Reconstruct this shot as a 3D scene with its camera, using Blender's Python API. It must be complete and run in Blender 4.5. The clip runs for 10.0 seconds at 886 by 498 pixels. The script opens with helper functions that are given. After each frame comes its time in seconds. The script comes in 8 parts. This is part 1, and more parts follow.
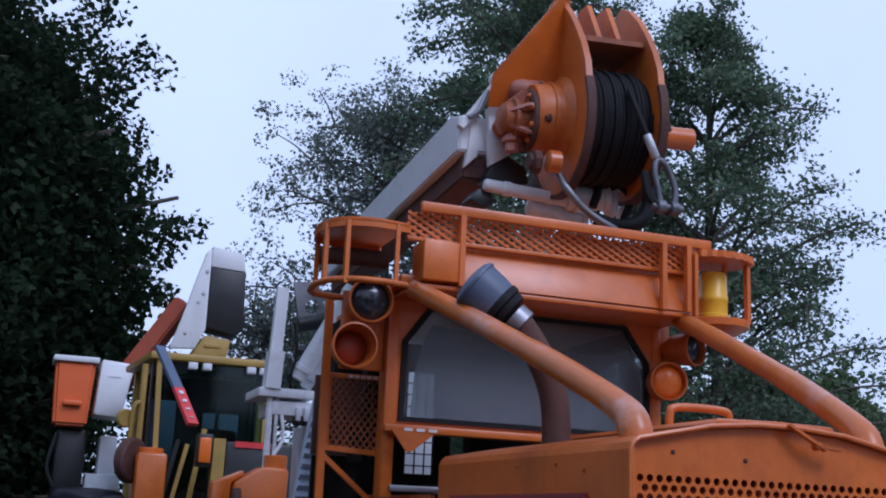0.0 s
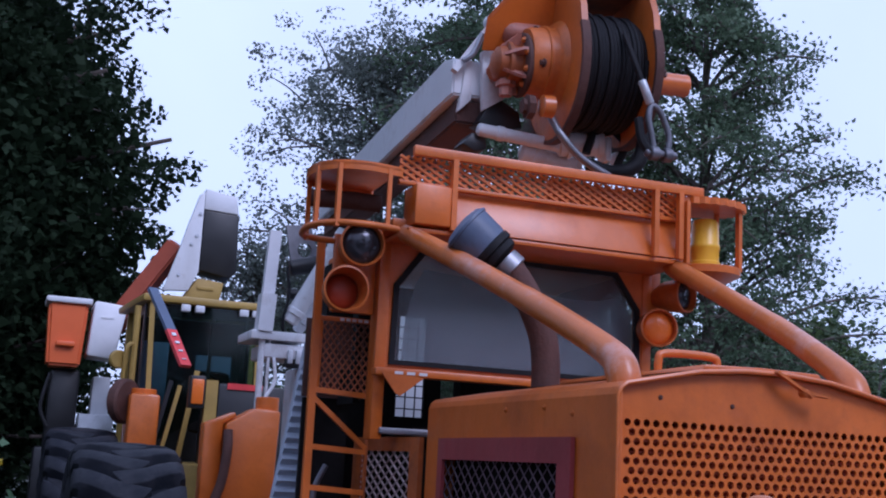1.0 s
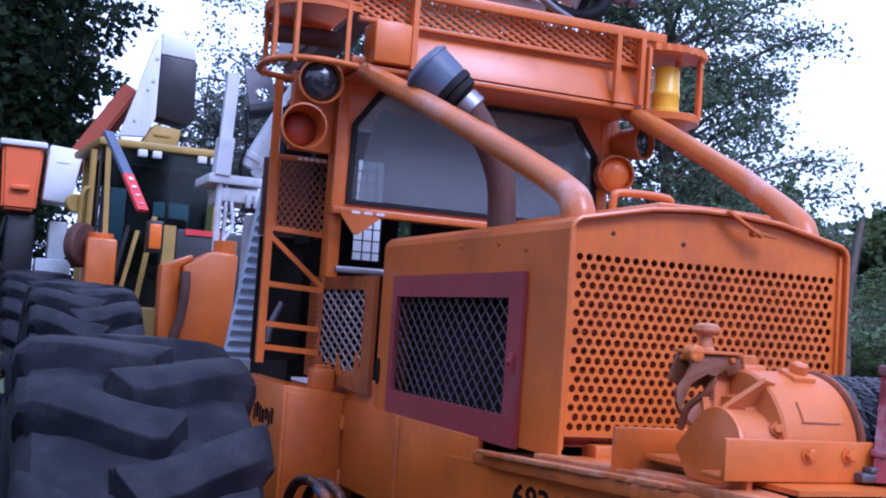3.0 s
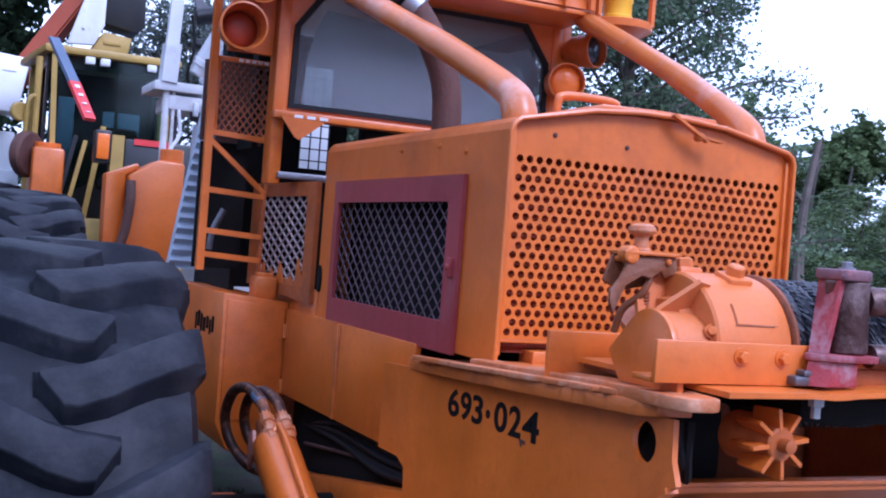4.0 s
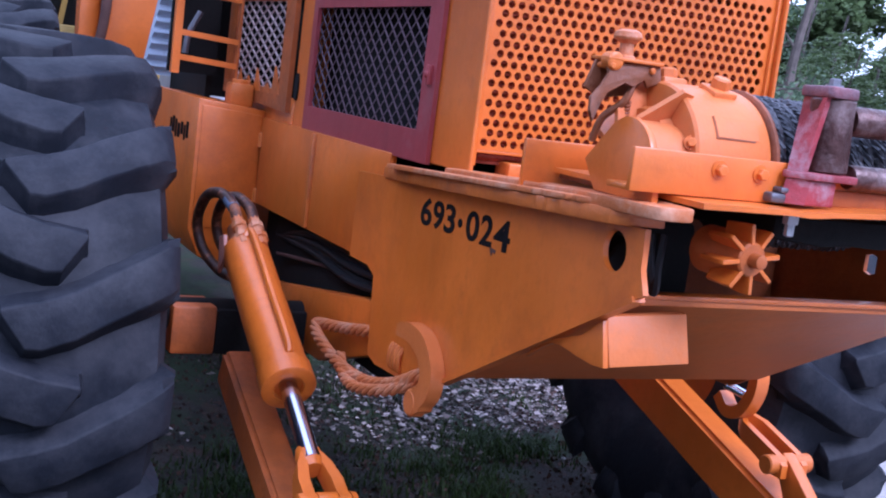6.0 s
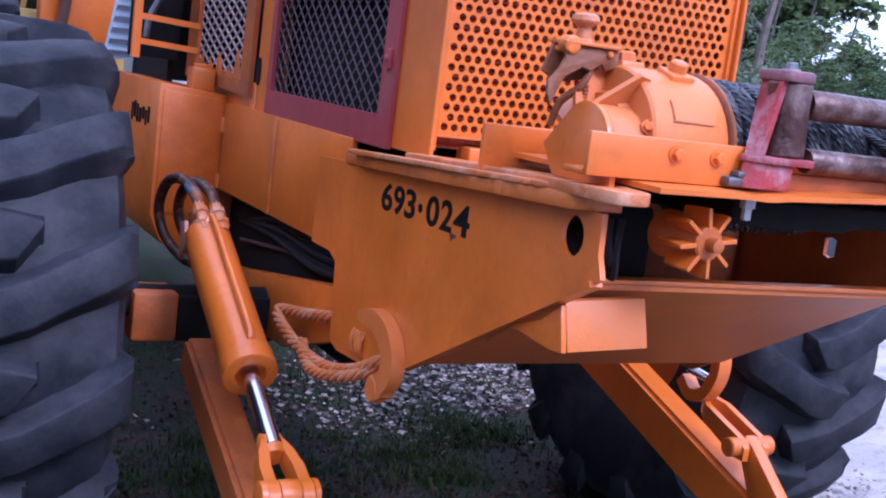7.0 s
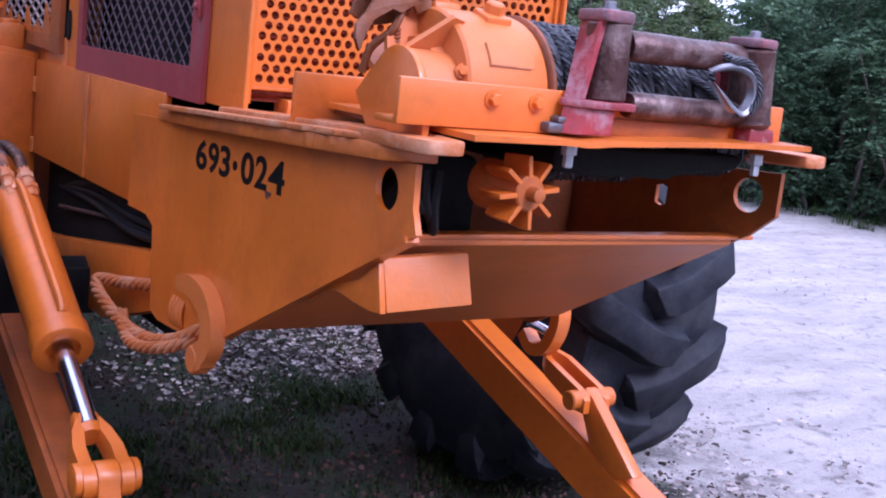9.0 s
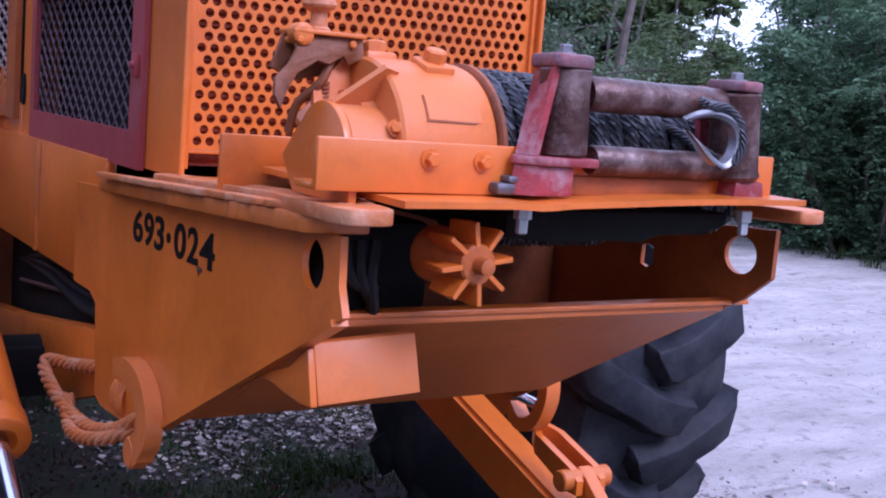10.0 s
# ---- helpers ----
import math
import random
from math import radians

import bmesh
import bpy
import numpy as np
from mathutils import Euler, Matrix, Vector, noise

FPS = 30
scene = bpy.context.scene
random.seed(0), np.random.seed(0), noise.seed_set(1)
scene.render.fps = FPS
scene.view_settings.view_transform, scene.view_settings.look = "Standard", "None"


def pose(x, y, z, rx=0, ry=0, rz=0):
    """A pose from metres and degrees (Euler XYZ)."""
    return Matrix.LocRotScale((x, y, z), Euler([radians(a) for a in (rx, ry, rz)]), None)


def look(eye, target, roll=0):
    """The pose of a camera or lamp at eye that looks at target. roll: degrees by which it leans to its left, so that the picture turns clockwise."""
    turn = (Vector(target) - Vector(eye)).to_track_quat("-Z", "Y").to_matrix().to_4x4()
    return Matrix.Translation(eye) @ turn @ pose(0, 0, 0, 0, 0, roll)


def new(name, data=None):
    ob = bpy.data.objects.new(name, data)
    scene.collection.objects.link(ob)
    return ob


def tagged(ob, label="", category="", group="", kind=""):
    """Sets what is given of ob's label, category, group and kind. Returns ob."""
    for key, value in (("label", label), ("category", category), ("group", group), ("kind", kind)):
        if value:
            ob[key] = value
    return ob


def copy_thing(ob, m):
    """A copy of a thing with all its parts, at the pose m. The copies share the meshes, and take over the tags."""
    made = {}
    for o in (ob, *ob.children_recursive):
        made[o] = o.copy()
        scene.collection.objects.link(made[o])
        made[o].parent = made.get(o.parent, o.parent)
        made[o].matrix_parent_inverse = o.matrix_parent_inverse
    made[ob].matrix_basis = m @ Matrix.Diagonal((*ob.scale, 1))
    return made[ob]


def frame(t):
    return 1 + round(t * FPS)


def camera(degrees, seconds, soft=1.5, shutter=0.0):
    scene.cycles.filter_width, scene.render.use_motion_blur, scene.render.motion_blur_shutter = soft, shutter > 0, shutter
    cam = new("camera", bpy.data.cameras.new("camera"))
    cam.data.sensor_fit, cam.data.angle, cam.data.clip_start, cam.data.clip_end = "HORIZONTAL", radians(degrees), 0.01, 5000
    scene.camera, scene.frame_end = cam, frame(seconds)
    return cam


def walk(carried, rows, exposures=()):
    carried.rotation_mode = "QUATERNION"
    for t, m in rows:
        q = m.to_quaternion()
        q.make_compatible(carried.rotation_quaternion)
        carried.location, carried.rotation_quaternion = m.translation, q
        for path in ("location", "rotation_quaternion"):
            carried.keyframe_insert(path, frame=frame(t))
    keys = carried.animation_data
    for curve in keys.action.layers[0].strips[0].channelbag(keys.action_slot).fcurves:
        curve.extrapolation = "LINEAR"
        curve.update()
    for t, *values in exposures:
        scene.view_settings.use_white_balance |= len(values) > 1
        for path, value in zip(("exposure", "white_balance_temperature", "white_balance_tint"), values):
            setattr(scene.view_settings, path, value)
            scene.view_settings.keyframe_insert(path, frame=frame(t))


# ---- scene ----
cam = camera(42.0, 10.0, soft=2.0)
PATH = [
    (0, (-2.001, -2.755, 1.933), (-1.347, -0.922, 2.394), 2.50),
    (0.5, (-1.993, -2.760, 1.934), (-1.340, -0.916, 2.353), 2.52),
    (1, (-1.989, -2.751, 1.931), (-1.315, -0.905, 2.300), 3.01),
    (1.5, (-1.990, -2.744, 1.914), (-1.298, -0.892, 2.220), 3.16),
    (2, (-1.986, -2.729, 1.900), (-1.261, -0.882, 2.144), 3.76),
    (2.5, (-1.979, -2.726, 1.878), (-1.243, -0.876, 2.070), 3.96),
    (2.7, (-1.975, -2.746, 1.874), (-1.231, -0.897, 2.041), 3.82),
    (3.8, (-1.911, -2.721, 1.816), (-1.085, -0.900, 1.849), 4.77),
    (4, (-1.869, -2.692, 1.819), (-1.036, -0.873, 1.818), 4.46),
    (4.5, (-1.854, -2.679, 1.797), (-0.996, -0.874, 1.741), 5.23),
    (5, (-1.851, -2.674, 1.772), (-0.991, -0.874, 1.629), 6.14),
    (5.5, (-1.834, -2.658, 1.757), (-0.964, -0.875, 1.505), 6.79),
    (5.7, (-1.835, -2.660, 1.746), (-0.962, -0.882, 1.476), 7.16),
    (6.8, (-1.787, -2.653, 1.745), (-0.888, -0.891, 1.453), 7.05),
    (7, (-1.793, -2.659, 1.749), (-0.871, -0.910, 1.449), 7.27),
    (7.5, (-1.768, -2.661, 1.741), (-0.810, -0.938, 1.405), 7.11),
    (8, (-1.755, -2.659, 1.733), (-0.756, -0.965, 1.367), 7.23),
    (8.5, (-1.728, -2.642, 1.729), (-0.680, -0.980, 1.356), 7.09),
    (9, (-1.638, -2.590, 1.733), (-0.513, -0.972, 1.392), 6.42),
    (9.5, (-1.473, -2.502, 1.738), (-0.347, -0.876, 1.444), 4.78),
    (10, (-1.356, -2.443, 1.750), (-0.273, -0.782, 1.491), 4.63),
]
walk(cam, [(t, look(eye, target, roll)) for t, eye, target, roll in PATH], [(0.0, -0.90, 5100, 23), (0.8, -0.82, 5050, 26), (1.5, -0.60, 4820, 41), (2.5, -0.19, 4700, 39), (4.0, 0.26, 4800, 30), (7.0, 0.64, 4900, 33), (8.0, 0.52, 5120, 36), (9.0, 0.58, 5200, 37), (10.0, 0.26, 5050, 38)])

# ---------------------------------------------------------------- world and light
world = bpy.data.worlds.new("overcast_sky")
scene.world = world
world.use_nodes = True
wn = world.node_tree
sky = wn.nodes.new("ShaderNodeTexSky")
sky.sky_type = "NISHITA"
sky.sun_disc = False
sky.sun_elevation = radians(38)
sky.sun_rotation = radians(165)
sky.air_density = 1.0
sky.dust_density = 4.0
sky.ozone_density = 1.0
bgn = wn.nodes["Background"]
bgn.inputs["Strength"].default_value = 0.15
# a high even layer of cloud over the blue
cloud_at = wn.nodes.new("ShaderNodeTexCoord")
cloud = wn.nodes.new("ShaderNodeTexNoise")
cloud.inputs["Scale"].default_value = 1.6
cloud.inputs["Detail"].default_value = 6
cover = wn.nodes.new("ShaderNodeMapRange")
cover.inputs[1].default_value, cover.inputs[2].default_value = 0.25, 0.7
cover.inputs[3].default_value, cover.inputs[4].default_value = 0.72, 0.97
layer = wn.nodes.new("ShaderNodeMix")
layer.data_type = "RGBA"
layer.inputs[7].default_value = (9.9, 10.8, 11.3, 1)
wn.links.new(cloud_at.outputs["Generated"], cloud.inputs["Vector"])
wn.links.new(cloud.outputs["Fac"], cover.inputs[0])
wn.links.new(cover.outputs[0], layer.inputs[0])
wn.links.new(sky.outputs["Color"], layer.inputs[6])
wn.links.new(layer.outputs[2], bgn.inputs["Color"])
sun = new("sun", bpy.data.lights.new("sun", "SUN"))
sun.data.energy = 1.9
sun.data.angle = radians(22)
sun.data.color = (1.0, 0.95, 0.9)
sun.matrix_world = look((3.0, -9.0, 9.5), (0, 0, 0.5))

# ---------------------------------------------------------------- materials


def material(name, base, rough=0.6, metal=0.0, vary=0.25, scale=6.0, stain=None, stain_amount=0.35, stain_scale=2.2, bump=0.15, bump_scale=60.0, coat=0.0, random=0.0, streak=0.0, dent=0.0):
    m = bpy.data.materials.new(name)
    m.use_nodes = True
    nt = m.node_tree
    b = nt.nodes["Principled BSDF"]
    tc = nt.nodes.new("ShaderNodeTexCoord")

    def noise_node(sc, detail=5.0, rg=0.6):
        n = nt.nodes.new("ShaderNodeTexNoise")
        n.inputs["Scale"].default_value = sc
        n.inputs["Detail"].default_value = detail
        n.inputs["Roughness"].default_value = rg
        nt.links.new(tc.outputs["Object"], n.inputs["Vector"])
        return n

    def mix(a, bcol, fac, mode="MIX"):
        x = nt.nodes.new("ShaderNodeMix")
        x.data_type = "RGBA"
        x.blend_type = mode
        for sock, val in ((x.inputs[0], fac), (x.inputs[6], a), (x.inputs[7], bcol)):
            if isinstance(val, bpy.types.NodeSocket):
                nt.links.new(val, sock)
            else:
                sock.default_value = val
        return x.outputs[2]

    def ramp(src, lo, hi):
        r = nt.nodes.new("ShaderNodeMapRange")
        r.inputs[1].default_value, r.inputs[2].default_value = lo, hi
        nt.links.new(src, r.inputs[0])
        return r.outputs[0]

    n1 = noise_node(scale)
    n2 = noise_node(scale * 9.0, 3.0)
    dark = tuple(c * (1 - vary) for c in base) + (1,)
    light = tuple(min(1, c * (1 + vary)) for c in base) + (1,)
    col = mix(dark, light, ramp(n1.outputs["Fac"], 0.3, 0.7))
    col = mix(col, dark, ramp(n2.outputs["Fac"], 0.5, 0.9))
    if stain:
        n3 = noise_node(stain_scale, 8.0, 0.7)
        mask = ramp(n3.outputs["Fac"], 0.62 - 0.25 * stain_amount, 0.78 - 0.1 * stain_amount)
        col = mix(col, (*stain, 1), mask)
    if streak:
        # rain-washed streaks that run down the sheet
        sm = nt.nodes.new("ShaderNodeMapping")
        sm.inputs["Scale"].default_value = (9.0, 9.0, 0.8)
        nt.links.new(tc.outputs["Object"], sm.inputs["Vector"])
        sn = nt.nodes.new("ShaderNodeTexNoise")
        sn.inputs["Scale"].default_value, sn.inputs["Detail"].default_value = 1.6, 5.0
        nt.links.new(sm.outputs[0], sn.inputs["Vector"])
        sf = nt.nodes.new("ShaderNodeMapRange")
        sf.inputs[1].default_value, sf.inputs[2].default_value = 0.52, 0.78
        sf.inputs[4].default_value = streak
        nt.links.new(sn.outputs["Fac"], sf.inputs[0])
        col = mix(col, tuple(c * 0.45 for c in base) + (1,), sf.outputs[0])
    if random:
        oi = nt.nodes.new("ShaderNodeObjectInfo")
        gi = nt.nodes.new("ShaderNodeNewGeometry")
        add = nt.nodes.new("ShaderNodeMath")
        add.operation = "FRACT"
        ad2 = nt.nodes.new("ShaderNodeMath")
        ad2.operation = "ADD"
        nt.links.new(oi.outputs["Random"], ad2.inputs[0])
        nt.links.new(gi.outputs["Random Per Island"], ad2.inputs[1])
        nt.links.new(ad2.outputs[0], add.inputs[0])
        hsv = nt.nodes.new("ShaderNodeHueSaturation")
        val = nt.nodes.new("ShaderNodeMapRange")
        val.inputs[3].default_value, val.inputs[4].default_value = 1 - random, 1 + random
        nt.links.new(add.outputs[0], val.inputs[0])
        nt.links.new(val.outputs[0], hsv.inputs["Value"])
        nt.links.new(col, hsv.inputs["Color"])
        col = hsv.outputs["Color"]
    nt.links.new(col, b.inputs["Base Color"])
    rr = nt.nodes.new("ShaderNodeMapRange")
    rr.inputs[3].default_value, rr.inputs[4].default_value = max(0.05, rough - 0.12), min(1.0, rough + 0.15)
    nt.links.new(n1.outputs["Fac"], rr.inputs[0])
    nt.links.new(rr.outputs[0], b.inputs["Roughness"])
    b.inputs["Metallic"].default_value = metal
    if coat:
        b.inputs["Coat Weight"].default_value = coat
        b.inputs["Coat Roughness"].default_value = 0.26
    if bump:
        n4 = noise_node(bump_scale, 6.0)
        bp = nt.nodes.new("ShaderNodeBump")
        bp.inputs["Strength"].default_value = bump
        bp.inputs["Distance"].default_value = 0.01
        nt.links.new(n4.outputs["Fac"], bp.inputs["Height"])
        nt.links.new(bp.outputs[0], b.inputs["Normal"])
        if dent:
            n5 = noise_node(3.2, 2.0)
            b2 = nt.nodes.new("ShaderNodeBump")
            b2.inputs["Strength"].default_value = dent
            b2.inputs["Distance"].default_value = 0.05
            nt.links.new(n5.outputs["Fac"], b2.inputs["Height"])
            nt.links.new(b2.outputs[0], bp.inputs["Normal"])
    return m


ORANGE = material("orange_paint", (0.63, 0.142, 0.007), 0.40, vary=0.14, scale=3.0, stain=(0.40, 0.085, 0.010), stain_amount=0.45, stain_scale=1.9, bump=0.12, bump_scale=35, coat=0.5, streak=0.16, dent=0.22)
ORANGE_WORN = material("worn_orange_paint", (0.57, 0.138, 0.012), 0.48, vary=0.2, scale=5.0, stain=(0.33, 0.09, 0.03), stain_amount=0.45, stain_scale=4.0, bump=0.25, bump_scale=45, coat=0.2, streak=0.16, dent=0.2)
CAST = material("cast_orange_paint", (0.60, 0.150, 0.022), 0.52, vary=0.12, scale=4.0, stain=(0.50, 0.16, 0.05), stain_amount=0.35, stain_scale=5.0, bump=0.16, bump_scale=50, coat=0.12, dent=0.12)
# dark orange that carries the shade of recesses as well as grime
ORANGE_DARK = material("shaded_grimy_orange_paint", (0.34, 0.085, 0.02), 0.55, vary=0.2, scale=4.0, stain=(0.08, 0.035, 0.02), stain_amount=0.8, stain_scale=3.0, bump=0.3)
# darker orange: its depth stands for shade, its blotches for dirt
ORANGE_SHADE_GRIME = material("shaded_dirty_orange_paint", (0.42, 0.10, 0.015), 0.5, vary=0.25, scale=4.0, stain=(0.16, 0.05, 0.02), stain_amount=0.6, stain_scale=2.5, bump=0.25)
# brown-orange that holds the shade of the lever bracket's folds
BRACKET_SHADE = material("shaded_brown_orange_paint", (0.21, 0.062, 0.018), 0.55, vary=0.25, scale=9.0, stain=(0.09, 0.035, 0.02), stain_amount=0.5, stain_scale=9.0, bump=0.3)
PIPE = material("scuffed_orange_pipe_paint", (0.56, 0.148, 0.022), 0.36, vary=0.16, scale=4.0, stain=(0.62, 0.36, 0.30), stain_amount=0.45, stain_scale=4.5, bump=0.2, bump_scale=30, coat=0.3)
BOOM_RED = material("dull_red_orange_paint", (0.40, 0.085, 0.04), 0.5, vary=0.12, scale=3.0, stain=(0.30, 0.07, 0.04), stain_amount=0.4, bump=0.1)
ORANGE_PLASTIC = material("orange_plastic", (0.75, 0.14, 0.03), 0.35, vary=0.06, scale=2.0, bump=0.05)
DOOR_RED = material("dusty_dark_red_paint", (0.30, 0.046, 0.048), 0.5, vary=0.15, scale=4.0, stain=(0.30, 0.12, 0.12), stain_amount=0.3, bump=0.12, streak=0.3, dent=0.2)
FAIR_RED = material("chipped_faded_red_paint", (0.31, 0.040, 0.048), 0.45, vary=0.35, scale=7.0, stain=(0.40, 0.30, 0.33), stain_amount=0.35, stain_scale=10.0, bump=0.35)
FAIR_CAP = material("scraped_bare_cap_paint", (0.20, 0.115, 0.135), 0.5, 0.2, vary=0.3, scale=14.0, stain=(0.26, 0.05, 0.05), stain_amount=0.8, stain_scale=12.0, bump=0.35)
ROLLER = material("rusty_brown_steel", (0.085, 0.036, 0.030), 0.36, 0.45, vary=0.35, scale=10.0, stain=(0.30, 0.22, 0.21), stain_amount=0.6, stain_scale=9.0, bump=0.35)
RUST = material("rust_brown_steel", (0.10, 0.045, 0.035), 0.7, 0.2, vary=0.3, scale=12.0, bump=0.4)
STEEL = material("bare_grey_steel", (0.30, 0.30, 0.33), 0.4, 0.8, vary=0.15, scale=12.0, bump=0.1)
CHROME = material("polished_chrome", (0.60, 0.61, 0.74), 0.14, 1.0, vary=0.03, bump=0.0)
GALV = material("galvanised_steel", (0.56, 0.58, 0.62), 0.42, 0.35, vary=0.15, scale=8.0, bump=0.1)
SHEET = material("bluish_white_sheet_metal", (0.50, 0.56, 0.66), 0.4, 0.1, vary=0.1, scale=6.0, bump=0.05)
MESHWIRE = material("dull_grey_wire", (0.17, 0.115, 0.135), 0.5, 0.3, vary=0.2, scale=10.0, bump=0.0)
WORN_PINK = material("worn_pinkish_paint", (0.40, 0.135, 0.085), 0.5, vary=0.25, scale=9.0, stain=(0.42, 0.27, 0.25), stain_amount=0.6, stain_scale=8.0, bump=0.3)
DULL_STEEL = material("dull_dark_steel", (0.16, 0.16, 0.18), 0.45, 0.7, vary=0.25, scale=12.0, bump=0.15)
PALEWIRE = material("pale_bent_wire", (0.50, 0.40, 0.39), 0.5, 0.2, vary=0.2, scale=10.0, bump=0.0)
ROPE = material("greasy_wire_rope", (0.075, 0.075, 0.085), 0.45, 0.6, vary=0.35, scale=40.0, bump=0.2, bump_scale=200)
RUBBER = material("dusty_black_rubber", (0.010, 0.012, 0.018), 0.62, vary=0.3, scale=5.0, stain=(0.040, 0.041, 0.049), stain_amount=0.7, stain_scale=3.5, bump=0.25, bump_scale=30)
RUBBER.node_tree.nodes["Principled BSDF"].inputs["Specular IOR Level"].default_value = 0.2
HOSE = material("black_hose", (0.014, 0.014, 0.016), 0.6, vary=0.2, bump=0.1)
HOSE.node_tree.nodes["Principled BSDF"].inputs["Specular IOR Level"].default_value = 0.2
LINER_WHITE = material("white_plastic", (0.82, 0.82, 0.84), 0.35, vary=0.04, scale=3.0, bump=0.03)
# near-black: shade of hollows put into colour; also the seats and wire grid
DARK = material("shade_black", (0.012, 0.011, 0.011), 0.85, vary=0.3, bump=0.2)
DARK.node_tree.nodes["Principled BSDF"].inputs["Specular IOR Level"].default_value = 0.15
CHIPPED = material("chipped_orange_edge", (0.50, 0.135, 0.03), 0.5, vary=0.2, scale=9.0, stain=(0.60, 0.33, 0.20), stain_amount=0.65, stain_scale=11.0, bump=0.35)
RADIATOR = material("radiator_core", (0.30, 0.06, 0.03), 0.8, vary=0.3, scale=20.0, bump=0.4, bump_scale=120)
RADIATOR.node_tree.nodes["Principled BSDF"].inputs["Specular IOR Level"].default_value = 0.1
BLACKPAINT = material("black_paint", (0.016, 0.016, 0.018), 0.4, vary=0.15, bump=0.05)
WHITE = material("weathered_white_paint", (0.72, 0.73, 0.76), 0.4, vary=0.06, scale=3.0, stain=(0.45, 0.42, 0.40), stain_amount=0.3, stain_scale=3.0, bump=0.06)
YELLOW = material("faded_yellow_paint", (0.40, 0.26, 0.055), 0.5, vary=0.14, scale=4.0, stain=(0.30, 0.20, 0.06), stain_amount=0.5, bump=0.12)
AMBER = material("amber_lens", (0.75, 0.16, 0.01), 0.25, vary=0.08, bump=0.0)
LENS_ORANGE = material("dark_orange_lens", (0.26, 0.026, 0.002), 0.5, vary=0.1, bump=0.0)
BEACON = material("yellow_beacon_plastic", (0.85, 0.48, 0.02), 0.3, vary=0.06, bump=0.0)
GREYPLASTIC = material("blue_grey_paint", (0.10, 0.13, 0.20), 0.45, vary=0.15, scale=5.0, bump=0.08)
REDSTRIPE = material("red_reflective_stripe", (0.65, 0.05, 0.05), 0.4, vary=0.1, bump=0.0)
TEXTBLACK = material("black_stencil_paint", (0.012, 0.010, 0.010), 0.85, vary=0.1, bump=0.0)
TEXTBLACK.node_tree.nodes["Principled BSDF"].inputs["Specular IOR Level"].default_value = 0.05
STENCIL_WHITE = material("white_stencil_paint", (0.7, 0.68, 0.68), 0.55, vary=0.1, bump=0.0)
BARK = material("grey_brown_bark", (0.13, 0.105, 0.09), 0.9, vary=0.35, scale=5.0, bump=0.8, bump_scale=18)
ROADSTONE = material("pale_pebbles", (0.36, 0.335, 0.325), 0.9, vary=0.3, scale=8.0, bump=0.2, random=0.35)


def leaf_material(name, base, random=0.4):
    m = material(name, base, 0.5, vary=0.18, scale=0.8, bump=0.0, random=random)
    nt = m.node_tree
    b = nt.nodes["Principled BSDF"]
    b.inputs["Specular IOR Level"].default_value = 0.25
    tr = nt.nodes.new("ShaderNodeBsdfTranslucent")
    src = b.inputs["Base Color"].links[0].from_socket
    nt.links.new(src, tr.inputs["Color"])
    mx = nt.nodes.new("ShaderNodeMixShader")
    mx.inputs[0].default_value = 0.35
    nt.links.new(b.outputs[0], mx.inputs[1])
    nt.links.new(tr.outputs[0], mx.inputs[2])
    nt.links.new(mx.outputs[0], nt.nodes["Material Output"].inputs["Surface"])
    return m


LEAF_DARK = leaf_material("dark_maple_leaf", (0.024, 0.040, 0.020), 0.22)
LEAF_MID = leaf_material("green_leaf", (0.118, 0.172, 0.100), 0.4)
# leaf tone lifted to stand for sky glare on the thin trees
LEAF_GREY = leaf_material("glare_paled_green_leaf", (0.19, 0.22, 0.19))
LEAF_BUSH = leaf_material("shrub_leaf", (0.108, 0.185, 0.100), 0.45)
LEAF_FAR = leaf_material("far_wood_leaf", (0.105, 0.150, 0.058))
GRASS = leaf_material("grass_blade", (0.034, 0.058, 0.014), 0.5)
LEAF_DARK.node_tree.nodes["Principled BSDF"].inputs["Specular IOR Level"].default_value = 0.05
FLOWER = leaf_material("yellow_flower", (0.55, 0.42, 0.03), 0.2)
PAINTED_HOSE = material("chipped_over_painted_hose", (0.045, 0.016, 0.010), 0.5, vary=0.3, scale=8.0, stain=(0.45, 0.16, 0.07), stain_amount=0.45, stain_scale=16.0, bump=0.2)
LITTER = material("dry_leaf_litter", (0.27, 0.225, 0.21), 0.85, vary=0.3, bump=0.0, random=0.8)
DEAD_LEAF = material("rotting_brown_leaf", (0.058, 0.028, 0.020), 0.85, vary=0.3, bump=0.0, random=0.8)


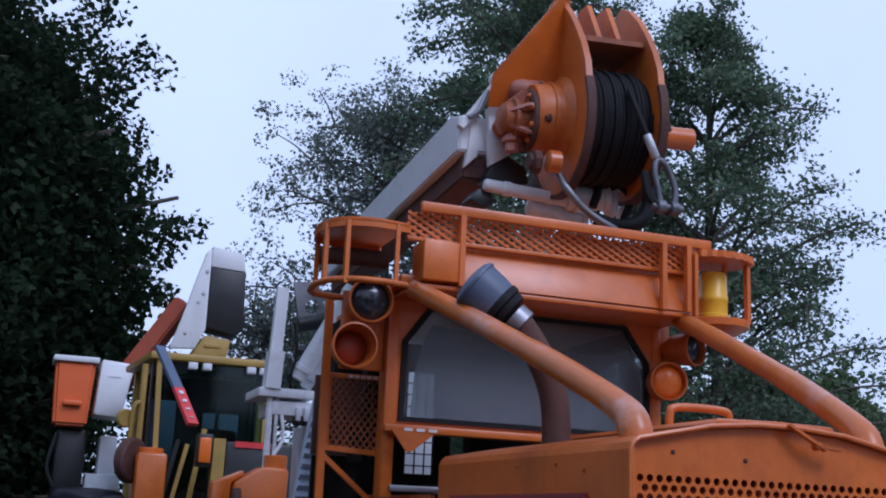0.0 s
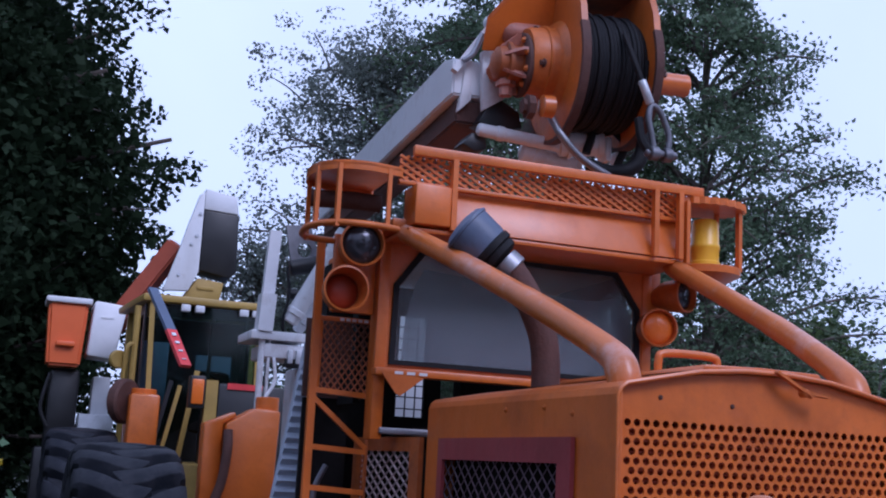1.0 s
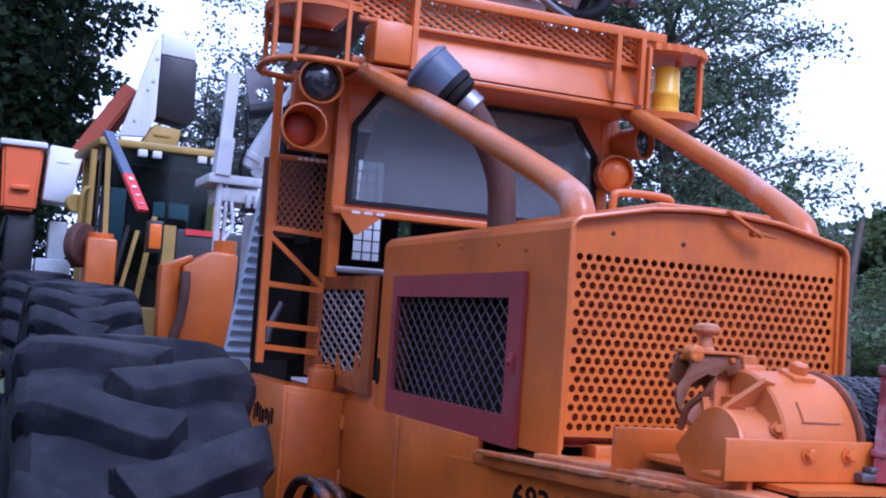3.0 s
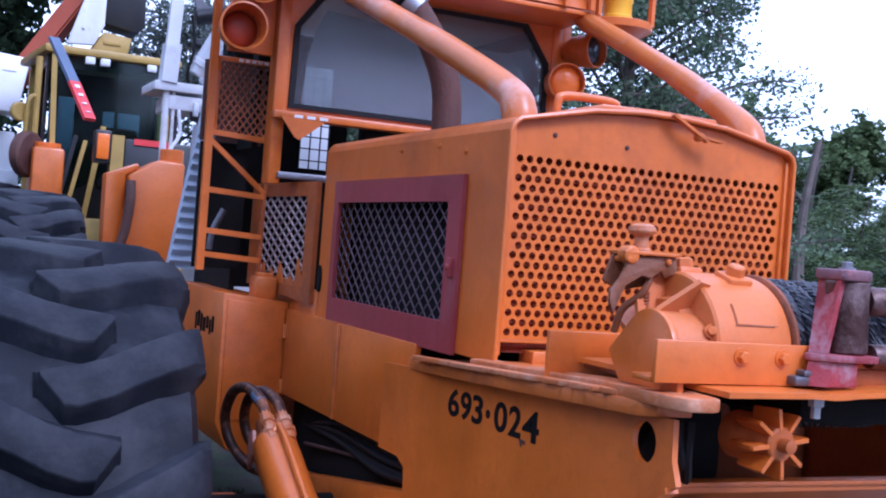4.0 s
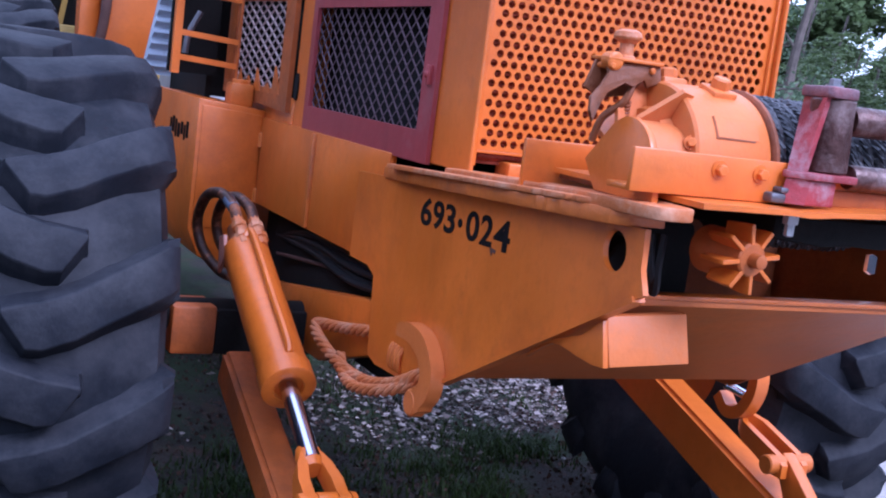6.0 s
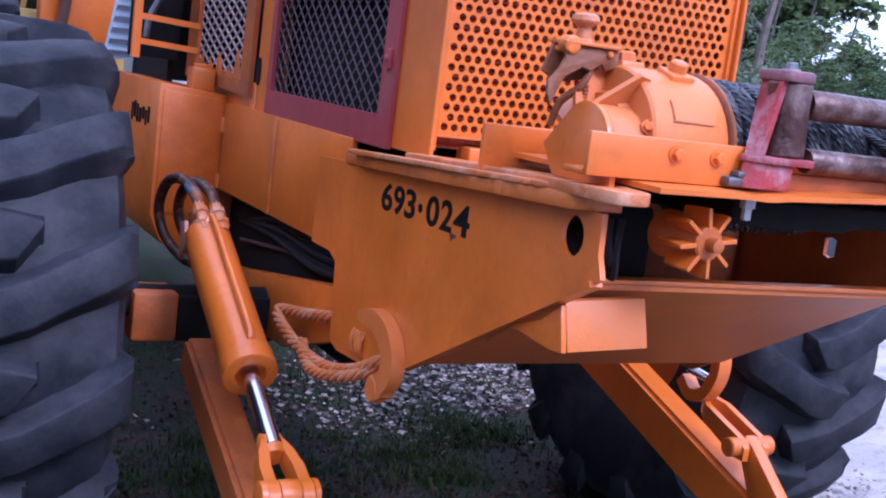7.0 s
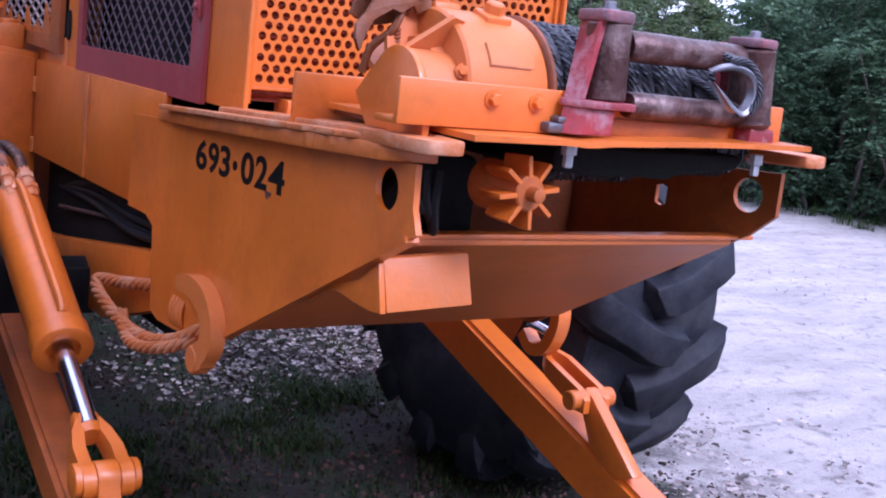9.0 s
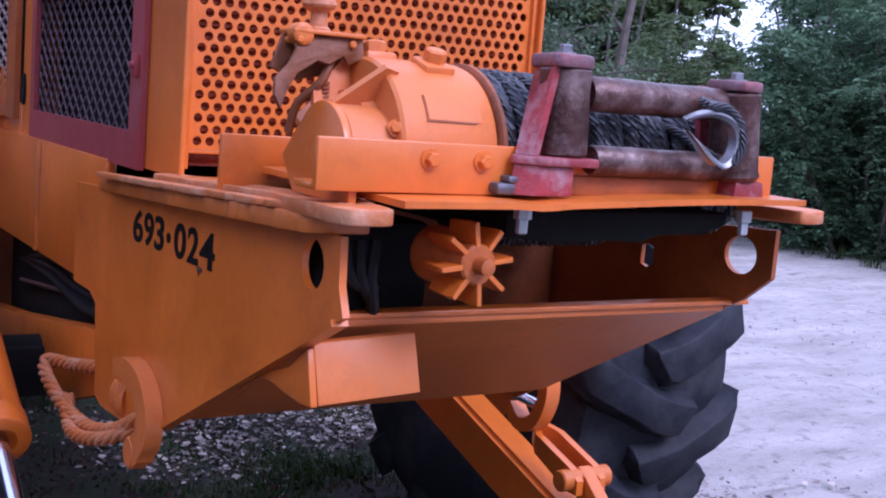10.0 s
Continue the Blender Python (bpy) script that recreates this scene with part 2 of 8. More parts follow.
def glass_material(name, dust, low, high, shine=True):
    m = bpy.data.materials.new(name)
    m.use_nodes = True
    nt = m.node_tree
    nt.nodes.remove(nt.nodes["Principled BSDF"])
    t, g, d = (nt.nodes.new("ShaderNodeBsdf" + k) for k in ("Transparent", "Glossy", "Diffuse"))
    t.inputs["Color"].default_value = (0.75, 0.8, 0.8, 1)
    g.inputs["Roughness"].default_value = 0.3
    d.inputs["Color"].default_value = dust
    fr = nt.nodes.new("ShaderNodeFresnel")
    fr.inputs["IOR"].default_value = 1.6
    m1, m2 = nt.nodes.new("ShaderNodeMixShader"), nt.nodes.new("ShaderNodeMixShader")
    tc, n = nt.nodes.new("ShaderNodeTexCoord"), nt.nodes.new("ShaderNodeTexNoise")
    n.inputs["Scale"].default_value = 2.5
    n.inputs["Detail"].default_value = 6
    r = nt.nodes.new("ShaderNodeMapRange")
    r.inputs[3].default_value, r.inputs[4].default_value = low, high
    nt.links.new(tc.outputs["Object"], n.inputs["Vector"])
    nt.links.new(n.outputs["Fac"], r.inputs[0])
    nt.links.new(r.outputs[0], m1.inputs[0])
    nt.links.new(t.outputs[0], m1.inputs[1])
    nt.links.new(d.outputs[0], m1.inputs[2])
    nt.links.new(fr.outputs[0], m2.inputs[0])
    nt.links.new(m1.outputs[0], m2.inputs[1])
    nt.links.new(g.outputs[0], m2.inputs[2])
    nt.links.new((m2 if shine else m1).outputs[0], nt.nodes["Material Output"].inputs["Surface"])
    return m


GLASS = glass_material("dusty_glass", (0.30, 0.28, 0.33, 1), 0.05, 0.14)
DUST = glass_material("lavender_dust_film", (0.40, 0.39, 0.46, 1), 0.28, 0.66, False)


def ground_material():
    m = bpy.data.materials.new("sandy_soil_and_track")
    m.use_nodes = True
    nt = m.node_tree
    b = nt.nodes["Principled BSDF"]
    b.inputs["Roughness"].default_value = 0.92
    tc = nt.nodes.new("ShaderNodeTexCoord")

    def noise_node(sc, detail=8.0, rg=0.65, stretch=None):
        n = nt.nodes.new("ShaderNodeTexNoise")
        n.inputs["Scale"].default_value, n.inputs["Detail"].default_value, n.inputs["Roughness"].default_value = sc, detail, rg
        if stretch:
            mp = nt.nodes.new("ShaderNodeMapping")
            mp.inputs["Scale"].default_value = stretch
            mp.inputs["Rotation"].default_value = (0, 0, radians(-20))
            nt.links.new(tc.outputs["Object"], mp.inputs["Vector"])
            nt.links.new(mp.outputs[0], n.inputs["Vector"])
        else:
            nt.links.new(tc.outputs["Object"], n.inputs["Vector"])
        return n.outputs["Fac"]

    def ramp(src, lo, hi):
        r = nt.nodes.new("ShaderNodeMapRange")
        r.inputs[1].default_value, r.inputs[2].default_value = lo, hi
        nt.links.new(src, r.inputs[0])
        return r.outputs[0]

    def mix(a, c, fac):
        x = nt.nodes.new("ShaderNodeMix")
        x.data_type = "RGBA"
        for sock, val in ((x.inputs[0], fac), (x.inputs[6], a), (x.inputs[7], c)):
            if isinstance(val, bpy.types.NodeSocket):
                nt.links.new(val, sock)
            else:
                sock.default_value = val
        return x.outputs[2]

    soil = mix((0.012, 0.009, 0.008, 1), (0.042, 0.030, 0.025, 1), ramp(noise_node(3.0), 0.35, 0.7))
    soil = mix(soil, (0.009, 0.007, 0.006, 1), ramp(noise_node(38.0, 4.0), 0.50, 0.66))
    soil = mix(soil, (0.070, 0.026, 0.016, 1), ramp(noise_node(5.0, 6.0), 0.56, 0.70))
    soil = mix(soil, (0.115, 0.098, 0.092, 1), ramp(noise_node(62.0, 3.0), 0.60, 0.72))
    soil = mix(soil, (0.016, 0.030, 0.008, 1), ramp(noise_node(2.1), 0.45, 0.58))
    sand = mix((0.35, 0.315, 0.300, 1), (0.61, 0.555, 0.535, 1), ramp(noise_node(1.5, stretch=(0.6, 1.6, 1)), 0.3, 0.7))
    sand = mix(sand, (0.24, 0.215, 0.20, 1), ramp(noise_node(55.0, 3.0), 0.56, 0.80))
    sand = mix(sand, (0.23, 0.205, 0.195, 1), ramp(noise_node(9.0, 6.0), 0.54, 0.72))
    sand = mix(sand, (0.16, 0.14, 0.13, 1), ramp(noise_node(2.6, stretch=(0.45, 2.2, 1)), 0.60, 0.76))
    att = nt.nodes.new("ShaderNodeAttribute")
    att.attribute_name = "track"
    wob = nt.nodes.new("ShaderNodeMath")
    wob.operation = "ADD"
    nt.links.new(att.outputs["Fac"], wob.inputs[0])
    nt.links.new(noise_node(4.0), wob.inputs[1])
    col = mix(soil, sand, ramp(wob.outputs[0], 0.85, 1.15))
    nt.links.new(col, b.inputs["Base Color"])
    bp = nt.nodes.new("ShaderNodeBump")
    bp.inputs["Strength"].default_value = 0.85
    bp.inputs["Distance"].default_value = 0.04
    nt.links.new(noise_node(17.0, 12.0, 0.75), bp.inputs["Height"])
    nt.links.new(bp.outputs[0], b.inputs["Normal"])
    return m


GROUND = ground_material()



def cab_glass():
    m = bpy.data.materials.new("smoked_cab_glass")
    m.use_nodes = True
    nt = m.node_tree
    nt.nodes.remove(nt.nodes["Principled BSDF"])
    t, g = nt.nodes.new("ShaderNodeBsdfTransparent"), nt.nodes.new("ShaderNodeBsdfGlossy")
    t.inputs["Color"].default_value = (0.42, 0.58, 0.55, 1)
    g.inputs["Roughness"].default_value = 0.08
    fr = nt.nodes.new("ShaderNodeFresnel")
    fr.inputs["IOR"].default_value = 1.4
    mx = nt.nodes.new("ShaderNodeMixShader")
    nt.links.new(fr.outputs[0], mx.inputs[0])
    nt.links.new(t.outputs[0], mx.inputs[1])
    nt.links.new(g.outputs[0], mx.inputs[2])
    nt.links.new(mx.outputs[0], nt.nodes["Material Output"].inputs["Surface"])
    return m


SMOKED = cab_glass()

# ---------------------------------------------------------------- building helpers


def finish(name, bm, mat, parent, label, smooth):
    me = bpy.data.meshes.new(name)
    bmesh.ops.recalc_face_normals(bm, faces=bm.faces)
    bm.to_mesh(me)
    bm.free()
    me.materials.append(mat)
    if smooth:
        me.polygons.foreach_set("use_smooth", [True] * len(me.polygons))
        me.set_sharp_from_angle(angle=radians(38))
    ob = new(name, me)
    if parent is not None:
        ob.parent = parent
    if label:
        ob["label"] = label
    return ob


def part(name, bm, mat, parent, label="", smooth=True):
    return finish(name, bm, mat, parent, label, smooth)


def thing(name, label, category, m=None, group=""):
    ob = new(name)
    ob.empty_display_size = 0.2
    if m is not None:
        ob.matrix_world = m
    return tagged(ob, label, category, group)


def box(bm, x0, x1, y0, y1, z0, z1, bevel=0.004, m=None):
    vs = [bm.verts.new((x, y, z)) for x in (x0, x1) for y in (y0, y1) for z in (z0, z1)]
    if m is not None:
        for v in vs:
            v.co = m @ v.co
    fs = [bm.faces.new([vs[i] for i in q]) for q in ((0, 1, 3, 2), (4, 6, 7, 5), (0, 4, 5, 1), (2, 3, 7, 6), (0, 2, 6, 4), (1, 5, 7, 3))]
    if bevel:
        es = {e for f in fs for e in f.edges}
        bmesh.ops.bevel(bm, geom=list(es), offset=bevel, segments=2, affect="EDGES", profile=0.5)
    return bm


def at_axis(axis, u, v, w):
    return {"x": (w, u, v), "y": (u, w, v), "z": (u, v, w)}[axis]


def prism(bm, outline, axis, lo, hi, holes=(), bevel=0.0):
    """A plate of an outline in the plane across axis, from lo to hi, with holes through it."""
    first = len(bm.verts)
    edges = []
    for loop in (outline, *holes):
        vs = [bm.verts.new(at_axis(axis, u, v, lo)) for u, v in loop]
        edges += [bm.edges.new((a, b)) for a, b in zip(vs, vs[1:] + vs[:1])]
    if holes:
        res = bmesh.ops.triangle_fill(bm, use_beauty=True, use_dissolve=False, edges=edges)
        faces = [g for g in res["geom"] if isinstance(g, bmesh.types.BMFace)]
    else:
        bm.verts.ensure_lookup_table()
        faces = [bm.faces.new(bm.verts[first:])]
    out = bmesh.ops.extrude_face_region(bm, geom=faces)
    top = [g for g in out["geom"] if isinstance(g, bmesh.types.BMVert)]
    bmesh.ops.translate(bm, verts=top, vec=at_axis(axis, 0, 0, hi - lo))
    if bevel and not holes:
        bm.verts.ensure_lookup_table()
        es = {e for v in bm.verts[first:] for e in v.link_edges if len(e.link_faces) == 2 and e.calc_face_angle(0) > 0.5}
        bmesh.ops.bevel(bm, geom=list(es), offset=bevel, segments=2, affect="EDGES", profile=0.5)
    return bm


def circle(u, v, r, n=20, ru=None):
    return [(u + (ru or r) * math.cos(2 * math.pi * i / n), v + r * math.sin(2 * math.pi * i / n)) for i in range(n)]


def rings(bm, stations, cap=True):
    """Joins rings of points (all of one length) into a skin."""
    loops = [[bm.verts.new(p) for p in ring] for ring in stations]
    n = len(loops[0])
    for a, b in zip(loops, loops[1:]):
        for i in range(n):
            bm.faces.new((a[i], a[(i + 1) % n], b[(i + 1) % n], b[i]))
    if cap:
        bm.faces.new(loops[0][::-1])
        bm.faces.new(loops[-1])
    return bm


def frames_along(pts):
    pts = [Vector(p) for p in pts]
    out, up = [], None
    for i, p in enumerate(pts):
        d = (pts[min(i + 1, len(pts) - 1)] - pts[max(i - 1, 0)]).normalized()
        if up is None:
            up = Vector((0, 0, 1)) if abs(d.z) < 0.9 else Vector((1, 0, 0))
        side = d.cross(up).normalized()
        up = side.cross(d).normalized()
        out.append((p, side, up))
    return out


def smooth_path(pts, step=6):
    """A Catmull-Rom line through the points."""
    p = [Vector(q) for q in pts]
    p = [2 * p[0] - p[1]] + p + [2 * p[-1] - p[-2]]
    out = []
    for a, b, c, d in zip(p, p[1:], p[2:], p[3:]):
        for k in range(step):
            t = k / step
            out.append(0.5 * (2 * b + (c - a) * t + (2 * a - 5 * b + 4 * c - d) * t * t + (3 * b - a - 3 * c + d) * t**3))
    return out + [p[-2]]


def tube(bm, pts, r, n=12, cap=True):
    """A round tube along points; r is one radius or one for each point."""
    fr = frames_along(pts)
    rs = r if isinstance(r, (list, tuple)) else [r] * len(fr)
    return rings(bm, [[p + (s * math.cos(a) + u * math.sin(a)) * q for a in (2 * math.pi * i / n for i in range(n))] for (p, s, u), q in zip(fr, rs)], cap)


def lathe(bm, p0, p1, profile, n=24, cap=True):
    """Turns (distance along p0 to p1 in metres, radius) pairs round that axis."""
    a, d = Vector(p0), (Vector(p1) - Vector(p0)).normalized()
    up = Vector((0, 0, 1)) if abs(d.z) < 0.9 else Vector((1, 0, 0))
    s = d.cross(up).normalized()
    u = s.cross(d)
    return rings(bm, [[a + d * h + (s * math.cos(t) + u * math.sin(t)) * r for t in (2 * math.pi * i / n for i in range(n))] for h, r in profile], cap)


def cyl(bm, p0, p1, r, n=20, edge=0.004):
    h = (Vector(p1) - Vector(p0)).length
    e = min(edge, r * 0.4, h * 0.4)
    return lathe(bm, p0, p1, [(0, r - e), (e, r), (h - e, r), (h, r - e)], n)


def wire_rope(bm, pts, r, strands=6, lay=7.0, n=5, step=8):
    """A rope of twisted strands along a smooth line."""
    line = smooth_path(pts, step)
    fr = frames_along(line)
    dist = [0.0]
    for a, b in zip(line, line[1:]):
        dist.append(dist[-1] + (b - a).length)
    for k in range(strands):
        pts2 = []
        for (p, s, u), d in zip(fr, dist):
            a = 2 * math.pi * k / strands + d / (r * lay) * 2 * math.pi
            pts2.append(p + (s * math.cos(a) + u * math.sin(a)) * r * (0.68 if strands > 4 else 0.55))
        tube(bm, pts2, r * (0.35 if strands > 4 else 0.42), n)
    return bm


def bar(bm, p0, p1, w, h=None):
    """A square or flat bar between two points."""
    h = h or w
    fr = frames_along([p0, p1])
    return rings(bm, [[p + s * a * w / 2 + u * b * h / 2 for a, b in ((-1, -1), (1, -1), (1, 1), (-1, 1))] for p, s, u in fr])


def diamond_mesh(bm, u0, u1, v0, v1, axis, w, step_u, step_v, thick, deep, second=1.0):
    """Expanded metal: two families of thin slanted strips, clipped to a rectangle."""
    slope = step_v / step_u
    for sign in (1, -1) if second else (1,):
        k = -int((v1 - v0) / step_v) - int((u1 - u0) / step_u) - 2
        while k < (v1 - v0) / step_v + (u1 - u0) / step_u + 2:
            vb = (v0 if sign > 0 else v1) + k * step_v
            cut = []
            for u in (u0, u1):
                v = vb + sign * slope * (u - u0)
                if v0 <= v <= v1:
                    cut.append((u, v))
            for v in (v0, v1):
                u = u0 + (v - vb) / (sign * slope)
                if u0 < u < u1:
                    cut.append((u, v))
            k += 1
            if len(cut) >= 2:
                bar(bm, at_axis(axis, *cut[0], w + sign * deep * 0.3), at_axis(axis, *cut[1], w + sign * deep * 0.3), thick if sign > 0 else thick * second, deep)
    return bm


def bolt(name, parent, p, d, r=0.014, mat=None):
    bm = bmesh.new()
    p, d = Vector(p), Vector(d).normalized()
    lathe(bm, p - d * 0.004, p + d, [(0, r * 1.55), (0.007, r * 1.5)], 14)
    lathe(bm, p, p + d, [(0.003, r), (r * 1.1, r * 0.98), (r * 1.25, r * 0.8)], 6)
    return part(name, bm, mat or ORANGE, parent)


def text_mesh(name, body, size, mat, parent, m, width=1.0, deep=0.0015):
    cu = bpy.data.curves.new(name, "FONT")
    cu.body, cu.size, cu.extrude = body, size, deep
    cu.offset = size * 0.022
    tmp = new(name, cu)
    dg = bpy.context.evaluated_depsgraph_get()
    me = bpy.data.meshes.new_from_object(tmp.evaluated_get(dg))
    bpy.data.objects.remove(tmp)
    bpy.data.curves.remove(cu)
    me.materials.clear()
    me.materials.append(mat)
    me.transform(m @ Matrix.Diagonal((width, 1, 1, 1)))
    ob = new(name, me)
    ob.parent = parent
    return ob


def numeral(ch, parent, x, y_left, y_right, z, h):
    """One stencilled figure on a plate that faces -x, fitted to its width and height."""
    ob = text_mesh("numeral", ch, 0.1, TEXTBLACK, parent, Matrix.Identity(4), 1.0, 0.01)
    co = np.array([v.co for v in ob.data.vertices])
    lo, hi = co.min(0), co.max(0)
    for v in ob.data.vertices:
        u, w = (v.co.x - lo[0]) / (hi[0] - lo[0]), (v.co.y - lo[1]) / (hi[1] - lo[1])
        v.co = (x - 0.001 * (1 if v.co.z > 0 else -1), y_left + u * (y_right - y_left), z + w * h + 0.02 * u * (y_left - y_right))
    return ob


# ---------------------------------------------------------------- ground


def rise(x, y):
    """The soil climbs gently behind the machine, away from the track."""
    s = max(0.0, min(1.0, (y - 2.2) / 2.2))
    side = max(0.0, min(1.0, (2.4 - x) / 1.6))
    s2 = max(0.0, min(1.0, (y - 5.0) / 8.0))
    return (0.22 * s * s * (3 - 2 * s) + 0.2 * s2) * side


def build_ground():
    def axis(near, far, step):
        a = list(np.arange(-near, near + 1e-6, step))
        d, v = step, near
        while v < far:
            d *= 1.35
            v += d
            a.append(v)
            a.insert(0, -v)
        return a

    xs, ys = axis(9, 1500, 0.14), axis(9, 1500, 0.14)
    verts, track = [], []
    for y in ys:
        for x in xs:
            n1 = noise.noise((x * 0.5, y * 0.5, 0.3))
            n2 = noise.noise((x * 2.3, y * 2.3, 1.7))
            n3 = noise.noise((x * 6.0, y * 6.0, 4.1))
            near = 1.0 if abs(x) < 30 and abs(y) < 30 else 0.0
            c = 4.2 + 0.45 * (y - 0.0)
            across = (x - c) * 0.91
            t = max(0.0, min(1.0, (across + 3.0) / 1.4)) * max(0.0, min(1.0, (9.5 - across) / 1.2))
            rut = -0.035 * math.exp(-((across - 0.3) / 0.3) ** 2) - 0.03 * math.exp(-((across - 2.2) / 0.35) ** 2)
            z = rise(x, y) + near * (0.02 * n1 + 0.012 * n2 + 0.008 * n3) + rut * near
            verts.append((x, y, z - 0.012))
            track.append(t)
    w = len(xs)
    faces = [(j * w + i, j * w + i + 1, (j + 1) * w + i + 1, (j + 1) * w + i) for j in range(len(ys) - 1) for i in range(w - 1)]
    me = bpy.data.meshes.new("ground")
    me.from_pydata(verts, [], faces)
    a = me.attributes.new("track", "FLOAT", "POINT")
    a.data.foreach_set("value", track)
    me.materials.append(GROUND)
    me.polygons.foreach_set("use_smooth", [True] * len(me.polygons))
    ob = new("ground", me)
    return tagged(ob, "pale sandy track beside darker littered soil with weeds", "ground", kind="structure")


build_ground()

# ---------------------------------------------------------------- the log skidder

skidder = thing("log_skidder", "large orange log skidder with roof boom and front winch", "skidder", pose(0, 0, 0.22))

HOOD_W, HOOD_TOP = 0.475, 2.018


def hood_profile(inset=0.0, low=1.31):
    w = HOOD_W - inset
    top = [(-w, low), (-w, 1.925), (-w + 0.008, 1.945 - inset * 0.5), (-w + 0.025, 1.960 - inset), (-0.22, 2.006 - inset), (-0.07, 2.018 - inset)]
    return top + [(-x, z) for x, z in reversed(top)]


def build_hood():
    bm = bmesh.new()
    outer, inner = hood_profile(), hood_profile(0.009)
    y0, y1 = -0.016, 1.46
    # the side door's opening is left free in the side nearest the track's verge
    n = len(outer)
    for a, b in zip(range(n - 1), range(1, n)):
        if a == 0:
            continue
        prism_pts = [(outer[a][0], outer[a][1]), (outer[b][0], outer[b][1]), (inner[b][0], inner[b][1]), (inner[a][0], inner[a][1])]
        rings(bm, [[(x, y0, z) for x, z in prism_pts], [(x, y1, z) for x, z in prism_pts]])
    x = -HOOD_W
    for ya, yb, za, zb in ((y0, 0.235, 1.31, 1.925), (1.275, y1, 1.31, 1.925), (0.235, 1.275, 1.795, 1.925), (0.235, 1.275, 1.31, 1.33)):
        rings(bm, [[(x, ya, za), (x, yb, za), (x, yb, zb), (x, ya, zb)], [(x + 0.009, ya, za), (x + 0.009, yb, za), (x + 0.009, yb, zb), (x + 0.009, ya, zb)]])
    bmesh.ops.remove_doubles(bm, verts=bm.verts, dist=0.0005)
    hood = part("hood", bm, ORANGE, skidder, "orange sheet-steel engine hood with rounded edges")
    # rolled lip round the front opening
    bm = bmesh.new()
    lip = [Vector((px, -0.017, pz)) for px, pz in hood_profile(0.004)]
    tube(bm, lip, 0.007, 8)
    part("hood_lip", bm, ORANGE, hood)
    # rear bulkhead
    bm = bmesh.new()
    prism(bm, hood_profile(0.012), "y", 1.44, 1.455)
    part("hood_bulkhead", bm, ORANGE, hood)
    # raised centre seam and the latch that hangs over the front
    bm = bmesh.new()
    prism(bm, [(-0.2, 2.012), (0.2, 2.012), (0.19, 2.026), (0.0, 2.030), (-0.19, 2.026)], "y", 0.0, 0.9, bevel=0.003)
    part("hood_seam", bm, ORANGE, hood)
    bm = bmesh.new()
    bar(bm, (0.02, -0.03, 2.02), (0.13, -0.045, 1.955), 0.022, 0.008)
    bar(bm, (0.11, -0.04, 1.965), (0.175, -0.05, 1.957), 0.03, 0.006)
    cyl(bm, (0.11, -0.02, 1.965), (0.11, -0.05, 1.965), 0.012, 10)
    part("hood_latch", bm, ORANGE_WORN, hood, "worn bent latch strap")
    bm = bmesh.new()
    tube(bm, smooth_path([(-0.15, 0.32, 2.0), (-0.15, 0.32, 2.06), (-0.125, 0.32, 2.085), (0.035, 0.32, 2.085), (0.06, 0.32, 2.06), (0.06, 0.32, 2.0)], 5), 0.013, 10)
    part("grab_handle", bm, ORANGE, hood)
    for y, z in ((0.245, 1.878), (0.43, 1.90), (0.72, 1.90)):
        bolt("bolt", hood, (-HOOD_W, y, z), (-1, 0, 0), 0.006, ORANGE_WORN)
    for x2, z in ((-0.33, 1.925), (-0.10, 1.915)):
        bolt("bolt", hood, (x2, 0.006, z), (0, -1, 0), 0.0045, RUST)
    # side door
    bm = bmesh.new()
    y0, y1, z0, z1 = 0.218, 1.295, 1.304, 1.811
    i0, i1, j0, j1 = 0.305, 1.25, 1.392, 1.735
    prism(bm, [(y0, z0), (y1, z0), (y1, z1), (y0, z1)], "x", -0.491, -0.477, holes=[[(i0, j0), (i0, j1), (i1, j1), (i1, j0)]])
    part("side_door", bm, DOOR_RED, hood, "dusty dark red door frame")
    bm = bmesh.new()
    diamond_mesh(bm, i0 - 0.01, i1 + 0.01, j0 - 0.01, j1 + 0.01, "x", -0.476, 0.066, 0.052, 0.0048, 0.003, 0.55)
    part("door_mesh", bm, MESHWIRE, hood, "grey expanded-metal mesh")
    bm = bmesh.new()
    box(bm, -0.505, -0.49, 0.238, 0.262, 1.52, 1.575, 0.004)
    cyl(bm, (-0.49, 0.25, 1.548), (-0.512, 0.25, 1.548), 0.01, 10)
    part("door_latch", bm, DOOR_RED, hood)
    # perforated grille
    cols, rows, pw, ph = 30, 19, 0.02966, 0.0256
    gx0, gz1 = -pw * cols / 2, 1.853 + ph / 2
    hole_r, seg = 0.0104, 14
    yf, yb = 0.006, 0.012
    verts, faces = [], []

    def cell(cx, cz, w, h):
        base = len(verts)
        for yy in (yf, yb):
            for k in range(seg):
                a = 2 * math.pi * k / seg
                verts.append((cx + hole_r * math.cos(a), yy, cz + hole_r * math.sin(a)))
        for k in range(seg):
            a = 2 * math.pi * k / seg
            c, s = math.cos(a), math.sin(a)
            q = min(w / 2 / max(abs(c), 1e-6), h / 2 / max(abs(s), 1e-6))
            verts.append((cx + q * c, yf, cz + q * s))
        corner = len(verts)
        for sx, sz in ((1, 1), (-1, 1), (-1, -1), (1, -1)):
            verts.append((cx + sx * w / 2, yf, cz + sz * h / 2))
